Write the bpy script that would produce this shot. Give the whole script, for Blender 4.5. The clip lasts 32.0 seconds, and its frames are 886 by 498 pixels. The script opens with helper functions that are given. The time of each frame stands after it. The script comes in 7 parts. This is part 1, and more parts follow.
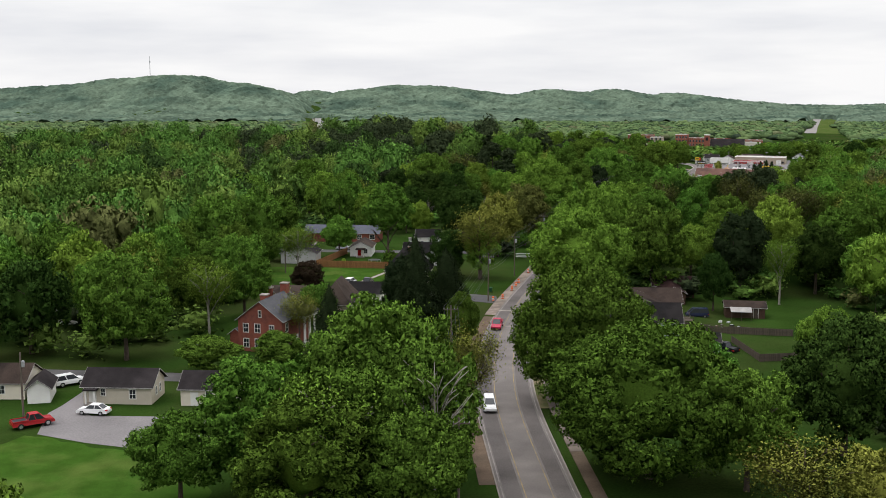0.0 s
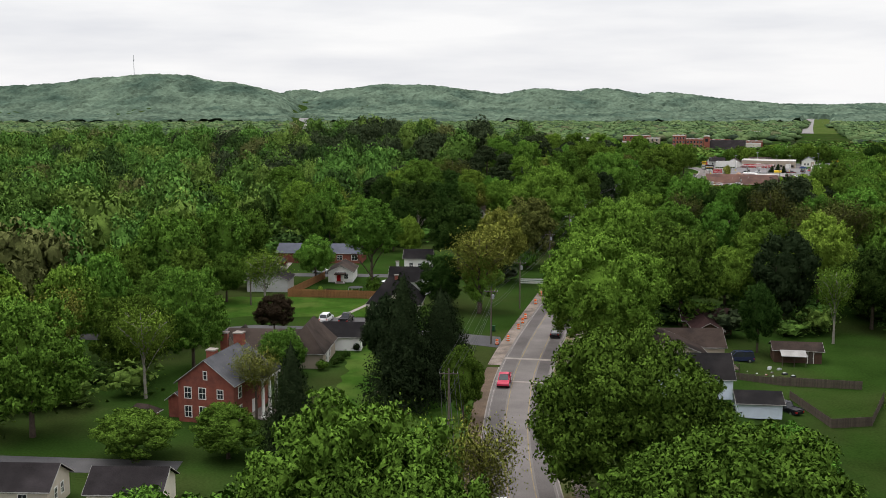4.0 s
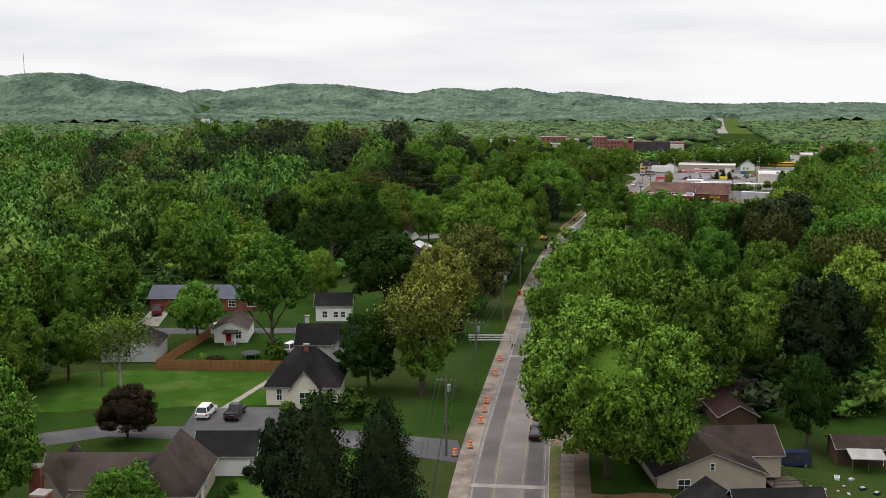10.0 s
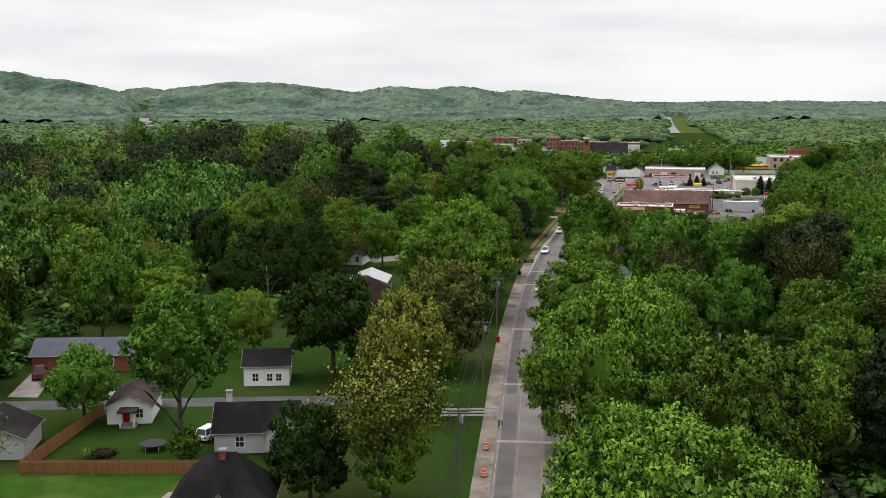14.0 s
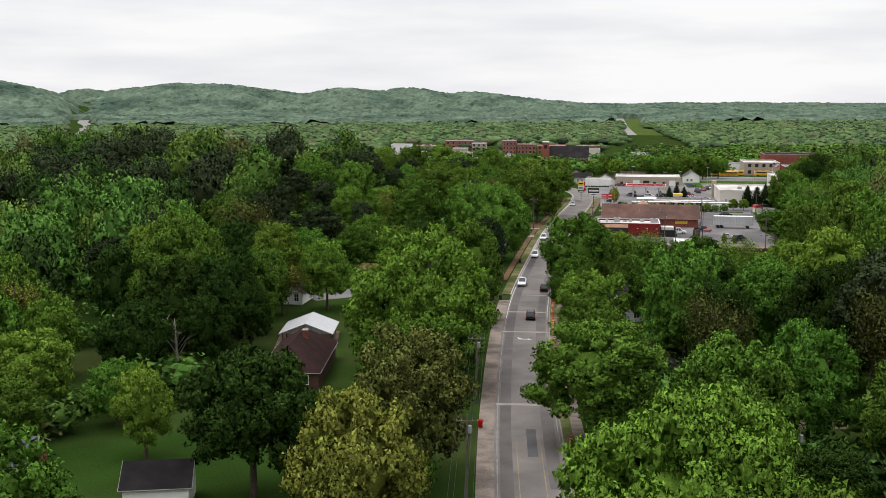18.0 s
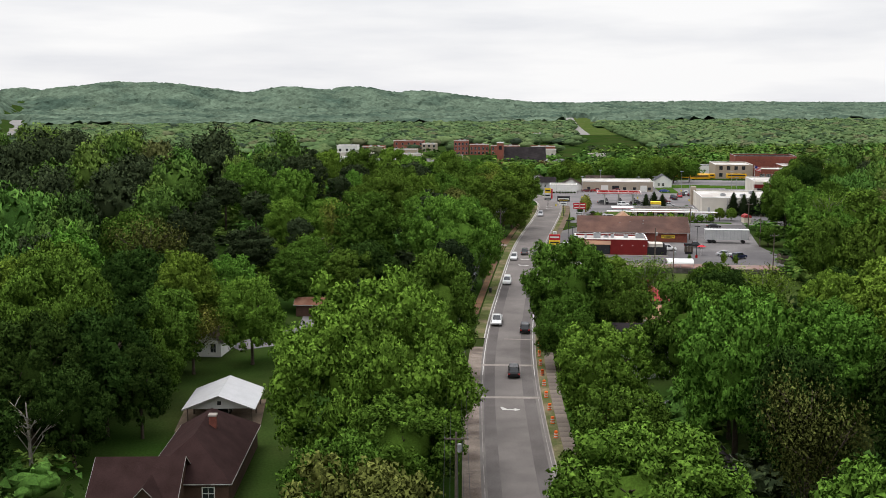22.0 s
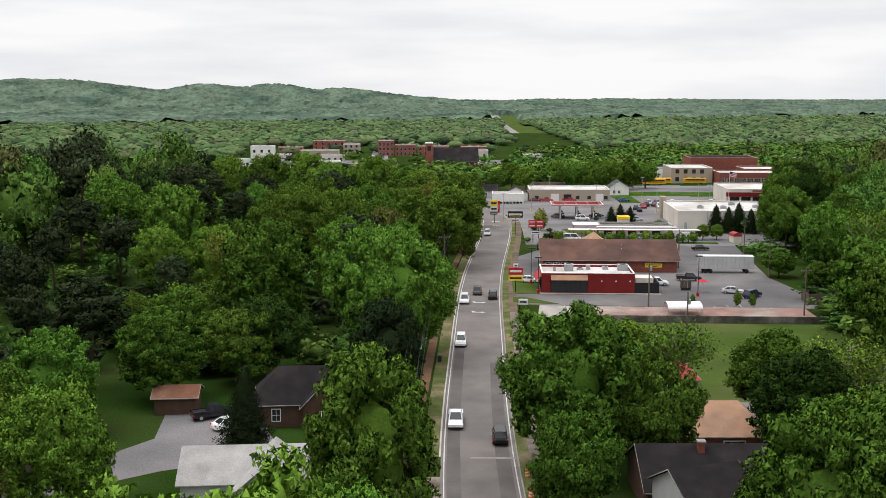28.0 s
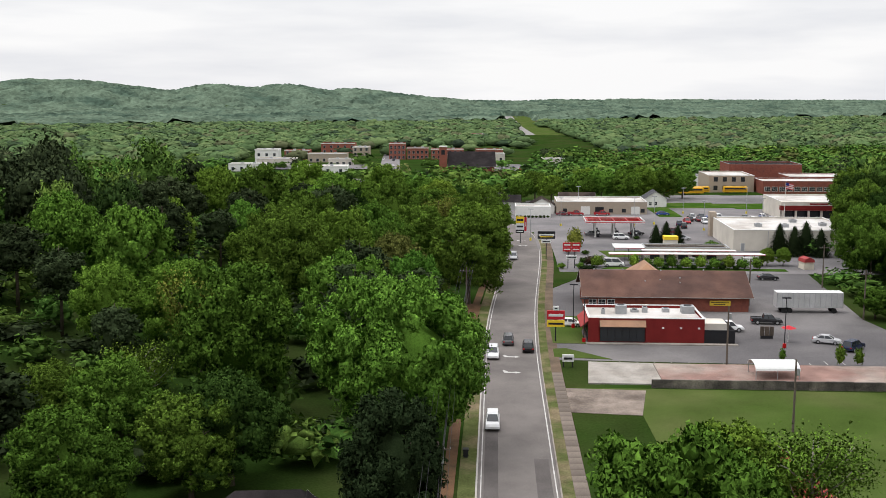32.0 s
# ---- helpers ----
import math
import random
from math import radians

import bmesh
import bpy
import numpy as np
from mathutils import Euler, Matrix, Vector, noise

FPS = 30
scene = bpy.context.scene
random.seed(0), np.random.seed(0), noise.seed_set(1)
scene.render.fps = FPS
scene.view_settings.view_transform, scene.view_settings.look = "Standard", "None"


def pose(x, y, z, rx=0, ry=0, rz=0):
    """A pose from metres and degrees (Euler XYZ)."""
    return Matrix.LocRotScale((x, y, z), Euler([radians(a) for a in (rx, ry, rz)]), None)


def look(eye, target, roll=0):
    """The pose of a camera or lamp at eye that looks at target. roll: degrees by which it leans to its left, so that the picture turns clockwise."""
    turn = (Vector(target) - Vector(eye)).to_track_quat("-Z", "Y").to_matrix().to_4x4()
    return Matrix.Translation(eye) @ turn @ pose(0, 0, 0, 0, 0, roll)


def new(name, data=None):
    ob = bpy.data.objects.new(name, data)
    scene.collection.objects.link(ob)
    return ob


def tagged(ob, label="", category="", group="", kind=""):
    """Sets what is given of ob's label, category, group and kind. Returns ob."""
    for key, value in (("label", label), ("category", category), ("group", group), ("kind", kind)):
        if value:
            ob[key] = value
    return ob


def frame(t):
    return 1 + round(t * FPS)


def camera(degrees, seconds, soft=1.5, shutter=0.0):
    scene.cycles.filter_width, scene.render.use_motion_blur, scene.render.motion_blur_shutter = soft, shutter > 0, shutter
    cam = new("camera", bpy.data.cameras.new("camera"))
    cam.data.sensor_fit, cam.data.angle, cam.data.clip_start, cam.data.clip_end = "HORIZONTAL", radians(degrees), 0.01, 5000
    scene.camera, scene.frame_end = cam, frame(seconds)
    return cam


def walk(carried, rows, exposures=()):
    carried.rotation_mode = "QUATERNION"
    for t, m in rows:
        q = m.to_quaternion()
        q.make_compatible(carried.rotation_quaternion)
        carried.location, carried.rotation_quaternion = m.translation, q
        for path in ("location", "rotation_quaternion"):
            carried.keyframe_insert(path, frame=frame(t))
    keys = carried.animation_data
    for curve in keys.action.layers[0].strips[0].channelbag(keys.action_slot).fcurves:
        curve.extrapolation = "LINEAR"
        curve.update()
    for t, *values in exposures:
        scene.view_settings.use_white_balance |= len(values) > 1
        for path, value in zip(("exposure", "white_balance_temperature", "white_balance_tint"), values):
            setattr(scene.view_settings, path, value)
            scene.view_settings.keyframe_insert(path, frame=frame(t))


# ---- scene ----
cam = camera(45.0, 32.0, soft=0.8)
# seconds, place in metres, turn to the left and tilt in degrees
PATH = [
    (0.0, 0.00, 0.00, 45.46, -0.000, -8.338),
    (1.0, -0.45, 10.02, 45.58, -0.052, -8.341),
    (2.0, -0.65, 20.09, 45.64, -0.140, -8.358),
    (3.0, -0.71, 30.18, 45.69, -0.222, -8.377),
    (3.5, -0.75, 35.23, 45.71, -0.279, -8.377),
    (5.5, -1.29, 55.83, 45.87, -2.284, -8.394),
    (6.0, -1.54, 61.00, 45.84, -2.699, -8.379),
    (7.0, -2.09, 71.31, 45.67, -3.509, -8.394),
    (8.0, -2.68, 81.61, 45.48, -4.160, -8.370),
    (9.0, -2.98, 92.02, 45.33, -4.933, -8.387),
    (10.0, -2.92, 102.66, 45.36, -5.535, -8.397),
    (11.0, -2.72, 113.59, 45.45, -6.280, -8.407),
    (12.0, -2.42, 124.80, 45.50, -7.003, -8.429),
    (13.0, -1.90, 136.32, 45.64, -7.771, -8.438),
    (14.0, -1.11, 148.19, 45.76, -8.457, -8.476),
    (14.5, -0.65, 154.23, 45.82, -8.728, -8.473),
    (16.5, 2.16, 179.27, 45.88, -10.107, -8.410),
    (17.0, 2.96, 185.56, 45.83, -10.448, -8.398),
    (18.0, 4.63, 198.10, 45.64, -11.146, -8.410),
    (19.0, 6.34, 210.49, 45.30, -11.700, -8.416),
    (20.0, 8.16, 222.66, 44.95, -12.402, -8.400),
    (21.0, 10.22, 234.56, 44.72, -13.164, -8.423),
    (22.0, 12.51, 246.25, 44.62, -13.988, -8.450),
    (23.0, 14.90, 257.81, 44.58, -14.788, -8.484),
    (24.0, 17.38, 269.13, 44.42, -15.804, -8.500),
    (25.0, 19.88, 280.24, 44.11, -16.747, -8.531),
    (25.5, 21.16, 285.76, 43.95, -17.218, -8.540),
    (27.5, 26.80, 307.75, 43.20, -18.242, -8.564),
    (28.0, 28.27, 313.20, 43.15, -18.129, -8.567),
    (29.0, 31.23, 324.10, 43.14, -17.912, -8.582),
    (30.0, 34.26, 334.91, 43.12, -17.714, -8.550),
    (31.0, 37.31, 345.64, 43.07, -17.558, -8.522),
    (32.0, 40.44, 356.26, 42.98, -17.488, -8.546),
]
walk(cam, [(t, pose(x, y, z, 90 + tilt, 0, turn)) for t, x, y, z, turn, tilt in PATH])

# ---- light: an overcast spring sky ----
world = bpy.data.worlds.new("sky")
scene.world = world
world.use_nodes = True
wn, wl = world.node_tree.nodes, world.node_tree.links
wn.clear()
w_out = wn.new("ShaderNodeOutputWorld")
w_bg = wn.new("ShaderNodeBackground")
w_sky = wn.new("ShaderNodeTexSky")
w_sky.sky_type, w_sky.sun_disc = "NISHITA", False
SUN_UP, SUN_TURN = radians(66), radians(-60)
w_sky.sun_elevation, w_sky.sun_rotation = SUN_UP, SUN_TURN
w_mix = wn.new("ShaderNodeMix")
w_mix.data_type = "RGBA"
w_mix.inputs["Factor"].default_value = 0.965
w_coord = wn.new("ShaderNodeTexCoord")
w_map = wn.new("ShaderNodeMapping")
w_map.inputs["Scale"].default_value = (2.2, 2.2, 15.0)
w_noise = wn.new("ShaderNodeTexNoise")
w_noise.inputs["Scale"].default_value = 1.6
w_noise.inputs["Detail"].default_value = 5.0
w_noise.inputs["Roughness"].default_value = 0.5
w_ramp = wn.new("ShaderNodeValToRGB")
w_ramp.color_ramp.elements[0].position, w_ramp.color_ramp.elements[0].color = 0.36, (7.4, 7.5, 7.9, 1)
w_ramp.color_ramp.elements[1].position, w_ramp.color_ramp.elements[1].color = 0.62, (9.3, 9.25, 9.3, 1)
wl.new(w_coord.outputs["Generated"], w_map.inputs["Vector"])
wl.new(w_map.outputs["Vector"], w_noise.inputs["Vector"])
wl.new(w_noise.outputs["Fac"], w_ramp.inputs["Fac"])
wl.new(w_sky.outputs["Color"], w_mix.inputs["A"])
wl.new(w_ramp.outputs["Color"], w_mix.inputs["B"])
# an overcast sky is brighter overhead than at the horizon
w_sep = wn.new("ShaderNodeSeparateXYZ")
w_up = wn.new("ShaderNodeMapRange")
w_up.inputs["From Min"].default_value, w_up.inputs["From Max"].default_value = 0.30, 1.0
w_up.inputs["To Min"].default_value, w_up.inputs["To Max"].default_value = 0.106, 0.28
wl.new(w_coord.outputs["Generated"], w_sep.inputs["Vector"])
wl.new(w_sep.outputs["Z"], w_up.inputs["Value"])
wl.new(w_mix.outputs["Result"], w_bg.inputs["Color"])
wl.new(w_up.outputs["Result"], w_bg.inputs["Strength"])
wl.new(w_bg.outputs["Background"], w_out.inputs["Surface"])
sun = new("sun", bpy.data.lights.new("sun", "SUN"))
sun.data.energy, sun.data.angle, sun.data.color = 1.5, radians(34), (1.0, 0.97, 0.93)
sun.matrix_world = look((0, 0, 200), (200 * math.sin(SUN_TURN) * -0.445, 200 * math.cos(SUN_TURN) * -0.445, 0))
scene.view_settings.exposure = 0.0


# ---- materials ----
def material(name, colour, rough=0.8, metal=0.0, vary=0.25, scale=1.5, fine=20.0, bump=0.0, hue=0.0, per=0.0, second=None, spec=0.1):
    """A surface with two scales of unevenness. per: how much it differs from object to object; second: a stain's colour."""
    m = bpy.data.materials.new(name)
    m.use_nodes = True
    n, l = m.node_tree.nodes, m.node_tree.links
    b = n["Principled BSDF"]
    b.inputs["Roughness"].default_value, b.inputs["Metallic"].default_value = rough, metal
    b.inputs["Specular IOR Level"].default_value = spec
    co = n.new("ShaderNodeTexCoord")
    big, small = n.new("ShaderNodeTexNoise"), n.new("ShaderNodeTexNoise")
    big.inputs["Scale"].default_value, small.inputs["Scale"].default_value = scale, fine
    big.inputs["Detail"].default_value, small.inputs["Detail"].default_value = 4, 3
    for k in (big, small):
        l.new(co.outputs["Object"], k.inputs["Vector"])
    add = n.new("ShaderNodeMath")
    add.operation = "ADD"
    l.new(big.outputs["Fac"], add.inputs[0]), l.new(small.outputs["Fac"], add.inputs[1])
    rng = n.new("ShaderNodeMapRange")
    rng.inputs["From Min"].default_value, rng.inputs["From Max"].default_value = 0.65, 1.35
    rng.inputs["To Min"].default_value, rng.inputs["To Max"].default_value = 1 - vary, 1 + vary
    l.new(add.outputs[0], rng.inputs["Value"])
    value = rng.outputs["Result"]
    hsv = n.new("ShaderNodeHueSaturation")
    if per or hue:
        info = n.new("ShaderNodeObjectInfo")
        pr = n.new("ShaderNodeMapRange")
        pr.inputs["To Min"].default_value, pr.inputs["To Max"].default_value = 1 - per, 1 + per
        l.new(info.outputs["Random"], pr.inputs["Value"])
        mul = n.new("ShaderNodeMath")
        mul.operation = "MULTIPLY"
        l.new(value, mul.inputs[0]), l.new(pr.outputs["Result"], mul.inputs[1])
        value = mul.outputs[0]
        hr = n.new("ShaderNodeMapRange")
        hr.inputs["To Min"].default_value, hr.inputs["To Max"].default_value = 0.5 + hue, 0.5 - hue
        l.new(info.outputs["Random"], hr.inputs["Value"])
        l.new(hr.outputs["Result"], hsv.inputs["Hue"])
    l.new(value, hsv.inputs["Value"])
    hsv.inputs["Color"].default_value = (*colour, 1)
    if second:
        mx = n.new("ShaderNodeMix")
        mx.data_type = "RGBA"
        mx.inputs["A"].default_value, mx.inputs["B"].default_value = (*colour, 1), (*second, 1)
        st = n.new("ShaderNodeTexNoise")
        st.inputs["Scale"].default_value, st.inputs["Detail"].default_value = scale * 0.35, 6
        l.new(co.outputs["Object"], st.inputs["Vector"])
        sr = n.new("ShaderNodeMapRange")
        sr.inputs["From Min"].default_value, sr.inputs["From Max"].default_value = 0.45, 0.65
        l.new(st.outputs["Fac"], sr.inputs["Value"])
        l.new(sr.outputs["Result"], mx.inputs["Factor"])
        l.new(mx.outputs["Result"], hsv.inputs["Color"])
    l.new(hsv.outputs["Color"], b.inputs["Base Color"])
    if bump:
        bp = n.new("ShaderNodeBump")
        bp.inputs["Strength"].default_value, bp.inputs["Distance"].default_value = bump, 0.03
        l.new(small.outputs["Fac"], bp.inputs["Height"])
        l.new(bp.outputs["Normal"], b.inputs["Normal"])
    return m


def foliage(name, colour, second, hue=0.018, per=0.22, through_light=0.03):
    """Leaves: some light comes through them; clumps and trees differ a little in tone."""
    m = bpy.data.materials.new(name)
    m.use_nodes = True
    n, l = m.node_tree.nodes, m.node_tree.links
    n.clear()
    out = n.new("ShaderNodeOutputMaterial")
    dif, tra, mix = n.new("ShaderNodeBsdfDiffuse"), n.new("ShaderNodeBsdfTranslucent"), n.new("ShaderNodeMixShader")
    mix.inputs["Fac"].default_value = through_light
    geo, info, co = n.new("ShaderNodeNewGeometry"), n.new("ShaderNodeObjectInfo"), n.new("ShaderNodeTexCoord")
    mx = n.new("ShaderNodeMix")
    mx.data_type = "RGBA"
    mx.inputs["A"].default_value, mx.inputs["B"].default_value = (*colour, 1), (*second, 1)
    l.new(geo.outputs["Random Per Island"], mx.inputs["Factor"])
    nz = n.new("ShaderNodeTexNoise")
    nz.inputs["Scale"].default_value, nz.inputs["Detail"].default_value = 0.45, 3
    l.new(co.outputs["Object"], nz.inputs["Vector"])
    r1, r2, r3, mul = n.new("ShaderNodeMapRange"), n.new("ShaderNodeMapRange"), n.new("ShaderNodeMapRange"), n.new("ShaderNodeMath")
    r1.inputs["From Min"].default_value, r1.inputs["From Max"].default_value = 0.3, 0.7
    r1.inputs["To Min"].default_value, r1.inputs["To Max"].default_value = 0.86, 1.14
    r2.inputs["To Min"].default_value, r2.inputs["To Max"].default_value = 1 - per, 1 + per
    r3.inputs["To Min"].default_value, r3.inputs["To Max"].default_value = 0.5 - hue, 0.5 + hue * 0.15
    fr = n.new("ShaderNodeMath")
    fr.operation, mul.operation = "FRACT", "MULTIPLY"
    k7 = n.new("ShaderNodeMath")
    k7.operation = "MULTIPLY"
    k7.inputs[1].default_value = 7.31
    l.new(nz.outputs["Fac"], r1.inputs["Value"]), l.new(info.outputs["Random"], r2.inputs["Value"])
    l.new(info.outputs["Random"], k7.inputs[0]), l.new(k7.outputs[0], fr.inputs[0]), l.new(fr.outputs[0], r3.inputs["Value"])
    fine, r4, mul2 = n.new("ShaderNodeTexNoise"), n.new("ShaderNodeMapRange"), n.new("ShaderNodeMath")
    fine.inputs["Scale"].default_value, fine.inputs["Detail"].default_value = 4.5, 3
    r4.inputs["From Min"].default_value, r4.inputs["From Max"].default_value = 0.32, 0.68
    r4.inputs["To Min"].default_value, r4.inputs["To Max"].default_value = 0.75, 1.25
    mul2.operation = "MULTIPLY"
    l.new(co.outputs["Object"], fine.inputs["Vector"]), l.new(fine.outputs["Fac"], r4.inputs["Value"])
    l.new(r1.outputs["Result"], mul2.inputs[0]), l.new(r4.outputs["Result"], mul2.inputs[1])
    l.new(mul2.outputs[0], mul.inputs[0]), l.new(r2.outputs["Result"], mul.inputs[1])
    hsv = n.new("ShaderNodeHueSaturation")
    l.new(mx.outputs["Result"], hsv.inputs["Color"]), l.new(mul.outputs[0], hsv.inputs["Value"]), l.new(r3.outputs["Result"], hsv.inputs["Hue"])
    l.new(hsv.outputs["Color"], dif.inputs["Color"]), l.new(hsv.outputs["Color"], tra.inputs["Color"])
    l.new(dif.outputs[0], mix.inputs[1]), l.new(tra.outputs[0], mix.inputs[2])
    l.new(mix.outputs[0], out.inputs["Surface"])
    return m


LEAF = {
    "mid": foliage("leaves_mid_green", (0.030, 0.064, 0.009), (0.102, 0.195, 0.028)),
    "light": foliage("leaves_light_green", (0.057, 0.111, 0.014), (0.164, 0.287, 0.039)),
    "fresh": foliage("leaves_fresh_green", (0.037, 0.095, 0.013), (0.118, 0.252, 0.036)),
    "dark": foliage("leaves_dark_green", (0.012, 0.029, 0.006), (0.037, 0.075, 0.015)),
    "yellow": foliage("leaves_yellow_green", (0.091, 0.105, 0.018), (0.253, 0.275, 0.055), hue=0.006, per=0.1),
    "bronze": foliage("leaves_bronze", (0.035, 0.044, 0.011), (0.124, 0.145, 0.037), hue=0.012),
    "conifer": foliage("needles_dark", (0.008, 0.014, 0.006), (0.019, 0.030, 0.012), per=0.2, hue=0.01),
    "pine": foliage("needles_pine", (0.020, 0.031, 0.014), (0.042, 0.060, 0.026), per=0.3, hue=0.015),
    "plum": foliage("leaves_purple_brown", (0.028, 0.021, 0.014), (0.042, 0.030, 0.018), hue=0.01),
    "magnolia": foliage("leaves_magnolia", (0.015, 0.027, 0.011), (0.026, 0.041, 0.017), per=0.1, hue=0.01),
}
BARK = material("bark", (0.075, 0.058, 0.045), 0.95, vary=0.35, scale=2, fine=14, bump=0.5)
BARK_PALE = material("bark_pale", (0.24, 0.22, 0.19), 0.95, vary=0.3, scale=2, fine=14, bump=0.4)
GRASS = material("grass", (0.020, 0.042, 0.008), 0.95, vary=0.35, scale=0.10, fine=3.0, bump=0.4, second=(0.030, 0.040, 0.012), spec=0.0)
LAWN = material("lawn", (0.030, 0.068, 0.010), 0.95, vary=0.30, scale=0.35, fine=6.0, bump=0.4, second=(0.056, 0.088, 0.018), spec=0.0)
FIELD = material("field_grass", (0.050, 0.078, 0.018), 0.95, vary=0.3, scale=0.12, fine=5.0, bump=0.4, second=(0.074, 0.088, 0.030), spec=0.0)
ASPHALT = material("asphalt", (0.150, 0.134, 0.126), 0.9, vary=0.22, scale=0.25, fine=9.0, bump=0.2, second=(0.118, 0.106, 0.100))
ASPHALT_DARK = material("asphalt_dark", (0.062, 0.060, 0.062), 0.9, vary=0.25, scale=0.3, fine=9.0, bump=0.2, second=(0.085, 0.082, 0.082))
LOT = material("parking_asphalt", (0.165, 0.154, 0.155), 0.9, vary=0.28, scale=0.1, fine=4.0, bump=0.2, second=(0.100, 0.096, 0.099))
LOT_DARK = material("newer_parking_asphalt", (0.098, 0.092, 0.094), 0.9, vary=0.3, scale=0.1, fine=4.0, bump=0.2, second=(0.150, 0.140, 0.138))
CONCRETE = material("concrete", (0.25, 0.222, 0.198), 0.9, vary=0.25, scale=0.6, fine=12.0, bump=0.2, second=(0.18, 0.158, 0.140))
DIRT = material("bare_dirt", (0.125, 0.090, 0.064), 0.98, vary=0.35, scale=0.4, fine=7.0, bump=0.5, second=(0.085, 0.066, 0.048))
CLAY = material("red_clay", (0.125, 0.070, 0.040), 0.98, vary=0.35, scale=0.5, fine=7.0, bump=0.5, second=(0.080, 0.058, 0.034))
PAINT_WHITE = material("road_paint_white", (0.46, 0.45, 0.43), 0.8, vary=0.3, scale=1.2, fine=14, second=(0.36, 0.35, 0.33))
PAINT_WORN = material("road_paint_worn", (0.24, 0.22, 0.205), 0.85, vary=0.4, scale=0.8, fine=8, second=(0.14, 0.128, 0.12))
PAINT_YELLOW = material("road_paint_yellow", (0.235, 0.180, 0.085), 0.8, vary=0.35, scale=0.8, fine=14, second=(0.155, 0.130, 0.100))


# ---- building in code ----
class Build:
    """Collects the corners and faces of one mesh."""

    def __init__(self):
        self.v, self.f = [], []

    def add(self, verts, faces):
        k = len(self.v)
        self.v += [tuple(p) for p in verts]
        self.f += [tuple(i + k for i in q) for q in faces]
        return self

    def box(self, x0, y0, z0, x1, y1, z1):
        v = [(x, y, z) for z in (z0, z1) for y in (y0, y1) for x in (x0, x1)]
        return self.add(v, [(0, 2, 3, 1), (4, 5, 7, 6), (0, 1, 5, 4), (2, 6, 7, 3), (0, 4, 6, 2), (1, 3, 7, 5)])

    def block(self, x0, y0, z0, x1, y1, z1, b=0.03):
        """A box with its upper edges worn off."""
        lo = [(x0, y0, z0), (x1, y0, z0), (x1, y1, z0), (x0, y1, z0)]
        mid = [(x, y, z1 - b) for x, y, _ in lo]
        up = [(x0 + b, y0 + b, z1), (x1 - b, y0 + b, z1), (x1 - b, y1 - b, z1), (x0 + b, y1 - b, z1)]
        f = [(3, 2, 1, 0), (8, 9, 10, 11)]
        for i in range(4):
            j = (i + 1) % 4
            f += [(i, j, 4 + j, 4 + i), (4 + i, 4 + j, 8 + j, 8 + i)]
        return self.add(lo + mid + up, f)

    def slab(self, pts, z0, z1):
        """A flat plate with the outline pts."""
        n = len(pts)
        v = [(x, y, z0) for x, y in pts] + [(x, y, z1) for x, y in pts]
        f = [tuple(range(n - 1, -1, -1)), tuple(range(n, 2 * n))]
        return self.add(v, f + [(i, (i + 1) % n, n + (i + 1) % n, n + i) for i in range(n)])

    def extrude(self, pts, y0, y1):
        """An outline in x and z, drawn along y."""
        n = len(pts)
        v = [(x, y0, z) for x, z in pts] + [(x, y1, z) for x, z in pts]
        f = [tuple(range(n)), tuple(range(2 * n - 1, n - 1, -1))]
        return self.add(v, f + [((i + 1) % n, i, n + i, n + (i + 1) % n) for i in range(n)])

    def tube(self, path, radii, n=6):
        rings = []
        for i, p in enumerate(path):
            a = Vector(path[max(i - 1, 0)])
            b = Vector(path[min(i + 1, len(path) - 1)])
            q = (b - a).to_track_quat("Z", "Y")
            rings += [Vector(p) + q @ Vector((math.cos(t) * radii[i], math.sin(t) * radii[i], 0)) for t in (2 * math.pi * k / n for k in range(n))]
        f = [(i * n + k, i * n + (k + 1) % n, (i + 1) * n + (k + 1) % n, (i + 1) * n + k) for i in range(len(path) - 1) for k in range(n)]
        f += [tuple(range(n - 1, -1, -1)), tuple((len(path) - 1) * n + k for k in range(n))]
        return self.add(rings, f)

    def cyl(self, x, y, z0, z1, r, r1=None, n=8):
        return self.tube([(x, y, z0), (x, y, z1)], [r, r if r1 is None else r1], n)

    def mesh(self, name, mat, smooth=False):
        me = bpy.data.meshes.new(name)
        me.from_pydata(self.v, [], self.f)
        me.materials.append(mat)
        if smooth:
            me.polygons.foreach_set("use_smooth", [True] * len(me.polygons))
        me.update()
        return me


def part(name, b, mat, parent, label="", smooth=False):
    ob = new(name, b.mesh(name, mat, smooth) if isinstance(b, Build) else b)
    ob.parent = parent
    return tagged(ob, label) if label else ob


def thing(name, m, label, category, group="", kind=""):
    ob = new(name)
    ob.empty_display_size = 0.2
    ob.matrix_basis = m
    return tagged(ob, label, category, group, kind)


def solo(name, b, mat, m, label, category, group="", kind="", smooth=False):
    """A thing of one mesh."""
    ob = new(name, b.mesh(name, mat, smooth))
    ob.matrix_basis = m
    return tagged(ob, label, category, group, kind)


def step(a, b, v):
    t = np.clip((v - a) / (b - a), 0, 1)
    return t * t * (3 - 2 * t)


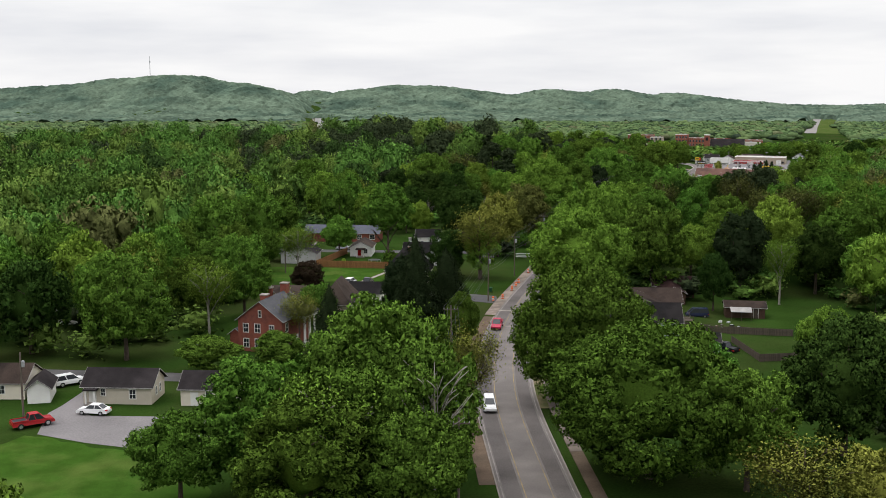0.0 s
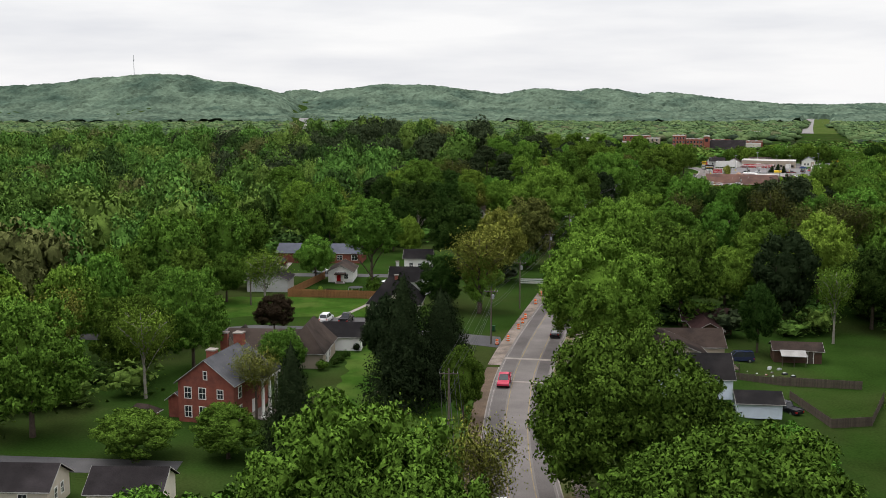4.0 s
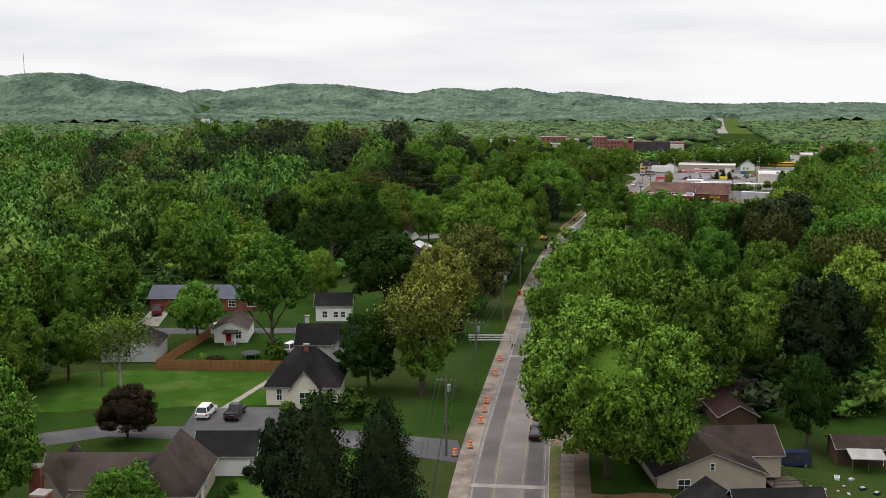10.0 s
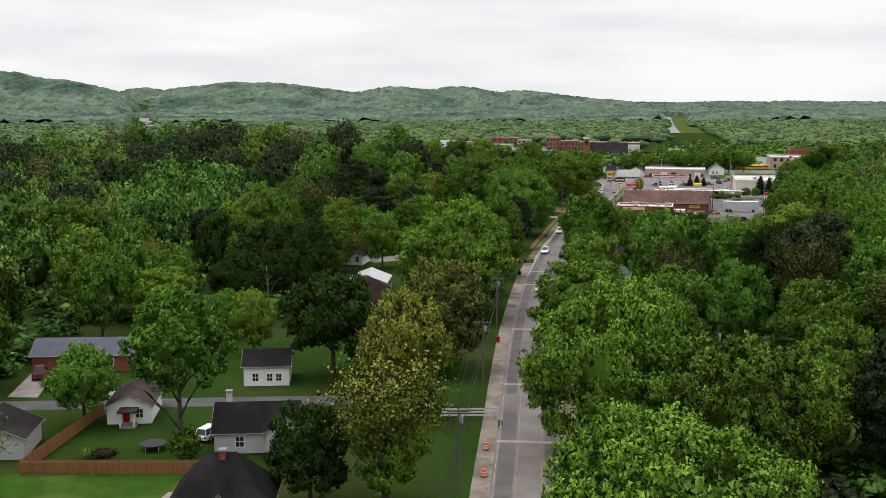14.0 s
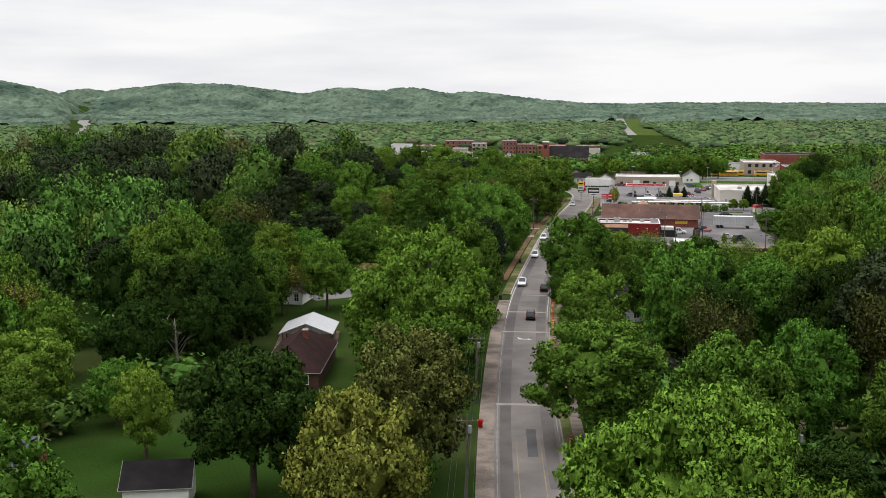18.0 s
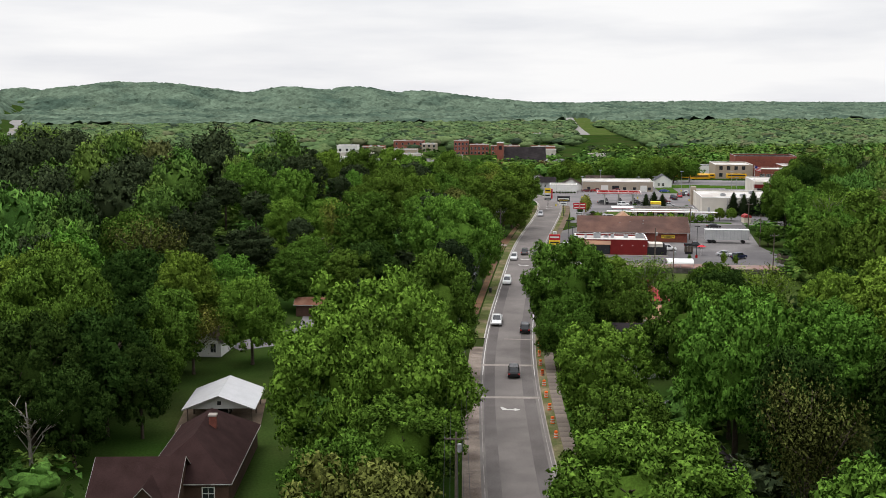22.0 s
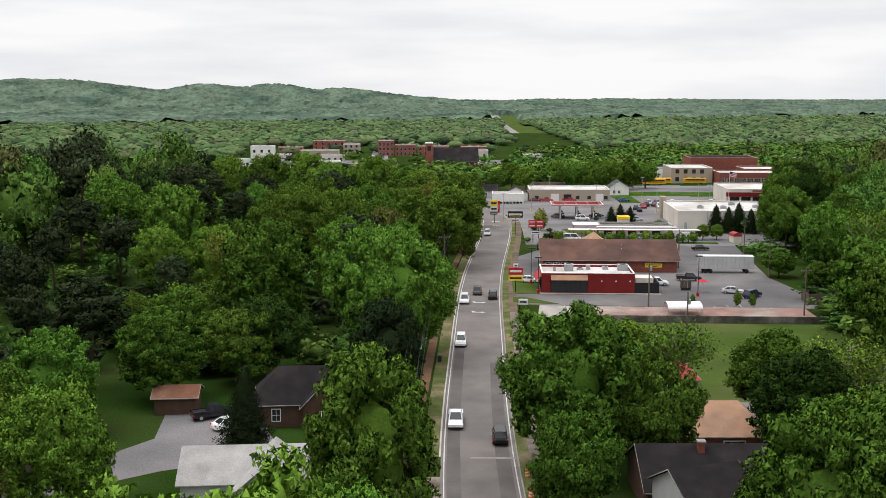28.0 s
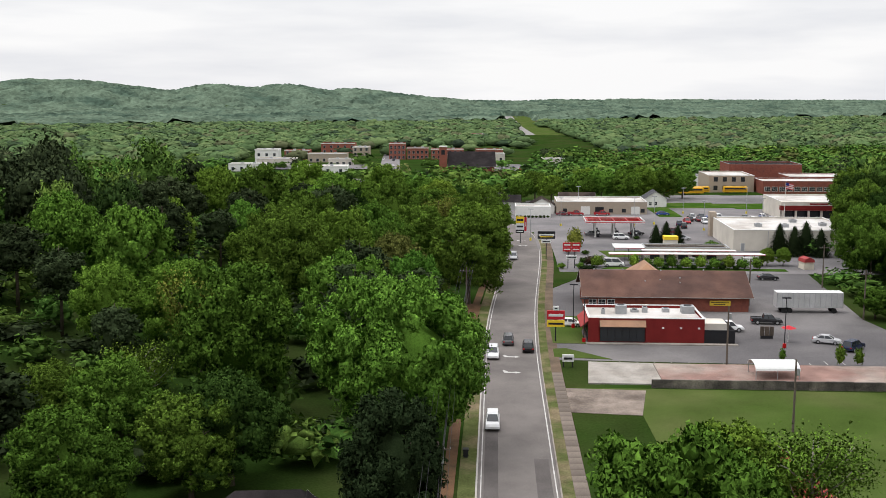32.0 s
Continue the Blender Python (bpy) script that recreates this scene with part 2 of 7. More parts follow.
# far hills: two ridges (places across, heights of the crest), and single hills: place, height, spread across and along
RIDGE_WEST = ([-2352, -1718, -1242, -1084, -926, -846, -751, -672, -601, -580, -558, -498, -434, -387, -368, -347], [44, 54, 61, 76, 90, 96, 108, 102, 83, 79, 83, 75, 59, 34, 7, -24])
RIDGE_EAST = ([-442, -422, -392, -340, -266, -174, -44, 30, 104, 177, 224, 288, 353, 409, 455, 514, 557, 621, 677, 741, 806, 880, 991, 1139, 1324, 1450, 2063], [-38, 5, 41, 58, 67, 77, 79, 74, 61, 54, 48, 63, 68, 61, 52, 67, 69, 56, 48, 52, 52, 39, 26, 18, 9, 3, -12])
HILLS = [(-2100, 3200, 60, 420, 350), (3300, 3600, 14, 400, 350), (3700, 3000, 46, 380, 400), (-520, 4400, 66, 170, 140), (2000, 4300, 10, 700, 200)]


def ground_z(x, y):
    """The height of the land: level by the road, falling towards the town and the plain, with hills far off."""
    x, y = np.asarray(x, float), np.asarray(y, float)
    z = -13.0 * step(620, 1100, y) - 9.0 * step(1100, 2300, y)
    z = z + 12.0 * np.exp(-((x + 5) / 78) ** 2 - ((y - 630) / 100) ** 2) * (1 - step(40, 98, x - 0.42 * (y - 541))) * step(450, 560, y)
    z = z + 7.0 * np.exp(-((x + 180) / 150) ** 2 - ((y - 700) / 160) ** 2) * step(450, 560, y)
    z = z - 4.6 * step(28, 58, x) * step(110, 160, y) * (1 - step(255, 300, y))
    for (px, ph), hy, sy in ((RIDGE_WEST, 3000, 260), (RIDGE_EAST, 3500, 300)):
        crest = sum(np.interp(x + d, px, ph) for d in (-16, 0, 16)) / 3
        fold = 1 + 0.10 * np.sin(x * 0.021 + y * 0.006) * np.clip((hy - y) / 260, 0, 1)
        z = z + np.clip(crest, 0, None) * fold * np.exp(-(np.abs(y - hy) / sy) ** 2.4)
    for hx, hy, h, sx, sy in HILLS:
        z = z + h * np.exp(-((x - hx) / sx) ** 2 - ((y - hy) / sy) ** 2)
    return z


def gz(x, y):
    return float(ground_z(x, y))


def spaced(a, b, fine, c, d):
    """Numbers from a to d, close together between b and c."""
    left = [b - (b - a) * (k / 26) ** 1.8 for k in range(26, 0, -1)]
    right = [c + (d - c) * (k / 34) ** 1.8 for k in range(1, 35)]
    return np.array(left + list(np.arange(b, c, fine)) + [c] + right)


gx_, gy_ = spaced(-3300, -240, 12, 420, 4300), spaced(-500, 20, 12, 900, 4900)
GX, GY = np.meshgrid(gx_, gy_)
GZ = ground_z(GX, GY)
gb = Build()
gb.v = list(zip(GX.ravel().tolist(), GY.ravel().tolist(), GZ.ravel().tolist()))
W = len(gx_)
gb.f = [(j * W + i, j * W + i + 1, (j + 1) * W + i + 1, (j + 1) * W + i) for j in range(len(gy_) - 1) for i in range(W - 1)]
ground = new("ground", gb.mesh("ground", GRASS, True))
tagged(ground, "grassy ground, level by the road, rising to far wooded hills", "ground", kind="structure")

# ---- the road ----
ROAD = [(12.5, -60), (12.5, 40), (12.3, 90), (10.8, 120), (9.5, 150), (10.0, 172), (11.8, 192), (14.6, 212), (18.4, 231), (22.8, 250), (31.0, 284), (46.0, 345), (66.0, 415), (91.0, 485),
        (112.5, 541), (140.5, 606), (153.2, 639), (159.0, 662), (160.5, 690), (156.0, 725), (150.0, 780), (158.0, 860), (172.0, 940), (200.0, 1060)]
HALF = 4.5


def curve_at(pts, steps=12):
    """A smooth line through pts: places and directions."""
    out = []
    p = [Vector((*q, 0)) for q in pts]
    for i in range(len(p) - 1):
        p0, p1, p2, p3 = p[max(i - 1, 0)], p[i], p[i + 1], p[min(i + 2, len(p) - 1)]
        for k in range(steps):
            t = k / steps
            out.append(0.5 * (2 * p1 + (p2 - p0) * t + (2 * p0 - 5 * p1 + 4 * p2 - p3) * t * t + (3 * p1 - p0 - 3 * p2 + p3) * t ** 3))
    out.append(p[-1])
    dirs = [(out[min(i + 1, len(out) - 1)] - out[max(i - 1, 0)]).normalized() for i in range(len(out))]
    return out, dirs


LINE, WAY = curve_at(ROAD)


def strip(line, way, a, b, z, thick=0.0, lo=-1e9, hi=1e9):
    """A band along a line between the offsets a and b (to the right), on the land."""
    bd = Build()
    idx = [i for i, p in enumerate(line) if lo <= p.y <= hi]
    for i in idx:
        p, d = line[i], way[i]
        n = Vector((d.y, -d.x, 0))
        q, r = p + n * a, p + n * b
        h = gz(p.x, p.y) + z
        bd.v += [(q.x, q.y, h), (r.x, r.y, h)] + ([(q.x, q.y, h - thick), (r.x, r.y, h - thick)] if thick else [])
    w = 4 if thick else 2
    for k in range(len(idx) - 1):
        o = k * w
        bd.f.append((o, o + 1, o + w + 1, o + w))
        if thick:
            bd.f += [(o + 2, o, o + w, o + w + 2), (o + 1, o + 3, o + w + 3, o + w + 1)]
    return bd


def road_x(y):
    ys = [p.y for p in LINE]
    return float(np.interp(y, ys, [p.x for p in LINE]))


def beside(y, off):
    """The place that lies off metres to the right of the road's middle where the road passes y."""
    ys = [p.y for p in LINE]
    i = int(np.argmin([abs(v - y) for v in ys]))
    n = Vector((WAY[i].y, -WAY[i].x, 0))
    return LINE[i] + n * off, math.degrees(math.atan2(-WAY[i].x, WAY[i].y))


road = new("road", strip(LINE, WAY, -HALF, HALF, 0.03).mesh("road", ASPHALT))
tagged(road, "worn grey asphalt road with patches and faded lines", "road", kind="structure")


def level(name, pts, mat, z, label, category):
    """A piece of flat ground cover."""
    if name in ("lawn", "bare_patch"):
        pts = ragged(pts, 0.9 if name == "lawn" else 0.6)
    return tagged(new(name, Build().slab(pts, z - 0.25, z).mesh(name, mat)), label, category, kind="structure")


def ragged(pts, size):
    """The outline with wandering edges."""
    out = []
    for k, ((ax, ay), (bx, by)) in enumerate(zip(pts, pts[1:] + pts[:1])):
        n = max(int(math.hypot(bx - ax, by - ay) / 1.6), 1)
        for i in range(n):
            t, w = i / n, math.sin(math.pi * i / n)
            f = size * w * (math.sin(i * 1.7 + k * 2.3) * 0.6 + math.sin(i * 0.61 + k) * 0.6)
            d = math.hypot(bx - ax, by - ay)
            out.append((ax + (bx - ax) * t + (by - ay) / d * f, ay + (by - ay) * t - (bx - ax) / d * f))
    return out


# ---- trees ----
RNG = np.random.default_rng(7)


def unit(v):
    return v / np.maximum(np.linalg.norm(v, axis=-1, keepdims=True), 1e-6)


def cards(place, normal, shade, size, rng):
    """Small leaf sprays at the places: corners, faces and shading normals."""
    n = len(place)
    t = unit(np.cross(normal, rng.normal(size=(n, 3))))
    b = np.cross(normal, t)
    s = size * rng.uniform(0.6, 1.3, (n, 1))
    k = rng.uniform(0.8, 1.4, (n, 1))
    v = np.stack([place - t * s, place + t * s - normal * s * 0.2, place + b * s * k + normal * s * 0.2], 1)
    return v.reshape(-1, 3), np.arange(3 * n).reshape(n, 3), np.repeat(shade, 3, 0)


def dome(rx, rz, zc, rng, nu=10, nv=6):
    """The dim inside of a crown."""
    v, f = [], []
    for j in range(nv + 1):
        for i in range(nu):
            a, e = 2 * math.pi * i / nu, math.pi * (j / nv - 0.5)
            r = rng.uniform(0.85, 1.08)
            v.append((rx * r * math.cos(e) * math.cos(a), rx * r * math.cos(e) * math.sin(a), zc + rz * r * math.sin(e)))
    for j in range(nv):
        for i in range(nu):
            p, q, o, w = j * nu + i, j * nu + (i + 1) % nu, (j + 1) * nu + (i + 1) % nu, (j + 1) * nu + i
            f += [(p, q, o), (p, o, w)]
    v, f = np.array(v), np.array(f)
    return v, f, unit(v - (0, 0, zc))


def join(*sets):
    vs, fs, ns, k = [], [], [], 0
    for v, f, n in sets:
        vs.append(v), fs.append(f + k), ns.append(n)
        k += len(v)
    return np.concatenate(vs), np.concatenate(fs), np.concatenate(ns)


def leaf_mesh(name, data, mat):
    v, f, n = data
    me = bpy.data.meshes.new(name)
    me.vertices.add(len(v))
    me.vertices.foreach_set("co", v.astype(np.float32).ravel())
    me.loops.add(3 * len(f))
    me.loops.foreach_set("vertex_index", f.astype(np.int32).ravel())
    me.polygons.add(len(f))
    me.polygons.foreach_set("loop_start", np.arange(0, 3 * len(f), 3, dtype=np.int32))
    me.polygons.foreach_set("use_smooth", np.ones(len(f), bool))
    me.update(calc_edges=True)
    me.normals_split_custom_set_from_vertices(n.astype(np.float32))
    me.materials.append(mat)
    return me


def shells(centre, radius, rng, nu, nv):
    """The leafy masses of a crown: an uneven blob at each place."""
    grid = [(2 * math.pi * i / nu, math.pi * (j / nv - 0.5)) for j in range(nv + 1) for i in range(nu)]
    ball = np.array([(math.cos(e) * math.cos(a), math.cos(e) * math.sin(a), math.sin(e)) for a, e in grid])
    n, m = len(centre), len(ball)
    rough = rng.uniform(0.55, 1.15, (n, m, 1))
    rough[:, :nu], rough[:, -nu:] = 0.7, 0.95
    v = centre[:, None] + ball[None] * rough * radius[:, None, None] * (1, 1, 0.8)
    f = []
    for j in range(nv):
        for i in range(nu):
            p, q, o, w = j * nu + i, j * nu + (i + 1) % nu, (j + 1) * nu + (i + 1) % nu, (j + 1) * nu + i
            f += ([(p, q, o)] if j < nv - 1 else []) + ([(p, o, w)] if j else [])
            if j == nv - 1:
                f.append((p, q, w))
    f = np.array(f)[None] + (np.arange(n) * m)[:, None, None]
    return v.reshape(-1, 3), f.reshape(-1, 3), unit(np.tile(ball, (n, 1)) + rng.normal(0, 0.7, (n * m, 3)))


def broad_crown(rng, r=8.0, half=6.2, zc=11.5, lobes=46, leaves=4600, size=0.42, core=0.5, mesh=(10, 6), shell=(7, 4), clumps=13):
    """A dense crown: boughs that stand out from a dome with dark gaps between them, each set with small tufts of leaf sprays."""
    k = np.arange(lobes) + 0.5
    z = 1 - 1.78 * k / lobes
    a = k * 2.39996 + rng.uniform(0, 6)
    rad = np.sqrt(np.maximum(1 - z * z, 0))
    d = unit(np.stack([rad * np.cos(a), rad * np.sin(a), z], 1) + rng.normal(0, 0.09, (lobes, 3)))
    side = 1 + 0.08 * np.sin(2 * a + rng.uniform(0, 6)) + 0.06 * np.sin(3 * a + rng.uniform(0, 6)) + 0.05 * np.sin(5 * z + rng.uniform(0, 6))
    share = math.sqrt(4.2 / lobes) * rng.uniform(0.62, 1.22, lobes)
    out = (1 - share * 0.80) * rng.uniform(0.80, 1.08, lobes) * side
    centre = d * out[:, None] * (r, r, half) + (0, 0, zc)
    lr = r * share
    weight = lr ** 2 * np.where(d[:, 2] > -0.3, 1.0, 0.5)
    bough = np.repeat(np.arange(lobes), np.maximum(np.round(weight / weight.sum() * lobes * clumps).astype(int), 3))
    tuft = unit(rng.normal(size=(len(bough), 3)) * 0.75 + d[bough] * 0.65 + (0, 0, 0.40))
    at = centre[bough] + tuft * (lr[bough] * rng.uniform(0.68, 1.06, len(bough)))[:, None] * (1, 1, 0.85)
    tr = lr[bough] * rng.uniform(0.20, 0.40, len(bough))
    which = rng.choice(len(bough), leaves, p=tr ** 2 / (tr ** 2).sum())
    dirs = unit(rng.normal(size=(leaves, 3)) + tuft[which] * 0.45 + (0, 0, 0.15))
    place = at[which] + dirs * (tr[which] * rng.uniform(0.45, 1.15, leaves))[:, None] * (1, 1, 0.75)
    normal = unit(dirs + rng.normal(0, 0.4, (leaves, 3)))
    shade = unit(dirs * 0.85 + tuft[which] * 0.35 + d[bough[which]] * 0.15 + rng.normal(0, 0.25, (leaves, 3)))
    inner = rng.choice(lobes, leaves * 2 // 5, p=lr ** 2 / (lr ** 2).sum())
    way = unit(rng.normal(size=(len(inner), 3)) + d[inner] * 0.6)
    fill = centre[inner] + way * (lr[inner] * rng.uniform(0.54, 0.80, len(inner)))[:, None] * (1, 1, 0.85)
    lean = unit(way + rng.normal(0, 0.5, way.shape))
    return join(dome(r * core, half * core, zc, rng, *mesh), shells(centre, lr * 0.52, rng, *shell), cards(fill, lean, unit(way + rng.normal(0, 0.3, way.shape)), size * 1.75, rng), cards(place, normal, shade, size, rng))


def lump_crown(rng, leaves, size):
    """A far crown: one uneven mass with a ragged surface."""
    v, f, n = dome(1.0, 0.86, 0.95, rng, 7, 4)
    v = (v - (0, 0, 0.95)) * rng.uniform(0.78, 1.12, (len(v), 1)) + (0, 0, 0.95)
    d = unit(rng.normal(size=(leaves, 3)) + (0, 0, 0.7))
    return join((v, f, n), cards(d * (1, 1, 0.86) * rng.uniform(0.85, 1.1, (leaves, 1)) + (0, 0, 0.95), unit(d + rng.normal(0, 0.3, (leaves, 3))), d, size, rng))


def conifer_crown(rng, r=4.2, top=17.0, low=1.2, leaves=3600, size=0.40, power=0.85):
    """A dense cone of drooping sprays, ragged at the edge."""
    h = low + (top - low) * (1 - np.sqrt(rng.uniform(0, 1, leaves)))
    a = rng.uniform(0, 2 * math.pi, leaves)
    limb = 1 + 0.22 * np.sin(a * 5 + h * 1.9) + 0.16 * np.sin(a * 9 - h * 3.1)
    rr = r * ((top - h) / (top - low)) ** power * limb * rng.uniform(0.72, 1.05, leaves) + 0.15
    place = np.stack([rr * np.cos(a), rr * np.sin(a), h + rng.normal(0, 0.25, leaves)], 1)
    out = np.stack([np.cos(a), np.sin(a), np.full(leaves, 0.45)], 1)
    normal = unit(out + rng.normal(0, 0.5, (leaves, 3)))
    shade = unit(out + rng.normal(0, 0.3, (leaves, 3)))
    v, f, n = dome(1.0, 1.0, 0.0, rng, 9, 6)
    t = (v[:, 2] + 1) / 2
    w = np.clip(r * np.clip(1 - t, 0, 1) ** power * 0.72, 0.1, None)[:, None]
    flat = unit(v[:, :2] + 1e-6)
    v = np.concatenate([flat * w, (low + t * (top - low))[:, None]], 1)
    return join((v, f, n), cards(place, normal, shade, size, rng))


def twig_points(rng, base, top, r, count):
    """Limbs of a tree that fork outward: lists of points with thickness."""
    limbs = []
    for k in range(count):
        a = 2.399 * k + rng.uniform(-0.4, 0.4)
        h = base + (top - base) * (0.08 + 0.62 * k / count)
        reach = r * rng.uniform(0.65, 0.98) * (1.0 - 0.35 * k / count)
        rise = (top - h) * rng.uniform(0.45, 0.85)
        p = [(math.cos(a) * reach * t + rng.normal(0, 0.12), math.sin(a) * reach * t + rng.normal(0, 0.12), h + rise * t ** 0.8) for t in (0, 0.35, 0.7, 1)]
        limbs.append(p)
        for _ in range(2):
            q = p[rng.integers(1, 3)]
            a2 = a + rng.uniform(-1.1, 1.1)
            l2 = reach * rng.uniform(0.3, 0.5)
            limbs.append([q, (q[0] + math.cos(a2) * l2 * 0.5, q[1] + math.sin(a2) * l2 * 0.5, q[2] + l2 * 0.45), (q[0] + math.cos(a2) * l2, q[1] + math.sin(a2) * l2, q[2] + l2 * 0.75)])
    return limbs


def sparse_crown(rng, limbs, leaves=2300, size=0.33, spread=0.9):
    """Thin young foliage round the limbs, with the sky and ground seen through."""
    pts = np.array([q for p in limbs for q in p[1:]])
    which = rng.choice(len(pts), leaves)
    off = rng.normal(0, spread, (leaves, 3))
    place = pts[which] + off
    c = pts.mean(0)
    shade = unit(unit(off) * 0.6 + unit(place - c) * 0.5 + (0, 0, 0.25))
    normal = unit(rng.normal(size=(leaves, 3)))
    return cards(place, normal, shade, size, rng)


def trunk_mesh(rng, height, r, base_limb, spread, limbs=6, thin=False, ready=None):
    b = Build()
    lean = rng.normal(0, 0.25, 2)
    pts = [(lean[0] * t * t, lean[1] * t * t, height * t) for t in (-0.02, 0.03, 0.25, 0.5, 0.75, 1.0)]
    b.tube(pts, [r * 1.5, r * 1.15, r * 0.9, r * 0.7, r * 0.42, r * 0.12], 8)
    for p in ready or twig_points(rng, base_limb, height, spread, limbs):
        n = len(p)
        b.tube(p, [r * (0.34 if not thin else 0.22) * (1 - 0.8 * i / (n - 1)) + 0.02 for i in range(n)], 5)
    return b


TREE = {}


def tree_kind(key, crown, trunk, height, width):
    TREE[key] = (crown, trunk, height, width)


def make_kinds():
    for v in range(3):
        rng = np.random.default_rng(100 + v)
        tr = trunk_mesh(rng, 14, 0.42, 3.4, 5.5).mesh("trunk", BARK, True)
        half, mid_z = (8.2, 7.7, 8.6)[v], (9.5, 9.4, 9.2)[v]
        fine = broad_crown(rng, 8.0, half, mid_z, (56, 48, 64)[v], 15000, 0.22, shell=(5, 3), clumps=15)
        mid = broad_crown(rng, 8.0, half, mid_z, (40, 34, 46)[v], 6400, 0.29, shell=(5, 3), clumps=10)
        grand = broad_crown(rng, 12.5, half * 1.20, mid_z * 1.12, (96, 84, 108)[v], 33000, 0.225, shell=(5, 3), clumps=16)
        tall = broad_crown(rng, 6.2, 7.0, 14.6, 60, 9000, 0.20, shell=(5, 3))
        tree_kind(f"fresh{v}t", leaf_mesh("crown", tall, LEAF["fresh"]), tr, 22.0, 13.0)
        for tone in ("mid", "light", "fresh", "dark", "yellow", "bronze", "plum", "magnolia"):
            tree_kind(f"{tone}{v}", leaf_mesh("crown", fine, LEAF[tone]), tr, 18.2, 18.4)
            tree_kind(f"{tone}{v}m", leaf_mesh("crown", mid, LEAF[tone]), tr, 18.2, 18.4)
            if tone in ("mid", "light", "fresh", "dark"):
                tree_kind(f"{tone}{v}g", leaf_mesh("crown", grand, LEAF[tone]), tr, 21.4, 28.0)
        co = conifer_crown(rng, 4.2, 17.0, 0.6, 14000, 0.16, (0.75, 0.6, 0.8)[v])
        st = Build().tube([(0, 0, -0.3), (0, 0, 8), (0, 0, 16)], [0.35, 0.22, 0.05], 7).mesh("trunk", BARK, True)
        tree_kind(f"conifer{v}", leaf_mesh("crown", co, LEAF["conifer"]), st, 17.0, 8.8)
        pt = Build().tube([(0, 0, -0.3), (0.2, 0, 9), (0.3, 0.1, 19)], [0.32, 0.24, 0.05], 7).mesh("trunk", BARK, True)
        tree_kind(f"pine{v}", leaf_mesh("crown", broad_crown(rng, 4.6, 6.5, 13.0, 44, 2800, 0.27, core=0.5, shell=(5, 3)), LEAF["pine"]), pt, 20.0, 10.0)
        tree_kind(f"pine{v}m", leaf_mesh("crown", broad_crown(rng, 4.6, 6.5, 13.0, 30, 2600, 0.26, core=0.5, shell=(5, 3), clumps=9), LEAF["pine"]), pt, 20.0, 10.0)
        limbs = twig_points(rng, 3.0, 14.5, 5.8, 13)
        bare = trunk_mesh(rng, 14.0, 0.3, 3.0, 5.8, thin=True, ready=limbs)
        for tone in ("yellow", "bronze", "light"):
            tree_kind(f"sparse_{tone}{v}", leaf_mesh("crown", sparse_crown(rng, limbs, 8000, 0.17, 0.95), LEAF[tone]), bare.mesh("trunk", BARK if tone != "light" else BARK_PALE, True), 16.0, 13.5)
        tree_kind(f"dead{v}", leaf_mesh("crown", sparse_crown(rng, limbs, 160, 0.2, 0.5), LEAF["bronze"]), bare.mesh("trunk", BARK_PALE, True), 15.0, 12.5)


make_kinds()
PLANTED = []
TREE_WORDS = {"mid": "mature broadleaf tree in full mid-green leaf", "light": "broad tree with light yellow-green spring leaves", "fresh": "tree with fresh bright green leaves", "dark": "dense dark green broadleaf tree",
              "yellow": "rounded tree with yellow-green young leaves", "bronze": "tree with thin bronze-brown young leaves", "plum": "tree with purple-brown leaves", "magnolia": "broad glossy dark magnolia tree",
              "conifer": "dark dense cone-shaped cedar", "pine": "tall dark pine with a bare lower trunk", "sparse": "tree in thin spring leaf with its branches showing", "dead": "bare pale-limbed tree without leaves"}


def plant(kind, x, y, height, width, turn=None, words=""):
    crown, trunk, h0, w0 = TREE[kind]
    key = next(k for k in TREE_WORDS if kind.startswith(k))
    a = RNG.uniform(0, 360) if turn is None else turn
    m = pose(x, y, gz(x, y), 0, 0, a) @ Matrix.Diagonal((width / w0, width / w0, height / h0, 1))
    t = thing("tree", m, words or TREE_WORDS[key], "tree", "trees along the road and in the woods")
    part("trunk", trunk, None, t)
    part("crown", crown, None, t)
    PLANTED.append((x, y, width))
    return t


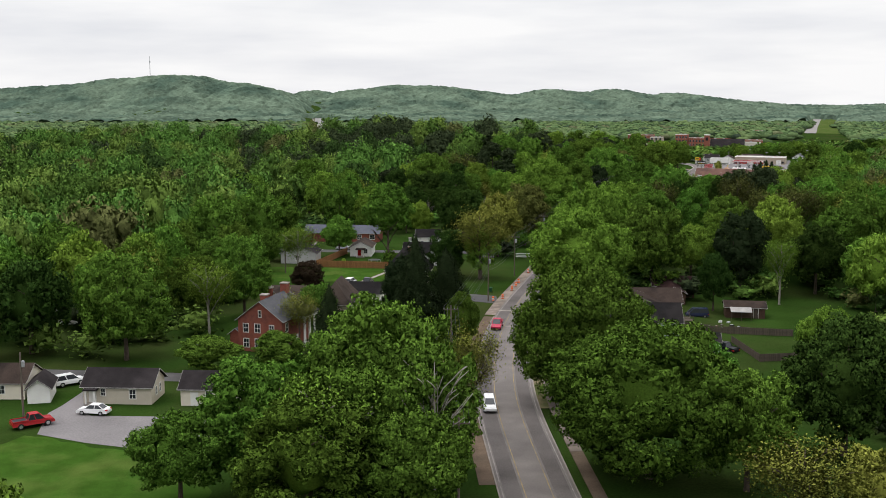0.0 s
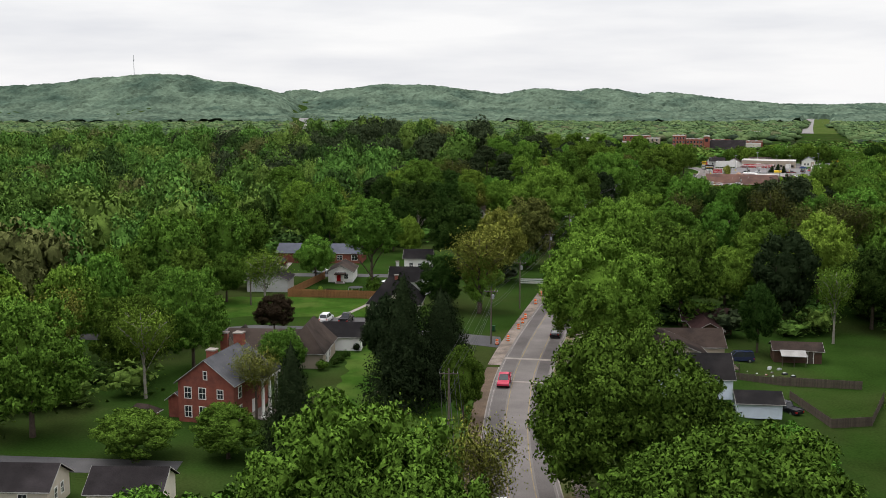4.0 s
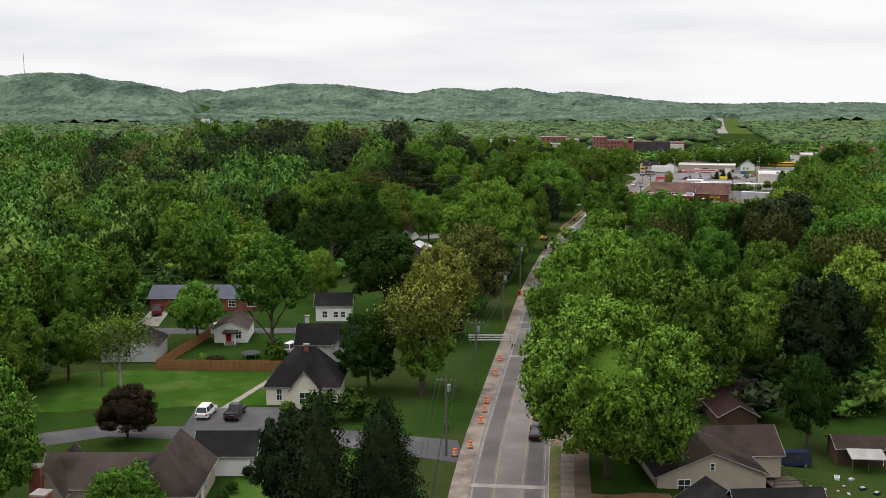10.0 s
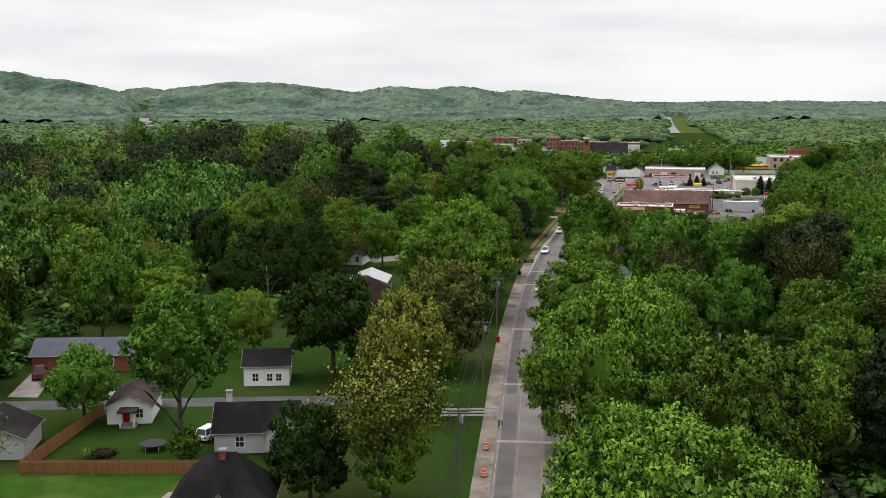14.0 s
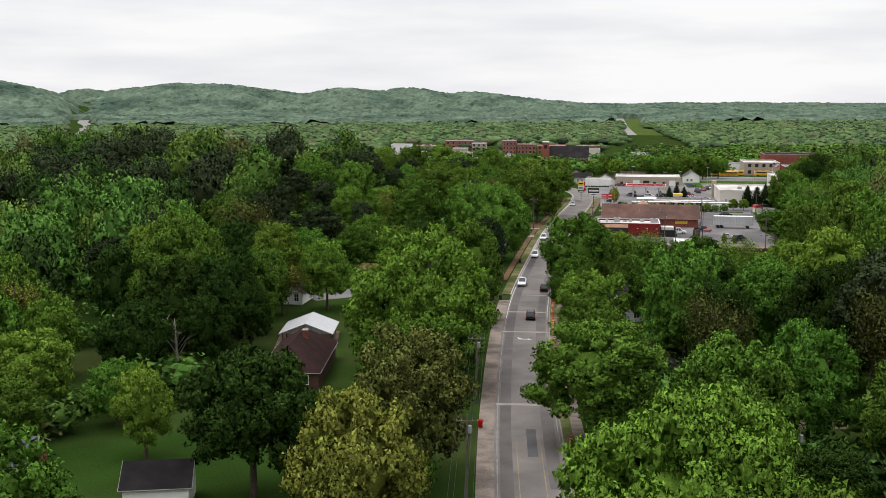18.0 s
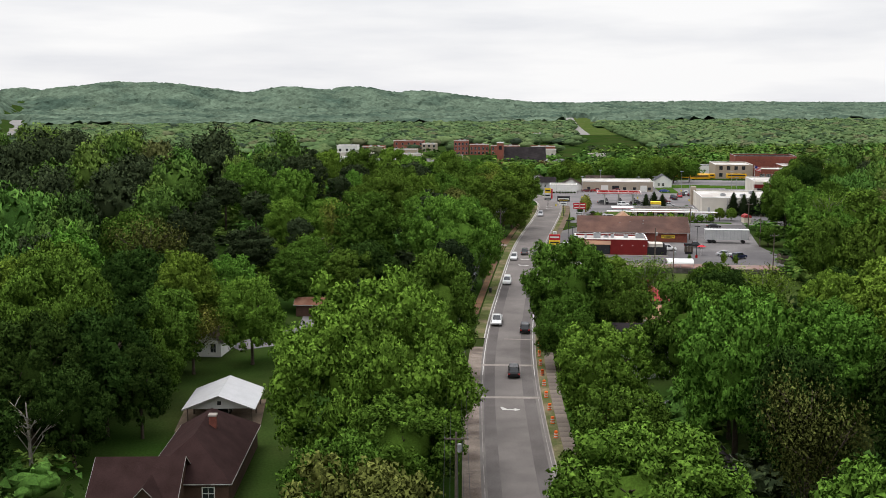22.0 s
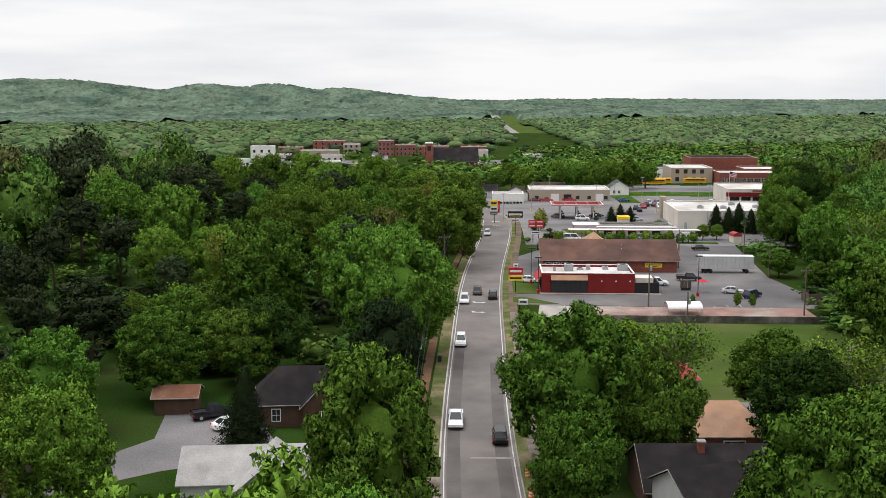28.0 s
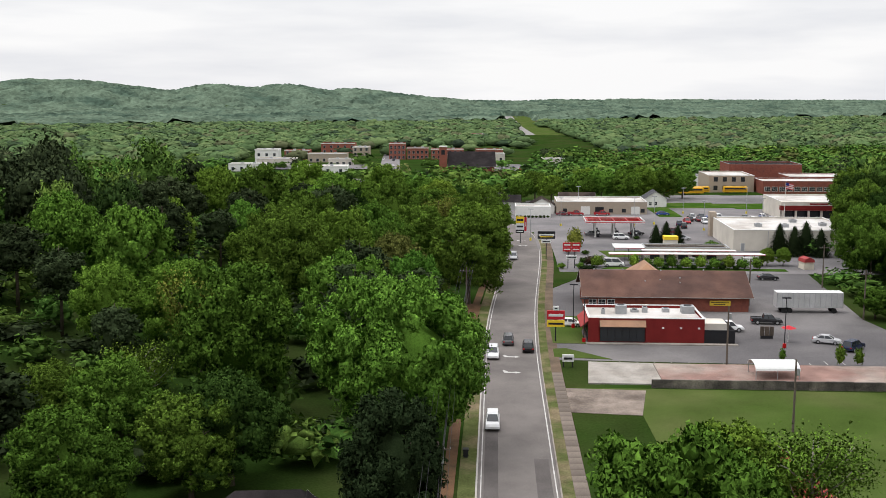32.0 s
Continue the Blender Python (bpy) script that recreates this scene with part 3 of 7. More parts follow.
# trees that stand out: kind, place, height and width
SPECIAL = [
    ("mid2g", -7, 120, 22, 25), ("mid0", -14, 106, 15, 17), ("mid1", -3, 107, 14, 13), ("fresh0", -20.5, 118, 16, 16), ("mid1", -29, 113, 12, 12), ("dead0", -1, 113, 18, 12), ("sparse_light1", -12, 109, 17, 14), ("sparse_yellow0", 4.0, 140, 15, 9), ("sparse_light0", -3, 127, 20, 10),
    ("mid0g", 24.5, 122, 19.5, 27), ("mid1g", 20.8, 153, 20.5, 23), ("fresh1", 36, 149, 12.5, 13), ("mid2", 35, 118, 15, 13), ("dark2", 53, 136, 20, 18), ("sparse_yellow1", 36, 102, 12, 14), ("yellow2", 45, 105, 10, 10),
    ("light0g", 28.5, 223, 22, 25), ("light1g", 39, 274, 23.5, 23.5), ("mid0", 57, 346, 14, 13),
    ("conifer0", -5.0, 192, 20, 11.5), ("conifer1", 0.5, 199, 16.5, 9), ("conifer2", -18.5, 171, 14.5, 8.5), ("conifer1", 1.5, 214, 13, 8.5), ("magnolia1", -8, 207, 15, 9), ("mid2", 3.5, 186, 11, 7),
    ("yellow1", 15.2, 295, 19.5, 15), ("sparse_yellow0", 9, 259, 18.5, 16), ("light1", 9.5, 261, 14, 10), ("dark0", 1.0, 262, 12, 10.5), ("fresh1t", -14.5, 279, 22.5, 12.5), ("fresh1", -29, 296, 12.5, 11), ("sparse_light1", -36, 262, 14, 12),
    ("fresh2", 35, 355, 13, 16), ("dark1", 6, 316, 19, 17), ("fresh0", 50.5, 327, 16.5, 19), ("light2", 66, 373, 15.5, 14), ("mid2", 26, 340, 14, 12), ("light1", -7, 332, 13, 9), ("dead1", -13, 371, 11, 13), ("dead2", -5, 373, 10, 11),
    ("dark0g", 94, 342, 21, 20), ("sparse_bronze1", 68, 330, 20, 12.5), ("pine0", 91, 328, 23, 11), ("pine1", 99, 334, 24, 11), ("pine2", 104, 345, 23, 11), ("sparse_light2", 178, 492, 20, 13), ("mid0g", 203, 553, 18, 17), ("dark1g", 216, 564, 20, 18), ("mid2g", 210, 540, 17, 17), ("mid1g", 224, 583, 20, 18), ("dark2", 199, 533, 12, 11), ("fresh1", 206, 522, 14, 13), ("mid0", 232, 568, 20, 17), ("dark0g", 238, 596, 21, 18), ("mid1", 252, 620, 20, 17), ("dark2", 244, 608, 20, 15), ("mid2", 266, 640, 19, 17), ("light2g", 34, 365, 24, 25), ("mid0", 51, 403, 20.5, 15), ("mid2", 78.2, 420, 20, 17.5), ("mid1", 86, 414, 15, 11), ("mid1", 72, 405, 13, 10),
    ("mid0", 81, 379, 19, 15), ("dark2", 90, 381, 16, 14), ("fresh1", 98, 371, 18, 17), ("fresh2", 76, 357, 22.5, 15), ("fresh0", 89.5, 357, 18.5, 15), ("fresh0g", 73, 476, 22, 23), ("magnolia0", 64.5, 448, 15.5, 12.5), ("light1", 92.5, 438, 14, 15), ("mid0", 94, 391, 15.5, 17), ("dark0", 104, 412, 14, 14), ("mid1", 105, 400, 14, 14), ("mid1g", 70, 550, 20.5, 22), ("fresh0", 60, 522, 12.5, 13), ("light0", 50, 523, 15.5, 14), ("light1", 40, 525, 16, 14), ("mid1", 33, 490, 11, 12), ("sparse_light0", 43, 491, 12, 11), ("mid2", 47.5, 467, 12, 12),
    ("sparse_light1", 99, 433, 14, 13), ("mid2", 110, 426, 13, 14), ("sparse_light0", 117, 421, 13, 13), ("dark1", 128, 414, 14, 13), ("mid2", 98, 572, 15, 13), ("mid0", 110, 596, 16, 15), ("mid1", 126, 636, 17, 17), ("sparse_yellow1", 120, 612, 17, 13), ("light0", 136, 664, 16, 17), ("mid2", 140, 694, 16, 17), ("dark1", 146, 676, 14, 12),
    ("plum0", -31, 241, 7.5, 8.5), ("fresh1", -53, 247, 13, 13), ("mid2", -50, 228, 15, 13), ("fresh0", -40.5, 214, 17.5, 12.5), ("mid0", -49, 207, 14, 12), ("sparse_light2", -44, 197, 15, 11), ("fresh0", -25, 209, 8, 8.5), ("mid1", -38, 169.5, 7, 12), ("mid0", -26.5, 170, 7, 10), ("sparse_yellow2", -25.5, 186, 11, 8), ("mid2", -52, 264, 14, 11), ("mid1", -46, 272, 12, 10),
    ("magnolia2", 75, 266, 21, 16), ("dark1", 62.5, 243, 15, 9), ("sparse_light0", 80, 250, 17, 10), ("sparse_bronze0", 88, 319, 22, 14), ("light1", 120, 367, 14, 13), ("dark0", 64, 294, 10, 12),
    ("light0", -42, 373, 18.5, 16), ("fresh0", -67, 368, 17.5, 16), ("mid0", -51, 405, 21, 18), ("mid1", -72, 379, 19, 15), ("mid1g", -5, 397, 23, 21), ("mid2", -6, 419, 22.5, 17), ("dark1", 5, 444, 18, 16), ("fresh2", -12, 347, 9.5, 9),
    ("dark0", 2.5, 387, 17, 14), ("dark0", 7.0, 385, 13, 9), ("mid1", -2, 393, 16, 14), ("dark1", -0.5, 375, 14, 11), ("dark2", -6, 384, 18, 15), ("light0", -24, 352, 13, 13), ("mid0", -24, 338, 10, 10), ("mid2", 8, 402, 15, 11), ("dark2", 3, 401, 17, 14), ("mid1", 10, 414, 16, 13), ("dark1", -11, 365, 15, 13),
    ("conifer2", 44.1, 437.5, 10.5, 6.5), ("mid1", 16, 442, 13, 13), ("fresh2", 22, 452, 14, 13), ("sparse_yellow0", 14, 416, 11, 12), ("light0", 23.5, 420, 15, 12), ("mid0", 36, 462, 13, 13), ("dark1", 52, 470, 14, 14), ("fresh0", 40, 480, 13, 13),
]
for row in SPECIAL:
    plant(*row)

# open ground where no wild tree stands: x and y, from and to
CLEAR = [(-75, 95, -28, 172), (-42, 172, 12, 335), (12, 60, 58, 183), (-30, 60, 8, 172), (26, 183, 88, 252), (72, 386, 112, 440), (6, 370, 26, 404), (2, 335, 30, 372), (18, 388, 62, 464), (64, 326, 106, 333), (-112, 326, -80, 352)]
# the same, from the road to the right and along it, past the bend
LOTS = [(4, -42, 62, 16), (4, 12, 66, 60), (4, 55, 70, 118), (4, 112, 76, 150), (2, 145, 96, 182), (-4, 178, 128, 262), (-10, 255, 160, 345), (80, 330, 170, 400)]


def is_open(x, y, margin):
    side = x - road_x(y)
    if -(10 if y < 520 else 7) - margin * 0.5 < side < 10 + margin * 0.5 and y < 900:
        return True
    for x0, y0, x1, y1 in CLEAR:
        if x0 - margin < x < x1 + margin and y0 - margin < y < y1 + margin:
            return True
    dx, dy = x - 91, y - 485
    u, v = dx * 0.936 - dy * 0.352, dx * 0.352 + dy * 0.936
    return any(u0 < u < u1 + margin * 0.6 and v0 - margin * 0.5 < v < v1 + margin * 0.5 for u0, v0, u1, v1 in LOTS)


def in_view(x, y):
    """Whether the land at x, y comes into the picture at some time."""
    for t, cx, cy, cz, turn, tilt in PATH[::4]:
        a = radians(-turn)
        dx, dy = x - cx, y - cy
        ahead, right = dx * math.sin(a) + dy * math.cos(a), dx * math.cos(a) - dy * math.sin(a)
        if ahead > 60 and abs(right) < 0.43 * ahead + 14:
            return True
    return False


def wild(x, y):
    """The kind of tree that the woods have at a place."""
    u = RNG.uniform()
    hill = math.exp(-((x + 5) / 105) ** 2 - ((y - 630) / 125) ** 2)
    if u < hill * 0.75:
        return "pine"
    u = RNG.uniform()
    for limit, kind in ((0.30, "mid"), (0.40, "dark"), (0.65, "fresh"), (0.86, "light"), (0.90, "sparse_bronze"), (0.93, "sparse_yellow"), (0.97, "pine"), (1.01, "bronze")):
        if u < limit:
            return kind


def crowded(x, y, w, k):
    return any((x - a) ** 2 + (y - b) ** 2 < (k * (w + c)) ** 2 for a, b, c in PLANTED)


def reach(x, y):
    """How far a place lies from the road's middle."""
    return abs(x - road_x(y))


RNG = np.random.default_rng(19)
cell = 9.5
spots = []
for j in range(int(60 / cell), int(690 / cell)):
    for i in range(int(-260 / cell), int(420 / cell)):
        x, y = (i + RNG.uniform(0.1, 0.9)) * cell, (j + RNG.uniform(0.1, 0.9)) * cell
        w = RNG.uniform(10, 18.5)
        if in_view(x, y) and not is_open(x, y, w * 0.35) and not crowded(x, y, w, 0.41):
            spots.append((reach(x, y), x, y, w))
            PLANTED.append((x, y, w))
spots.sort()
SINGLE = 150
REST = []
for k, (_, x, y, w) in enumerate(spots):
    PLANTED.remove((x, y, w))
    kind = wild(x, y)
    tall = w * RNG.uniform(0.62, 0.88) + (5.5 if kind == "pine" else 8)
    if k < SINGLE:
        plant(f"{kind}{RNG.integers(3)}" + ("" if kind.startswith("sparse") or kind != "pine" and k < 60 else "m"), x, y, tall, w * (0.7 if kind == "pine" else 1.05))
    else:
        REST.append((kind, x, y, tall, w))

# woods farther off, joined by tone
# a little bluer than LEAF: slight haze mixed into the leaf colours
FAR_LEAF = {k: foliage("far_" + k, *c, hue=0.0, per=0.0, through_light=0.03) for k, c in {
    "mid": ((0.034, 0.067, 0.015), (0.099, 0.179, 0.034)), "light": ((0.063, 0.105, 0.022), (0.157, 0.242, 0.049)), "fresh": ((0.040, 0.092, 0.019), (0.114, 0.231, 0.045)),
    "dark": ((0.018, 0.038, 0.011), (0.054, 0.099, 0.025)), "pine": ((0.020, 0.030, 0.015), (0.052, 0.071, 0.031)), "bronze": ((0.058, 0.067, 0.022), (0.134, 0.148, 0.052))}.items()}
# paler, greyer copies of the leaf tones, with the plain's haze in the colour
HAZED_LEAF = {k: foliage("hazed_" + k, *c, hue=0.0, per=0.0, through_light=0.04) for k, c in {
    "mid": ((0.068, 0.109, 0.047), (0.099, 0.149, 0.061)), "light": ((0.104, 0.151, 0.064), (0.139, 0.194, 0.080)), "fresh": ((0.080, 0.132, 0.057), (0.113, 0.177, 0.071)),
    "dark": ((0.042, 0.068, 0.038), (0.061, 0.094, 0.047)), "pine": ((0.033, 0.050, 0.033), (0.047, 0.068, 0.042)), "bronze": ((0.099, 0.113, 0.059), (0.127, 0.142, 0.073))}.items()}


def protos(cards_each, base, lobes, core=0.6, shell=(5, 3)):
    return [broad_crown(np.random.default_rng(50 + v), 1.0, 0.86, 0.95, lobes, cards_each, base, core=core, mesh=(7, 4), shell=shell) for v in range(4)]


def canopy(name, rows, shapes, words, leaf=FAR_LEAF):
    """Many crowns, joined by tone. Rows: kind, x, y, height, width."""
    bag = {k: [] for k in leaf}
    for kind, px, py, tall, w in rows:
        kind = kind.replace("sparse_", "").replace("yellow", "light")
        a = RNG.uniform(0, 6.28)
        v, f, n = shapes[int(RNG.integers(len(shapes)))]
        c, si = math.cos(a), math.sin(a)
        r = np.array(((c, -si, 0), (si, c, 0), (0, 0, 1)))
        bag[kind].append(((v @ r.T) * (w / 2, w / 2, tall / 1.85) + (px, py, gz(px, py) - 0.3), f, n @ r.T))
    for kind, sets in bag.items():
        if sets:
            ob = new(name, leaf_mesh(name, join(*sets), leaf[kind]))
            tagged(ob, f"{words} of {kind} toned leaves", name.replace("_", " "), kind="stuff")


def scatter(y0, y1, spacing, skip, grow, low=0.75, high=1.15, size=17.0, wide=1.25):
    rows, y = [], y0
    while y < y1:
        s = spacing * (1 + grow * (y - y0) / (y1 - y0))
        x = -0.46 * (y + 60) - 20
        right = min(60 + 0.92 * (y - 300) if y > 330 else 0.75 * y, 4300)
        while x < right:
            px, py = x + RNG.uniform(-0.4, 0.4) * s, y + RNG.uniform(-0.4, 0.4) * s
            x += s
            if not skip(px, py) and in_view(px, py):
                kind = wild(px, py)
                rows.append((kind, px, py, size * RNG.uniform(low, high) * (0.95 if kind == "pine" else 1), s * RNG.uniform(0.8, 1.15) * wide))
        y += s
    return rows


def town(x, y):
    """Streets and lots of the town centre, with few trees."""
    off = abs(x - (216 + 0.27 * (y - 1030)))
    return (off < 125 and 985 < y < 1340 and RNG.uniform() < 0.95) or (-40 < x < 300 and 880 < y <= 985 and RNG.uniform() < 0.72)


def open_far(x, y):
    return abs(x - 0.353 * y) < (34 if y < 1900 else 24) or abs(x + 0.118 * y) < 20 and y < 2800 or town(x, y)


canopy("woodland", REST, protos(1300, 0.053, 20), "woodland canopy beside the road")
canopy("undergrowth", scatter(100, 690, 10.0, lambda x, y: is_open(x, y, 3) or reach(x, y) < 16, 0.3, 0.6, 1.5, 5.0, 0.8), protos(110, 0.125, 7, 0.5), "low undergrowth beneath the trees")
near_part = scatter(690, 820, 10.0, lambda x, y: is_open(x, y, 4), 0.2, 0.7, 1.15, 13.0)
canopy("distant_woodland", [(k, x, y, h * (0.62 if 70 < x < 300 and y > 640 else 1), w) for k, x, y, h, w in near_part], protos(90, 0.14, 9), "distant woodland canopy")
canopy("distant_woodland", scatter(820, 1150, 11.5, lambda x, y: is_open(x, y, 4) or town(x, y), 0.15, 0.5, 1.0, 10.5), protos(30, 0.2, 5), "distant woodland canopy")
canopy("far_woodland", scatter(1150, 2250, 15.5, open_far, 0.4, 0.55, 1.05, 10.5, 1.15), [lump_crown(np.random.default_rng(70 + v), 16, 0.30) for v in range(6)], "far woodland canopy", HAZED_LEAF)


def far_canopy():
    """The treetops of the plain and the hills beyond, where no crown stands alone: one lumpy sheet."""
    rng = np.random.default_rng(33)
    pick = [(i, j) for j in range(0, 236) for i in range(-221, 390)]
    v, index, f, n = [], {}, [], []
    for i, j in pick:
        x, y = i * 10.0, 2230 + j * 10.2
        if -0.47 * (y + 60) - 40 < x < min(0.95 * (y - 300), 3900):
            index[i, j] = len(v)
            v.append((x + rng.uniform(-3, 3), y + rng.uniform(-3, 3), rng.uniform(0, 1)))
    v = np.array(v)
    lump = np.sin(v[:, 0] * 0.021 + np.sin(v[:, 1] * 0.013) * 2) * np.sin(v[:, 1] * 0.017 + 1)
    v[:, 2] = ground_z(v[:, 0], v[:, 1]) + 2.5 + 10.0 * v[:, 2] + 3.6 * lump
    gap = (np.abs(v[:, 0] - 0.353 * v[:, 1]) < 34) & (v[:, 1] < 2700) | ((np.abs(v[:, 0] + 0.118 * v[:, 1]) < 30) & (v[:, 1] < 2800))
    v[gap, 2] -= 14
    for (i, j), p in index.items():
        q, o, w = index.get((i + 1, j)), index.get((i + 1, j + 1)), index.get((i, j + 1))
        if q is not None and o is not None and w is not None:
            f += [(p, q, o), (p, o, w)]
    b = Build()
    b.v, b.f = v.tolist(), f
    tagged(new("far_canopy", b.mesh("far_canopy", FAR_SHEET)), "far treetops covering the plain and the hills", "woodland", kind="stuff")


# paler and bluer than leaves: distance haze is put into this base colour
FAR_SHEET = material("far_treetops_hazed", (0.100, 0.138, 0.098), 1.0, vary=0.45, scale=0.022, fine=0.12, second=(0.050, 0.078, 0.058), spec=0.0)
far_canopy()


# ---- more materials ----
GLASS = material("window_glass", (0.02, 0.024, 0.028), 0.12, vary=0.1, spec=0.6)
TRIM = material("white_trim", (0.66, 0.65, 0.62), 0.6, vary=0.08, scale=2, fine=15)
FASCIA = material("weathered_fascia_paint", (0.36, 0.35, 0.33), 0.7, vary=0.2, scale=2, fine=15, second=(0.24, 0.23, 0.21))
RUBBER = material("tyre_rubber", (0.02, 0.02, 0.02), 0.9, vary=0.1)
CHROME = material("bright_metal", (0.55, 0.55, 0.56), 0.35, 0.9, vary=0.08)
LAMP_RED = material("tail_light_plastic", (0.35, 0.01, 0.01), 0.3, vary=0.05)
LAMP_CLEAR = material("headlight_plastic", (0.7, 0.7, 0.72), 0.2, vary=0.05)
POLEWOOD = material("weathered_pole_wood", (0.115, 0.095, 0.078), 0.95, vary=0.3, scale=3, fine=20, bump=0.4)
GREYMETAL = material("grey_metal", (0.34, 0.35, 0.36), 0.5, 0.4, vary=0.15)
BLACKMETAL = material("black_painted_metal", (0.025, 0.025, 0.028), 0.5, 0.2, vary=0.15)
FENCEWOOD = material("brown_fence_boards", (0.235, 0.115, 0.050), 0.9, vary=0.25, scale=2, fine=12, bump=0.3, per=0.15)
OLDWOOD = material("grey_brown_boards", (0.085, 0.068, 0.055), 0.95, vary=0.3, scale=2, fine=12, bump=0.3, per=0.15)
ORANGE = material("orange_plastic", (0.75, 0.13, 0.02), 0.5, vary=0.1)
STRIPE = material("white_band", (0.60, 0.60, 0.59), 0.5, vary=0.08)
SHINGLE = {
    "palegrey": material("pale_grey_shingle", (0.30, 0.29, 0.28), 0.85, vary=0.25, scale=0.6, fine=8, bump=0.2, second=(0.24, 0.23, 0.22)),
    "black": material("black_shingles", (0.014, 0.013, 0.0135), 0.95, vary=0.3, scale=0.7, fine=9, bump=0.4, second=(0.021, 0.019, 0.019), spec=0.03),
    "grey": material("slate_grey_shingles", (0.082, 0.082, 0.088), 0.95, vary=0.28, scale=0.7, fine=9, bump=0.4, second=(0.060, 0.060, 0.064), spec=0.03),
    "brown": material("brown_shingles", (0.042, 0.031, 0.026), 0.95, vary=0.35, scale=0.5, fine=9, bump=0.4, second=(0.020, 0.016, 0.015), spec=0.03),
    "taupe": material("taupe_shingles", (0.060, 0.046, 0.039), 0.95, vary=0.3, scale=0.5, fine=9, bump=0.4, second=(0.027, 0.022, 0.020), spec=0.03),
    "charcoal": material("charcoal_shingles", (0.020, 0.0175, 0.018), 0.95, vary=0.3, scale=0.6, fine=9, bump=0.4, second=(0.030, 0.026, 0.027), spec=0.03),
    "blue": material("blue_grey_shingles", (0.075, 0.080, 0.098), 0.95, vary=0.2, scale=0.6, fine=9, bump=0.4),
    "maroon": material("maroon_shingles", (0.030, 0.017, 0.016), 0.95, vary=0.3, scale=0.6, fine=9, bump=0.4, spec=0.03),
    "metal": material("pale_metal_roofing", (0.44, 0.44, 0.45), 0.45, 0.3, vary=0.1, scale=0.6, fine=9),
    "rust": material("rusted_tin_roofing", (0.16, 0.075, 0.048), 0.8, 0.1, vary=0.3, scale=0.8, fine=9, second=(0.22, 0.125, 0.085)),
    "copper": material("orange_metal_roofing", (0.32, 0.185, 0.115), 0.6, 0.1, vary=0.2, scale=0.6, fine=9, second=(0.25, 0.155, 0.105)),
    "redmetal": material("red_metal_roofing", (0.30, 0.045, 0.045), 0.55, 0.1, vary=0.15, scale=0.6, fine=9),
    "white": material("white_roof_membrane", (0.50, 0.48, 0.46), 0.8, vary=0.25, scale=0.3, fine=6, second=(0.37, 0.34, 0.31)),
}
WALL = {
    "white": material("white_siding", (0.70, 0.69, 0.66), 0.7, vary=0.1, scale=0.8, fine=10, bump=0.1),
    "cream": material("cream_siding", (0.62, 0.57, 0.47), 0.7, vary=0.1, scale=0.8, fine=10, bump=0.1),
    "beige": material("beige_siding", (0.47, 0.42, 0.345), 0.75, vary=0.1, scale=0.8, fine=10, bump=0.1),
    "tan": material("tan_siding", (0.34, 0.285, 0.225), 0.75, vary=0.1, scale=0.8, fine=10, bump=0.1),
    "pale_blue": material("pale_blue_siding", (0.56, 0.62, 0.70), 0.7, vary=0.08, scale=0.8, fine=10, bump=0.1),
    "grey": material("grey_siding", (0.42, 0.42, 0.41), 0.75, vary=0.1, scale=0.8, fine=10, bump=0.1),
    "brick": material("red_brick", (0.205, 0.068, 0.048), 0.9, vary=0.3, scale=1.2, fine=16, bump=0.4, second=(0.165, 0.060, 0.046)),
    "brown": material("brown_boards", (0.075, 0.045, 0.032), 0.9, vary=0.25, scale=1.2, fine=14, bump=0.3),
    "redpaint": material("dark_red_painted_wall", (0.165, 0.019, 0.018), 0.7, vary=0.15, scale=0.6, fine=10),
    "stucco": material("pale_stucco", (0.58, 0.54, 0.475), 0.85, vary=0.12, scale=0.3, fine=8, second=(0.50, 0.46, 0.41)),
}


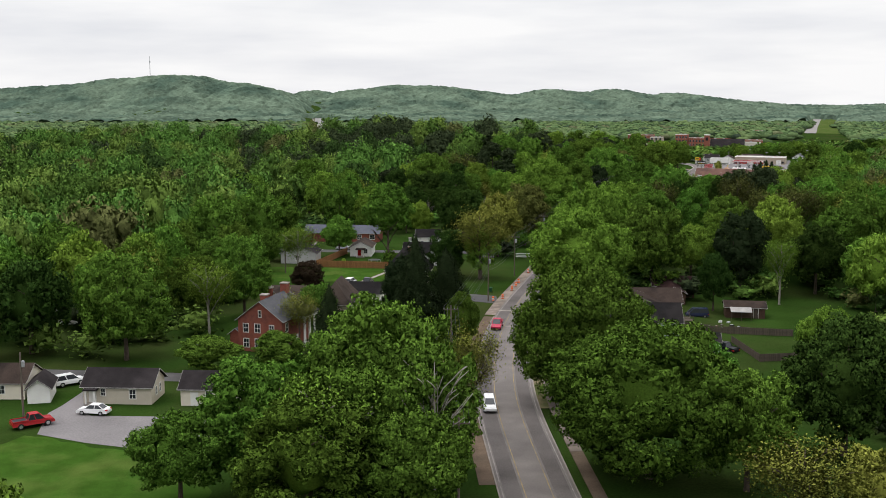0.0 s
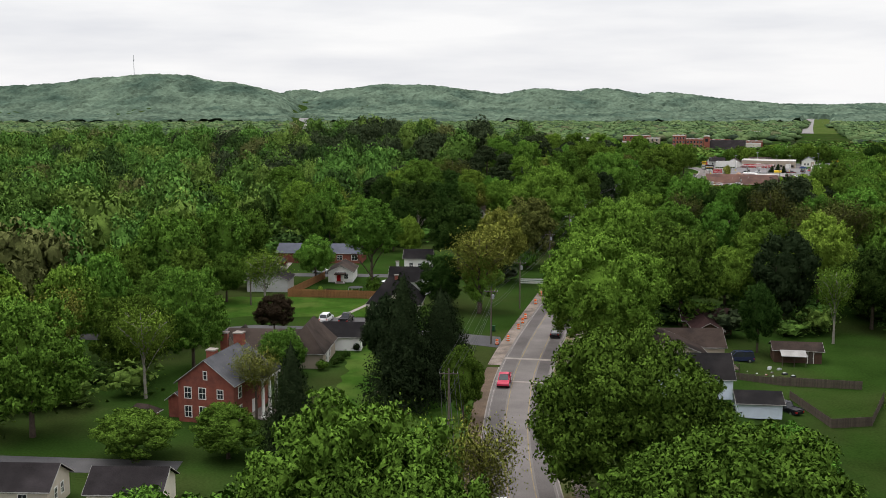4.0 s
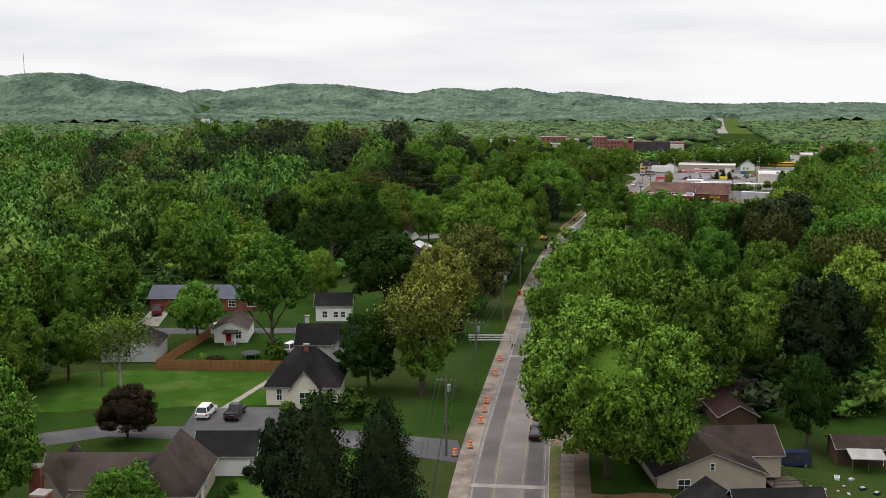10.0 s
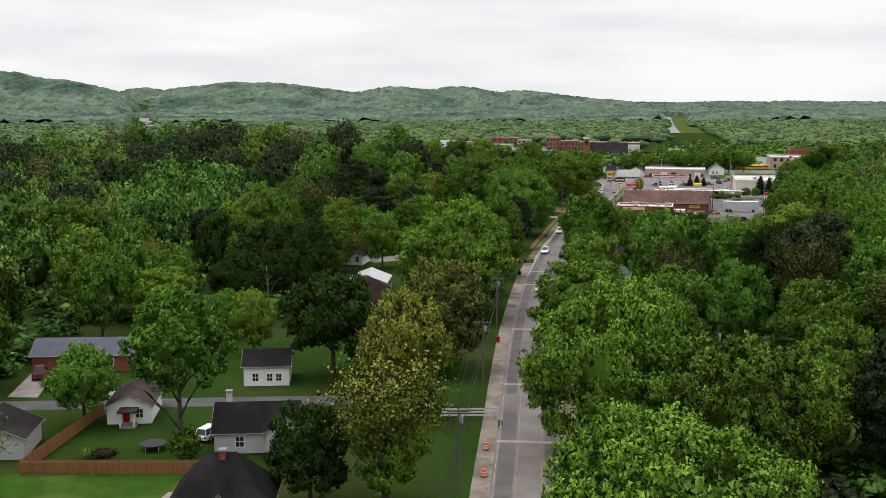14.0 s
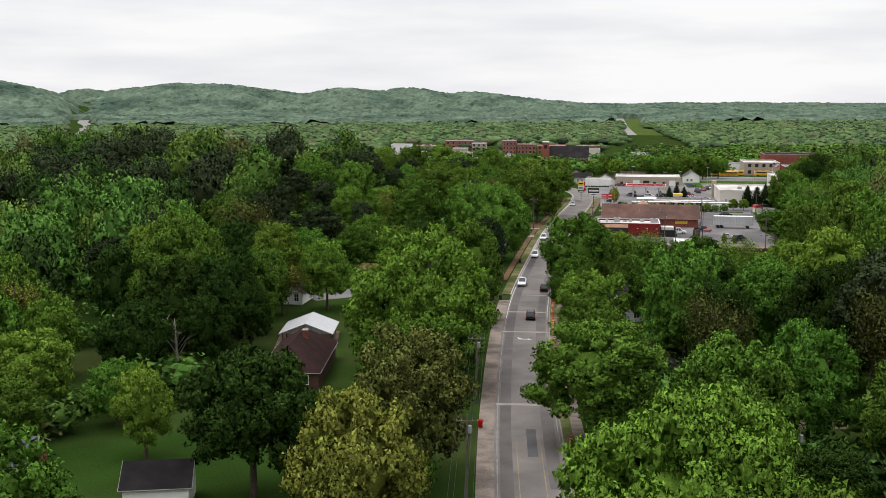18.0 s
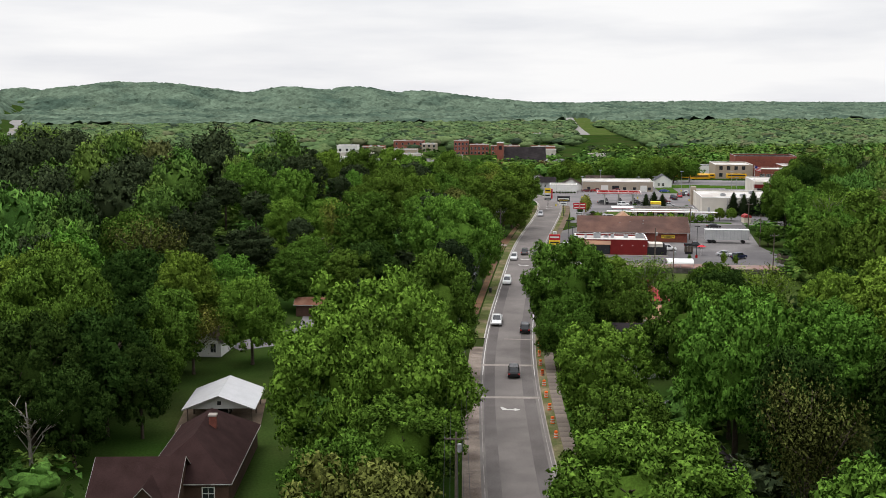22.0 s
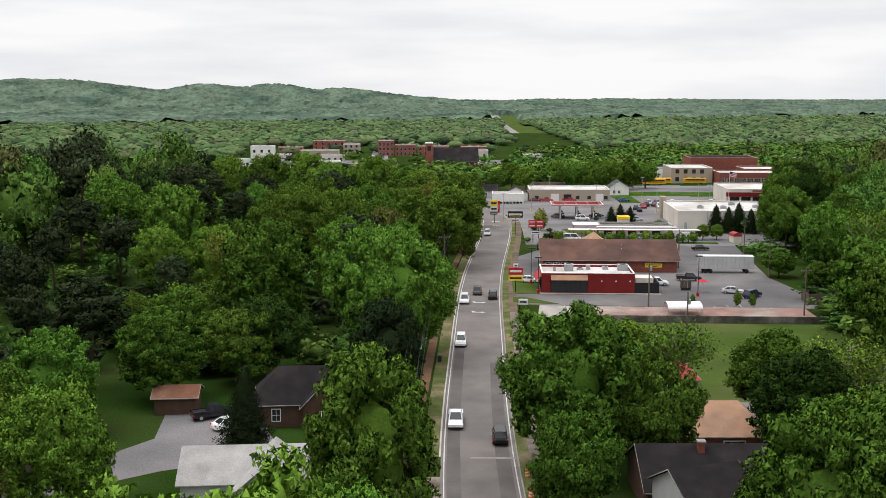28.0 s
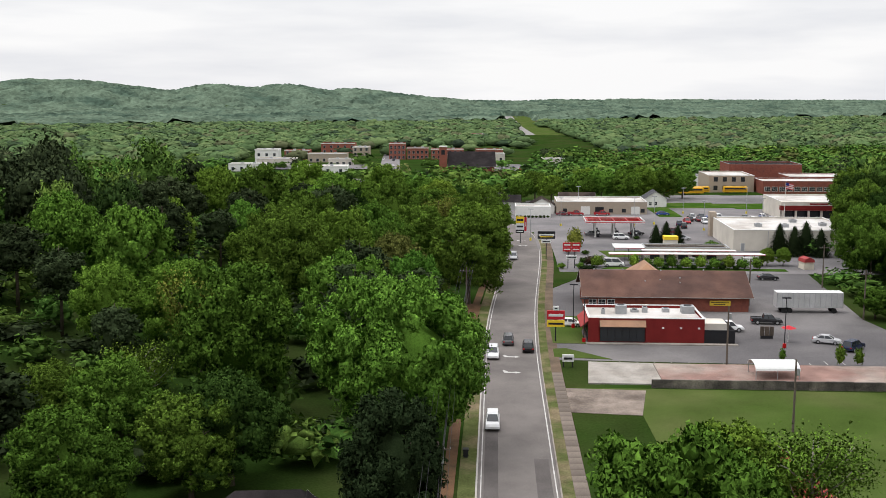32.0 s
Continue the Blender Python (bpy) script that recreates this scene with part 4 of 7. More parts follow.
# ---- house parts ----
def roof_block(parent, x0, y0, x1, y1, h, rise, axis, mat, over=0.4, hip=0.0, thick=0.16):
    """A roof over a block: ridge along the axis, drawn in at its ends by hip."""
    ax0, ay0, ax1, ay1 = x0 - over, y0 - over, x1 + over, y1 + over
    drop = rise * over / (((y1 - y0) if axis == "x" else (x1 - x0)) / 2)
    zl, zt = h - drop, h + rise
    if axis == "x":
        ym = (y0 + y1) / 2
        ridge = [(ax0 + hip, ym, zt), (ax1 - hip, ym, zt)]
    else:
        xm = (x0 + x1) / 2
        ridge = [(xm, ay0 + hip, zt), (xm, ay1 - hip, zt)]
    low = [(ax0, ay0, zl), (ax1, ay0, zl), (ax1, ay1, zl), (ax0, ay1, zl)]
    top = low + ridge
    v = [(x, y, z + thick) for x, y, z in top] + top
    if axis == "x":
        f = [(0, 1, 5, 4), (2, 3, 4, 5)] + ([(1, 2, 5), (3, 0, 4)] if hip else [])
        open_edges = [(0, 1), (2, 3)] + ([(1, 2), (3, 0)] if hip else [(1, 5), (5, 2), (3, 4), (4, 0)])
    else:
        f = [(1, 2, 5, 4), (3, 0, 4, 5)] + ([(0, 1, 4), (2, 3, 5)] if hip else [])
        open_edges = [(1, 2), (3, 0)] + ([(0, 1), (2, 3)] if hip else [(0, 4), (4, 1), (2, 5), (5, 3)])
    faces = f + [tuple(i + 6 for i in reversed(q)) for q in f] + [(b, a, a + 6, b + 6) for a, b in open_edges]
    roof = part("roof", Build().add(v, faces), mat, parent)
    for a, b in open_edges:
        p, q = Vector(v[a]), Vector(v[b])
        d = (q - p).normalized()
        out = Vector((d.y, -d.x, 0)).normalized() if abs(d.z) < 0.99 else Vector((1, 0, 0))
        edge = Build().add([p + out * 0.03, q + out * 0.03, q + out * 0.03 - Vector((0, 0, 0.11)), p + out * 0.03 - Vector((0, 0, 0.11)), p, q, q - Vector((0, 0, 0.11)), p - Vector((0, 0, 0.11))],
                 [(0, 3, 2, 1), (0, 1, 5, 4), (2, 3, 7, 6), (4, 5, 6, 7), (0, 4, 7, 3), (1, 2, 6, 5)])
        part("fascia", edge, FASCIA, roof)
    return roof


def wall_block(parent, x0, y0, x1, y1, h, rise, axis, mat, hip=0.0, z0=-0.4):
    b = Build()
    if hip or not rise:
        b.box(x0, y0, z0, x1, y1, h)
    elif axis == "x":
        ym = (y0 + y1) / 2
        v = [(x, y, z) for x in (x0, x1) for y, z in ((y0, z0), (y1, z0), (y1, h), (ym, h + rise), (y0, h))]
        b.add(v, [(0, 4, 3, 2, 1), (5, 6, 7, 8, 9), (0, 1, 6, 5), (1, 2, 7, 6), (2, 3, 8, 7), (3, 4, 9, 8), (4, 0, 5, 9)])
    else:
        xm = (x0 + x1) / 2
        v = [(x, y, z) for y in (y0, y1) for x, z in ((x0, z0), (x1, z0), (x1, h), (xm, h + rise), (x0, h))]
        b.add(v, [(0, 1, 2, 3, 4), (5, 9, 8, 7, 6), (0, 5, 6, 1), (1, 6, 7, 2), (2, 7, 8, 3), (3, 8, 9, 4), (4, 9, 5, 0)])
    return part("wall", b, mat, parent)


FACE = {"S": 0, "E": 90, "N": 180, "W": 270}


def window(parent, face, x, y, z, w, h, bars=1, trim=None):
    """A framed window on a wall that looks to the face; x, y: its middle on the wall."""
    t = 0.1
    ring = [(-w / 2 - t, z - t), (w / 2 + t, z - t), (w / 2 + t, z + h + t), (-w / 2 - t, z + h + t), (-w / 2, z), (w / 2, z), (w / 2, z + h), (-w / 2, z + h)]
    fr = Build().add([(px, -0.07, pz) for px, pz in ring] + [(px, 0.03, pz) for px, pz in ring],
                     [q for i, j in ((0, 1), (1, 2), (2, 3), (3, 0)) for q in ((i, j, j + 4, i + 4), (i, i + 8, j + 8, j), (i + 4, j + 4, j + 12, i + 12))])
    f = part("window", fr, trim or TRIM, parent)
    f.matrix_basis = pose(x, y, 0, 0, 0, FACE[face])
    part("pane", Build().box(-w / 2, -0.03, z, w / 2, 0.02, z + h), GLASS, f, "dark reflecting pane")
    part("glazing_bar", Build().box(-w / 2, -0.06, z + h / 2 - 0.03, w / 2, -0.032, z + h / 2 + 0.03), trim or TRIM, f)
    for k in range(bars):
        xx = -w / 2 + w * (k + 1) / (bars + 1)
        part("glazing_bar", Build().box(xx - 0.025, -0.055, z, xx + 0.025, -0.034, z + h), trim or TRIM, f)
    return f


def door(parent, face, x, y, mat, w=0.95, h=2.05, z=0.0):
    d = part("door", Build().box(-w / 2, -0.05, z, w / 2, 0.03, z + h), mat, parent)
    for e in (-w / 2 - 0.1, w / 2):
        part("door_jamb", Build().box(e, -0.03, z, e + 0.1, 0.03, z + h + 0.1), TRIM, d)
    d.matrix_basis = pose(x, y, 0, 0, 0, FACE[face])
    part("handle", Build().cyl(w / 2 - 0.1, -0.09, z + 0.95, z + 1.05, 0.03, n=6), CHROME, d)
    return d


def chimney(parent, x, y, top, w=0.9, mat=None, cap=True):
    c = part("chimney", Build().block(x - w / 2, y - w / 2, 0, x + w / 2, y + w / 2, top, 0.04), mat or WALL["brick"], parent)
    if cap:
        part("cap", Build().block(x - w / 2 - 0.1, y - w / 2 - 0.1, top, x + w / 2 + 0.1, y + w / 2 + 0.1, top + 0.2), CONCRETE, c)
    return c


def house(x, y, turn, label, wall, roof, blocks, windows=(), doors=(), chimneys=(), z=None, category="house", porch=()):
    """blocks: x0, y0, x1, y1, eaves height, rise, ridge axis and, if hipped, how far; in the house's own metres."""
    h = thing("house", pose(x, y, gz(x, y) if z is None else z, 0, 0, turn), label, category, "houses among the trees")
    for q in blocks:
        hip = q[7] if len(q) > 7 else 0.0
        wall_block(h, *q[:7], WALL[wall], hip)
        roof_block(h, *q[:7], SHINGLE[roof], hip=hip)
    for q in windows:
        window(h, *q)
    for q in doors:
        door(h, *q)
    for q in chimneys:
        chimney(h, *q)
    for x0, y0, x1, y1, top in porch:
        part("porch_floor", Build().block(x0, y0, -0.3, x1, y1, 0.25), CONCRETE, h)
        part("porch_roof", Build().block(x0 - 0.2, y0 - 0.2, top, x1 + 0.2, y1 + 0.1, top + 0.22), SHINGLE[roof], h)
        for px in (x0 + 0.15, x1 - 0.15):
            part("porch_post", Build().block(px - 0.11, y0 + 0.05, 0.25, px + 0.11, y0 + 0.27, top, 0.01), TRIM, h)
    return h


# ---- cars ----
PAINT, CARS = {}, {}
PAINTS = {"white": (0.72, 0.72, 0.72), "black": (0.012, 0.012, 0.014), "red": (0.34, 0.014, 0.02), "crimson": (0.45, 0.03, 0.07), "silver": (0.42, 0.42, 0.43), "navy": (0.016, 0.022, 0.055), "grey": (0.12, 0.12, 0.125), "blue": (0.02, 0.05, 0.22), "yellow": (0.62, 0.33, 0.02), "maroon": (0.12, 0.012, 0.018)}
SHAPES = {  # outline, width, glasshouse low (x0, x1, z), high (x0, x1, z), wheel places, wheel size
    "sedan": ([(-2.3, 0.32), (-2.33, 0.7), (-2.2, 0.92), (-1.5, 0.98), (1.0, 0.95), (2.05, 0.8), (2.3, 0.6), (2.3, 0.32)], 1.78, (-1.75, 1.15, 0.94), (-1.0, 0.35, 1.44), (-1.38, 1.4), 0.33),
    "suv": ([(-2.35, 0.38), (-2.4, 0.8), (-2.3, 1.05), (1.1, 1.05), (2.15, 0.95), (2.35, 0.7), (2.35, 0.38)], 1.88, (-2.28, 1.25, 1.03), (-2.0, 0.45, 1.74), (-1.42, 1.45), 0.38),
    "pickup": ([(-2.8, 0.45), (-2.82, 1.0), (-2.7, 1.08), (1.35, 1.08), (2.5, 1.0), (2.75, 0.75), (2.75, 0.45)], 1.95, (-0.75, 1.5, 1.06), (-0.5, 0.75, 1.82), (-1.75, 1.8), 0.41),
    "van": ([(-2.5, 0.38), (-2.52, 1.1), (-2.45, 1.2), (1.7, 1.15), (2.4, 1.0), (2.55, 0.7), (2.55, 0.38)], 1.98, (-2.45, 1.95, 1.12), (-2.3, 1.0, 2.05), (-1.6, 1.65), 0.37),
}


def car_parts(kind, colour):
    if (kind, colour) in CARS:
        return CARS[(kind, colour)]
    if colour not in PAINT:
        PAINT[colour] = material("car_paint_" + colour, PAINTS[colour], 0.25, 0.1, vary=0.05, spec=0.5)
    line, w, lo, hi, axles, r = SHAPES[kind]
    b = Build()
    n = len(line)
    v = [(x, s * (w / 2 - (0.10 if z > 0.85 else 0.02)), z) for s in (-1, 1) for x, z in line]
    b.add(v, [tuple(range(n)), tuple(range(2 * n - 1, n - 1, -1))] + [((i + 1) % n, i, n + i, n + (i + 1) % n) for i in range(n)])
    wl, wh = w / 2 - 0.12, w / 2 - 0.30
    b.box(hi[0] - 0.02, -wh - 0.03, hi[2], hi[1] + 0.02, wh + 0.03, hi[2] + 0.05)
    for xa, xb in ((lo[0], hi[0]), (lo[1], hi[1]), ((lo[0] + lo[1]) / 2 - 0.1, (hi[0] + hi[1]) / 2 - 0.1)):
        for s in (-1, 1):
            b.tube([(xa, s * wl, lo[2]), (xb, s * wh, hi[2])], [0.06, 0.05], 4)
    if kind == "pickup":
        b.box(-2.78, -0.95, 1.06, -2.7, 0.95, 1.2).box(-2.75, -0.95, 1.06, -0.8, -0.87, 1.2).box(-2.75, 0.87, 1.06, -0.8, 0.95, 1.2)
    g = Build().add([(lo[0], -wl, lo[2]), (lo[1], -wl, lo[2]), (lo[1], wl, lo[2]), (lo[0], wl, lo[2]), (hi[0], -wh, hi[2]), (hi[1], -wh, hi[2]), (hi[1], wh, hi[2]), (hi[0], wh, hi[2])],
                    [(4, 5, 6, 7), (0, 1, 5, 4), (1, 2, 6, 5), (2, 3, 7, 6), (3, 0, 4, 7)])
    tyre = Build().tube([(0, -0.11, 0), (0, 0.11, 0)], [r, r], 12)
    rim = Build().tube([(0, -0.13, 0), (0, 0.13, 0)], [r * 0.6, r * 0.6], 8)
    f, k = line[-3], line[1]
    head = Build().box(2.0 if kind == "sedan" else f[0] - 0.35, -0.18, 0.62, f[0] + 0.02, 0.18, 0.78)
    tail = Build().box(k[0] - 0.02, -0.14, 0.7, k[0] + 0.25, 0.14, 0.9)
    CARS[(kind, colour)] = (b.mesh("body", PAINT[colour]), g.mesh("glass", GLASS), tyre.mesh("tyre", RUBBER), rim.mesh("rim", CHROME), head.mesh("headlight", LAMP_CLEAR), tail.mesh("tail_light", LAMP_RED),
                            Build().box(-2.62, -0.8, 1.085, -0.85, 0.8, 1.10).mesh("bed_liner", BLACKMETAL) if kind == "pickup" else None)
    return CARS[(kind, colour)]


def car(kind, colour, x, y, turn, where, z=None, name=""):
    """turn: where its nose points, degrees to the left of x."""
    body, glass, tyre, rim, head, tail, bed = car_parts(kind, colour)
    c = thing(name or {"sedan": "car", "suv": "suv", "pickup": "pickup_truck", "van": "van"}[kind], pose(x, y, gz(x, y) + 0.05 if z is None else z, 0, 0, turn), f"{colour} {kind} {where}", "car" if kind != "pickup" else "truck", "cars")
    part("body", body, None, c), part("glass", glass, None, c)
    _, w, _, _, axles, r = SHAPES[kind]
    for ax in axles:
        for s in (-1, 1):
            t = part("wheel", tyre, None, c)
            t.matrix_basis = pose(ax, s * (w / 2 - 0.10), r)
            part("rim", rim, None, t)
    for s in (-1, 1):
        part("headlight", head, None, c).matrix_basis = pose(0, s * (w / 2 - 0.28), 0)
        part("tail_light", tail, None, c).matrix_basis = pose(0, s * (w / 2 - 0.2), 0)
    if bed:
        part("bed_liner", bed, None, c)
    return c


# ---- poles, signs and street things ----
def utility_pole(x, y, turn, height=10.5, arm=True, box=True):
    p = thing("utility_pole", pose(x, y, gz(x, y), 0, 0, turn), "weathered wooden utility pole with crossarm beside the road", "utility pole", "utility poles")
    part("pole", Build().tube([(0, 0, -0.5), (0, 0, height)], [0.17, 0.11], 8), POLEWOOD, p)
    if arm:
        part("crossarm", Build().box(-1.25, -0.16, height - 0.75, 1.25, -0.05, height - 0.62), POLEWOOD, p)
        for k in (-1.15, -0.6, 0.6, 1.15):
            part("insulator", Build().cyl(k, -0.1, height - 0.62, height - 0.42, 0.06, 0.04, 6), GREYMETAL, p)
    if box:
        part("transformer", Build().tube([(0.32, 0, height - 2.1), (0.32, 0, height - 2.0), (0.32, 0, height - 1.25), (0.32, 0, height - 1.2)], [0.2, 0.24, 0.24, 0.18], 10), GREYMETAL, p, "grey transformer can")
    return p


def cable(points, sag, label="thin dark overhead cable between utility poles", r=0.022):
    b = Build()
    for p, q in zip(points, points[1:]):
        path = [(p[0] + (q[0] - p[0]) * t, p[1] + (q[1] - p[1]) * t, p[2] + (q[2] - p[2]) * t - sag * 4 * t * (1 - t)) for t in (k / 8 for k in range(9))]
        b.tube(path, [r] * 9, 4)
    return tagged(new("cable", b.mesh("cable", BLACKMETAL)), label, "cable", "overhead cables")


def drum(x, y):
    d = thing("traffic_drum", pose(x, y, gz(x, y) + 0.03), "orange and white striped traffic drum at the kerb", "traffic drum", "traffic drums")
    part("body", DRUM[0], None, d), part("base", DRUM[1], None, d)
    for m in DRUM[2]:
        part("band", m, None, d)


DRUM = (Build().tube([(0, 0, 0.05), (0, 0, 0.5), (0, 0, 0.98), (0, 0, 1.02)], [0.30, 0.27, 0.24, 0.15], 10).mesh("body", ORANGE), Build().cyl(0, 0, 0, 0.07, 0.42, 0.40, 10).mesh("base", RUBBER),
        [Build().cyl(0, 0, z, z + 0.14, 0.305 - 0.06 * z, 0.297 - 0.06 * z, 10).mesh("band", STRIPE) for z in (0.25, 0.58)])


def board_fence(points, height, mat, label, board=0.16, rail=True):
    """A fence of upright boards along a line of points."""
    f = thing("fence", pose(*points[0], gz(*points[0])), label, "fence")
    x0, y0 = points[0]
    me, count = {}, 0
    for (ax, ay), (bx, by) in zip(points, points[1:]):
        length = math.hypot(bx - ax, by - ay)
        a = math.degrees(math.atan2(by - ay, bx - ax))
        rest = Build()
        n = int(length / board)
        for k in range(n):
            t = (k + 0.5) / n
            px, py = ax + (bx - ax) * t, ay + (by - ay) * t
            dz = gz(px, py) - gz(x0, y0)
            up = height * (1 + 0.012 * math.sin(k * 12.9))
            key = k % 3
            if key not in me:
                me[key] = Build().block(-board / 2 + 0.008, -0.012, 0.03, board / 2 - 0.008, 0.012, height * (1 + 0.012 * math.sin(key * 12.9)), 0.008).mesh("board", mat)
            if count < 290:
                part("board", me[key], None, f).matrix_basis = pose(px - x0, py - y0, dz, 0, 0, a)
                count += 1
            else:
                rest.box(board * k + 0.008, -0.012, dz, board * (k + 1) - 0.008, 0.012, dz + up)
        if rest.v:
            tagged(part("boards", rest, mat, f), kind="stuff").matrix_basis = pose(ax - x0, ay - y0, 0, 0, 0, a)
        for k in range(int(length / 2.4) + 1):
            t = min(k * 2.4 / length, 1)
            px, py = ax + (bx - ax) * t, ay + (by - ay) * t
            part("post", Build().block(-0.05, 0.02, -0.3, 0.05, 0.12, height + 0.05, 0.01), mat, f).matrix_basis = pose(px - x0, py - y0, gz(px, py) - gz(x0, y0), 0, 0, a)
        dzb = gz(bx, by) - gz(ax, ay)
        for z in (0.35, height - 0.35):
            part("rail", Build().add([(0, 0.015, z), (length, 0.015, z + dzb), (length, 0.06, z + dzb), (0, 0.06, z), (0, 0.015, z + 0.09), (length, 0.015, z + dzb + 0.09), (length, 0.06, z + dzb + 0.09), (0, 0.06, z + 0.09)],
                                     [(0, 3, 2, 1), (4, 5, 6, 7), (0, 1, 5, 4), (1, 2, 6, 5), (2, 3, 7, 6), (3, 0, 4, 7)]), mat, f).matrix_basis = pose(ax - x0, ay - y0, gz(ax, ay) - gz(x0, y0), 0, 0, a)
    return f


def bush(x, y, w, h, tone="mid", words="rounded green garden shrub"):
    b = thing("shrub", pose(x, y, gz(x, y), 0, 0, RNG.uniform(0, 360)) @ Matrix.Diagonal((w / 2, w / 2, h / 1.8, 1)), words, "shrub", "garden shrubs")
    part("crown", SHRUB[tone][int(RNG.integers(2))], None, b)


SHRUB = {t: [leaf_mesh("crown", broad_crown(np.random.default_rng(70 + v), 1.0, 0.86, 0.92, 14, 420, 0.10, core=0.7), LEAF[t]) for v in range(2)] for t in ("mid", "dark", "light", "fresh", "plum", "yellow", "conifer")}


# ---- the road's lines, patches, kerbs and pavements ----
def line_on_road(a, b, mat, name, label, lo=-1e9, hi=1e9, z=0.036):
    return tagged(new(name, strip(LINE, WAY, a, b, z, lo=lo, hi=hi).mesh(name, mat)), label, "road marking", kind="structure")


TYREDARK = material("tyre_darkened_asphalt", (0.092, 0.082, 0.078), 0.9, vary=0.28, scale=0.2, fine=6, second=(0.120, 0.108, 0.102))
VERGE = material("dry_verge", (0.075, 0.088, 0.032), 0.98, vary=0.35, scale=0.5, fine=5, bump=0.4, second=(0.17, 0.135, 0.085), spec=0.0)
BROKEN = material("broken_concrete", (0.205, 0.168, 0.142), 0.95, vary=0.4, scale=0.5, fine=6, bump=0.4, second=(0.105, 0.084, 0.070))
line_on_road(-4.18, -4.06, PAINT_WORN, "road_line", "white edge line worn almost away", hi=405)
line_on_road(4.06, 4.18, PAINT_WORN, "road_line", "white edge line worn almost away", hi=405)
line_on_road(-4.18, -4.04, PAINT_WHITE, "road_line", "white edge line", lo=400)
line_on_road(4.04, 4.18, PAINT_WHITE, "road_line", "white edge line", lo=400)
line_on_road(-1.62, -1.50, PAINT_YELLOW, "road_line", "faded yellow turn lane line", hi=330)
line_on_road(1.50, 1.62, PAINT_YELLOW, "road_line", "faded yellow turn lane line", hi=330)
for a, b, lo, hi in ((-3.9, -1.9, 60, 300), (1.9, 3.8, 60, 290), (-3.8, -2.2, 300, 480), (2.0, 3.7, 310, 470), (-0.2, 1.1, 318, 338)):
    line_on_road(a, b, ASPHALT_DARK if b - a < 1.5 else TYREDARK, "road_patch", "darker asphalt band worn by tyres", lo, hi, 0.033)
for y, a, b, wide in ((206, -4.3, 4.4, 0.7), (220.5, -4.4, 4.4, 1.1), (282, -4.4, 4.4, 1.0), (309, -4.4, 4.4, 0.9), (344, -4.4, 4.4, 1.1), (392, -4.4, 0.2, 1.0), (390, 0.2, 4.4, 1.0), (412, -4.4, 4.4, 1.1), (425, -1.0, 4.4, 0.5)):
    p, turn = beside(y, 0)
    ob = new("road_patch", Build().box(a, -wide / 2, -0.1, b, wide / 2, 0.042).mesh("road_patch", CONCRETE))
    ob.matrix_basis = pose(p.x, p.y, gz(p.x, p.y), 0, 0, turn)
    tagged(ob, "pale concrete patch across the road", "road patch", kind="structure")
for y in (383, 505, 512, 628, 636):
    p, turn = beside(y, 0)
    ob = new("road_arrow", Build().slab([(-1.2, -0.1), (0.5, -0.1), (0.5, -0.45), (1.3, 0.15), (0.5, 0.75), (0.5, 0.35), (-0.6, 0.4), (-1.2, 1.4), (-1.5, 1.3)], 0.0, 0.046).mesh("road_arrow", PAINT_WHITE))
    ob.matrix_basis = pose(p.x, p.y, gz(p.x, p.y), 0, 0, turn)
    tagged(ob, "white turn arrow painted on the road", "road marking", kind="structure")


def along(name, a, b, mat, z, thick, lo, hi, label, category):
    return tagged(new(name, strip(LINE, WAY, a, b, z, thick, lo, hi).mesh(name, mat)), label, category, kind="structure")


along("kerb", HALF, HALF + 0.16, CONCRETE, 0.14, 0.3, 60, 700, "concrete kerb", "kerb")
along("kerb", -HALF - 0.16, -HALF, CONCRETE, 0.14, 0.3, 60, 215, "concrete kerb", "kerb")
along("kerb", -HALF - 0.2, -HALF, material("new_concrete", (0.38, 0.36, 0.33), 0.9, vary=0.12, scale=1, fine=10), 0.15, 0.3, 421, 700, "new pale concrete kerb", "kerb")
along("shoulder", -6.6, -HALF, DIRT, 0.045, 0.3, 120, 215, "bare dirt shoulder where the pavement was dug up", "shoulder")
along("shoulder", -6.7, -HALF, BROKEN, 0.05, 0.3, 215, 421, "broken concrete and gravel shoulder", "shoulder")
along("shoulder", -6.6, -HALF - 0.2, VERGE, 0.13, 0.3, 421, 640, "grass verge", "verge")
along("shoulder", -8.4, -7.0, CLAY, 0.06, 0.3, 440, 640, "strip of dug red soil where a footpath is being laid", "bare soil")
along("shoulder", HALF + 0.16, 6.0, VERGE, 0.12, 0.3, 150, 640, "dry patchy grass verge", "verge")
along("driveway_strip", 7.6, 9.5, DIRT, 0.04, 0.3, 196, 246, "bare dirt at the roadside", "bare soil")
pavement = tagged(new("pavement", strip(LINE, WAY, 5.98, 7.62, 0.10, 0.3, 90, 640).mesh("pavement", DIRT)), "concrete footpath of slabs beside the road", "pavement", kind="structure")
slab_mesh = Build().block(-0.80, -0.98, -0.1, 0.80, 0.98, 0.125, 0.02).mesh("slab", material("footpath_concrete", (0.155, 0.128, 0.108), 0.9, vary=0.22, scale=0.8, fine=12, bump=0.2, per=0.2, second=(0.100, 0.082, 0.068)))
run, k = 0.0, 0
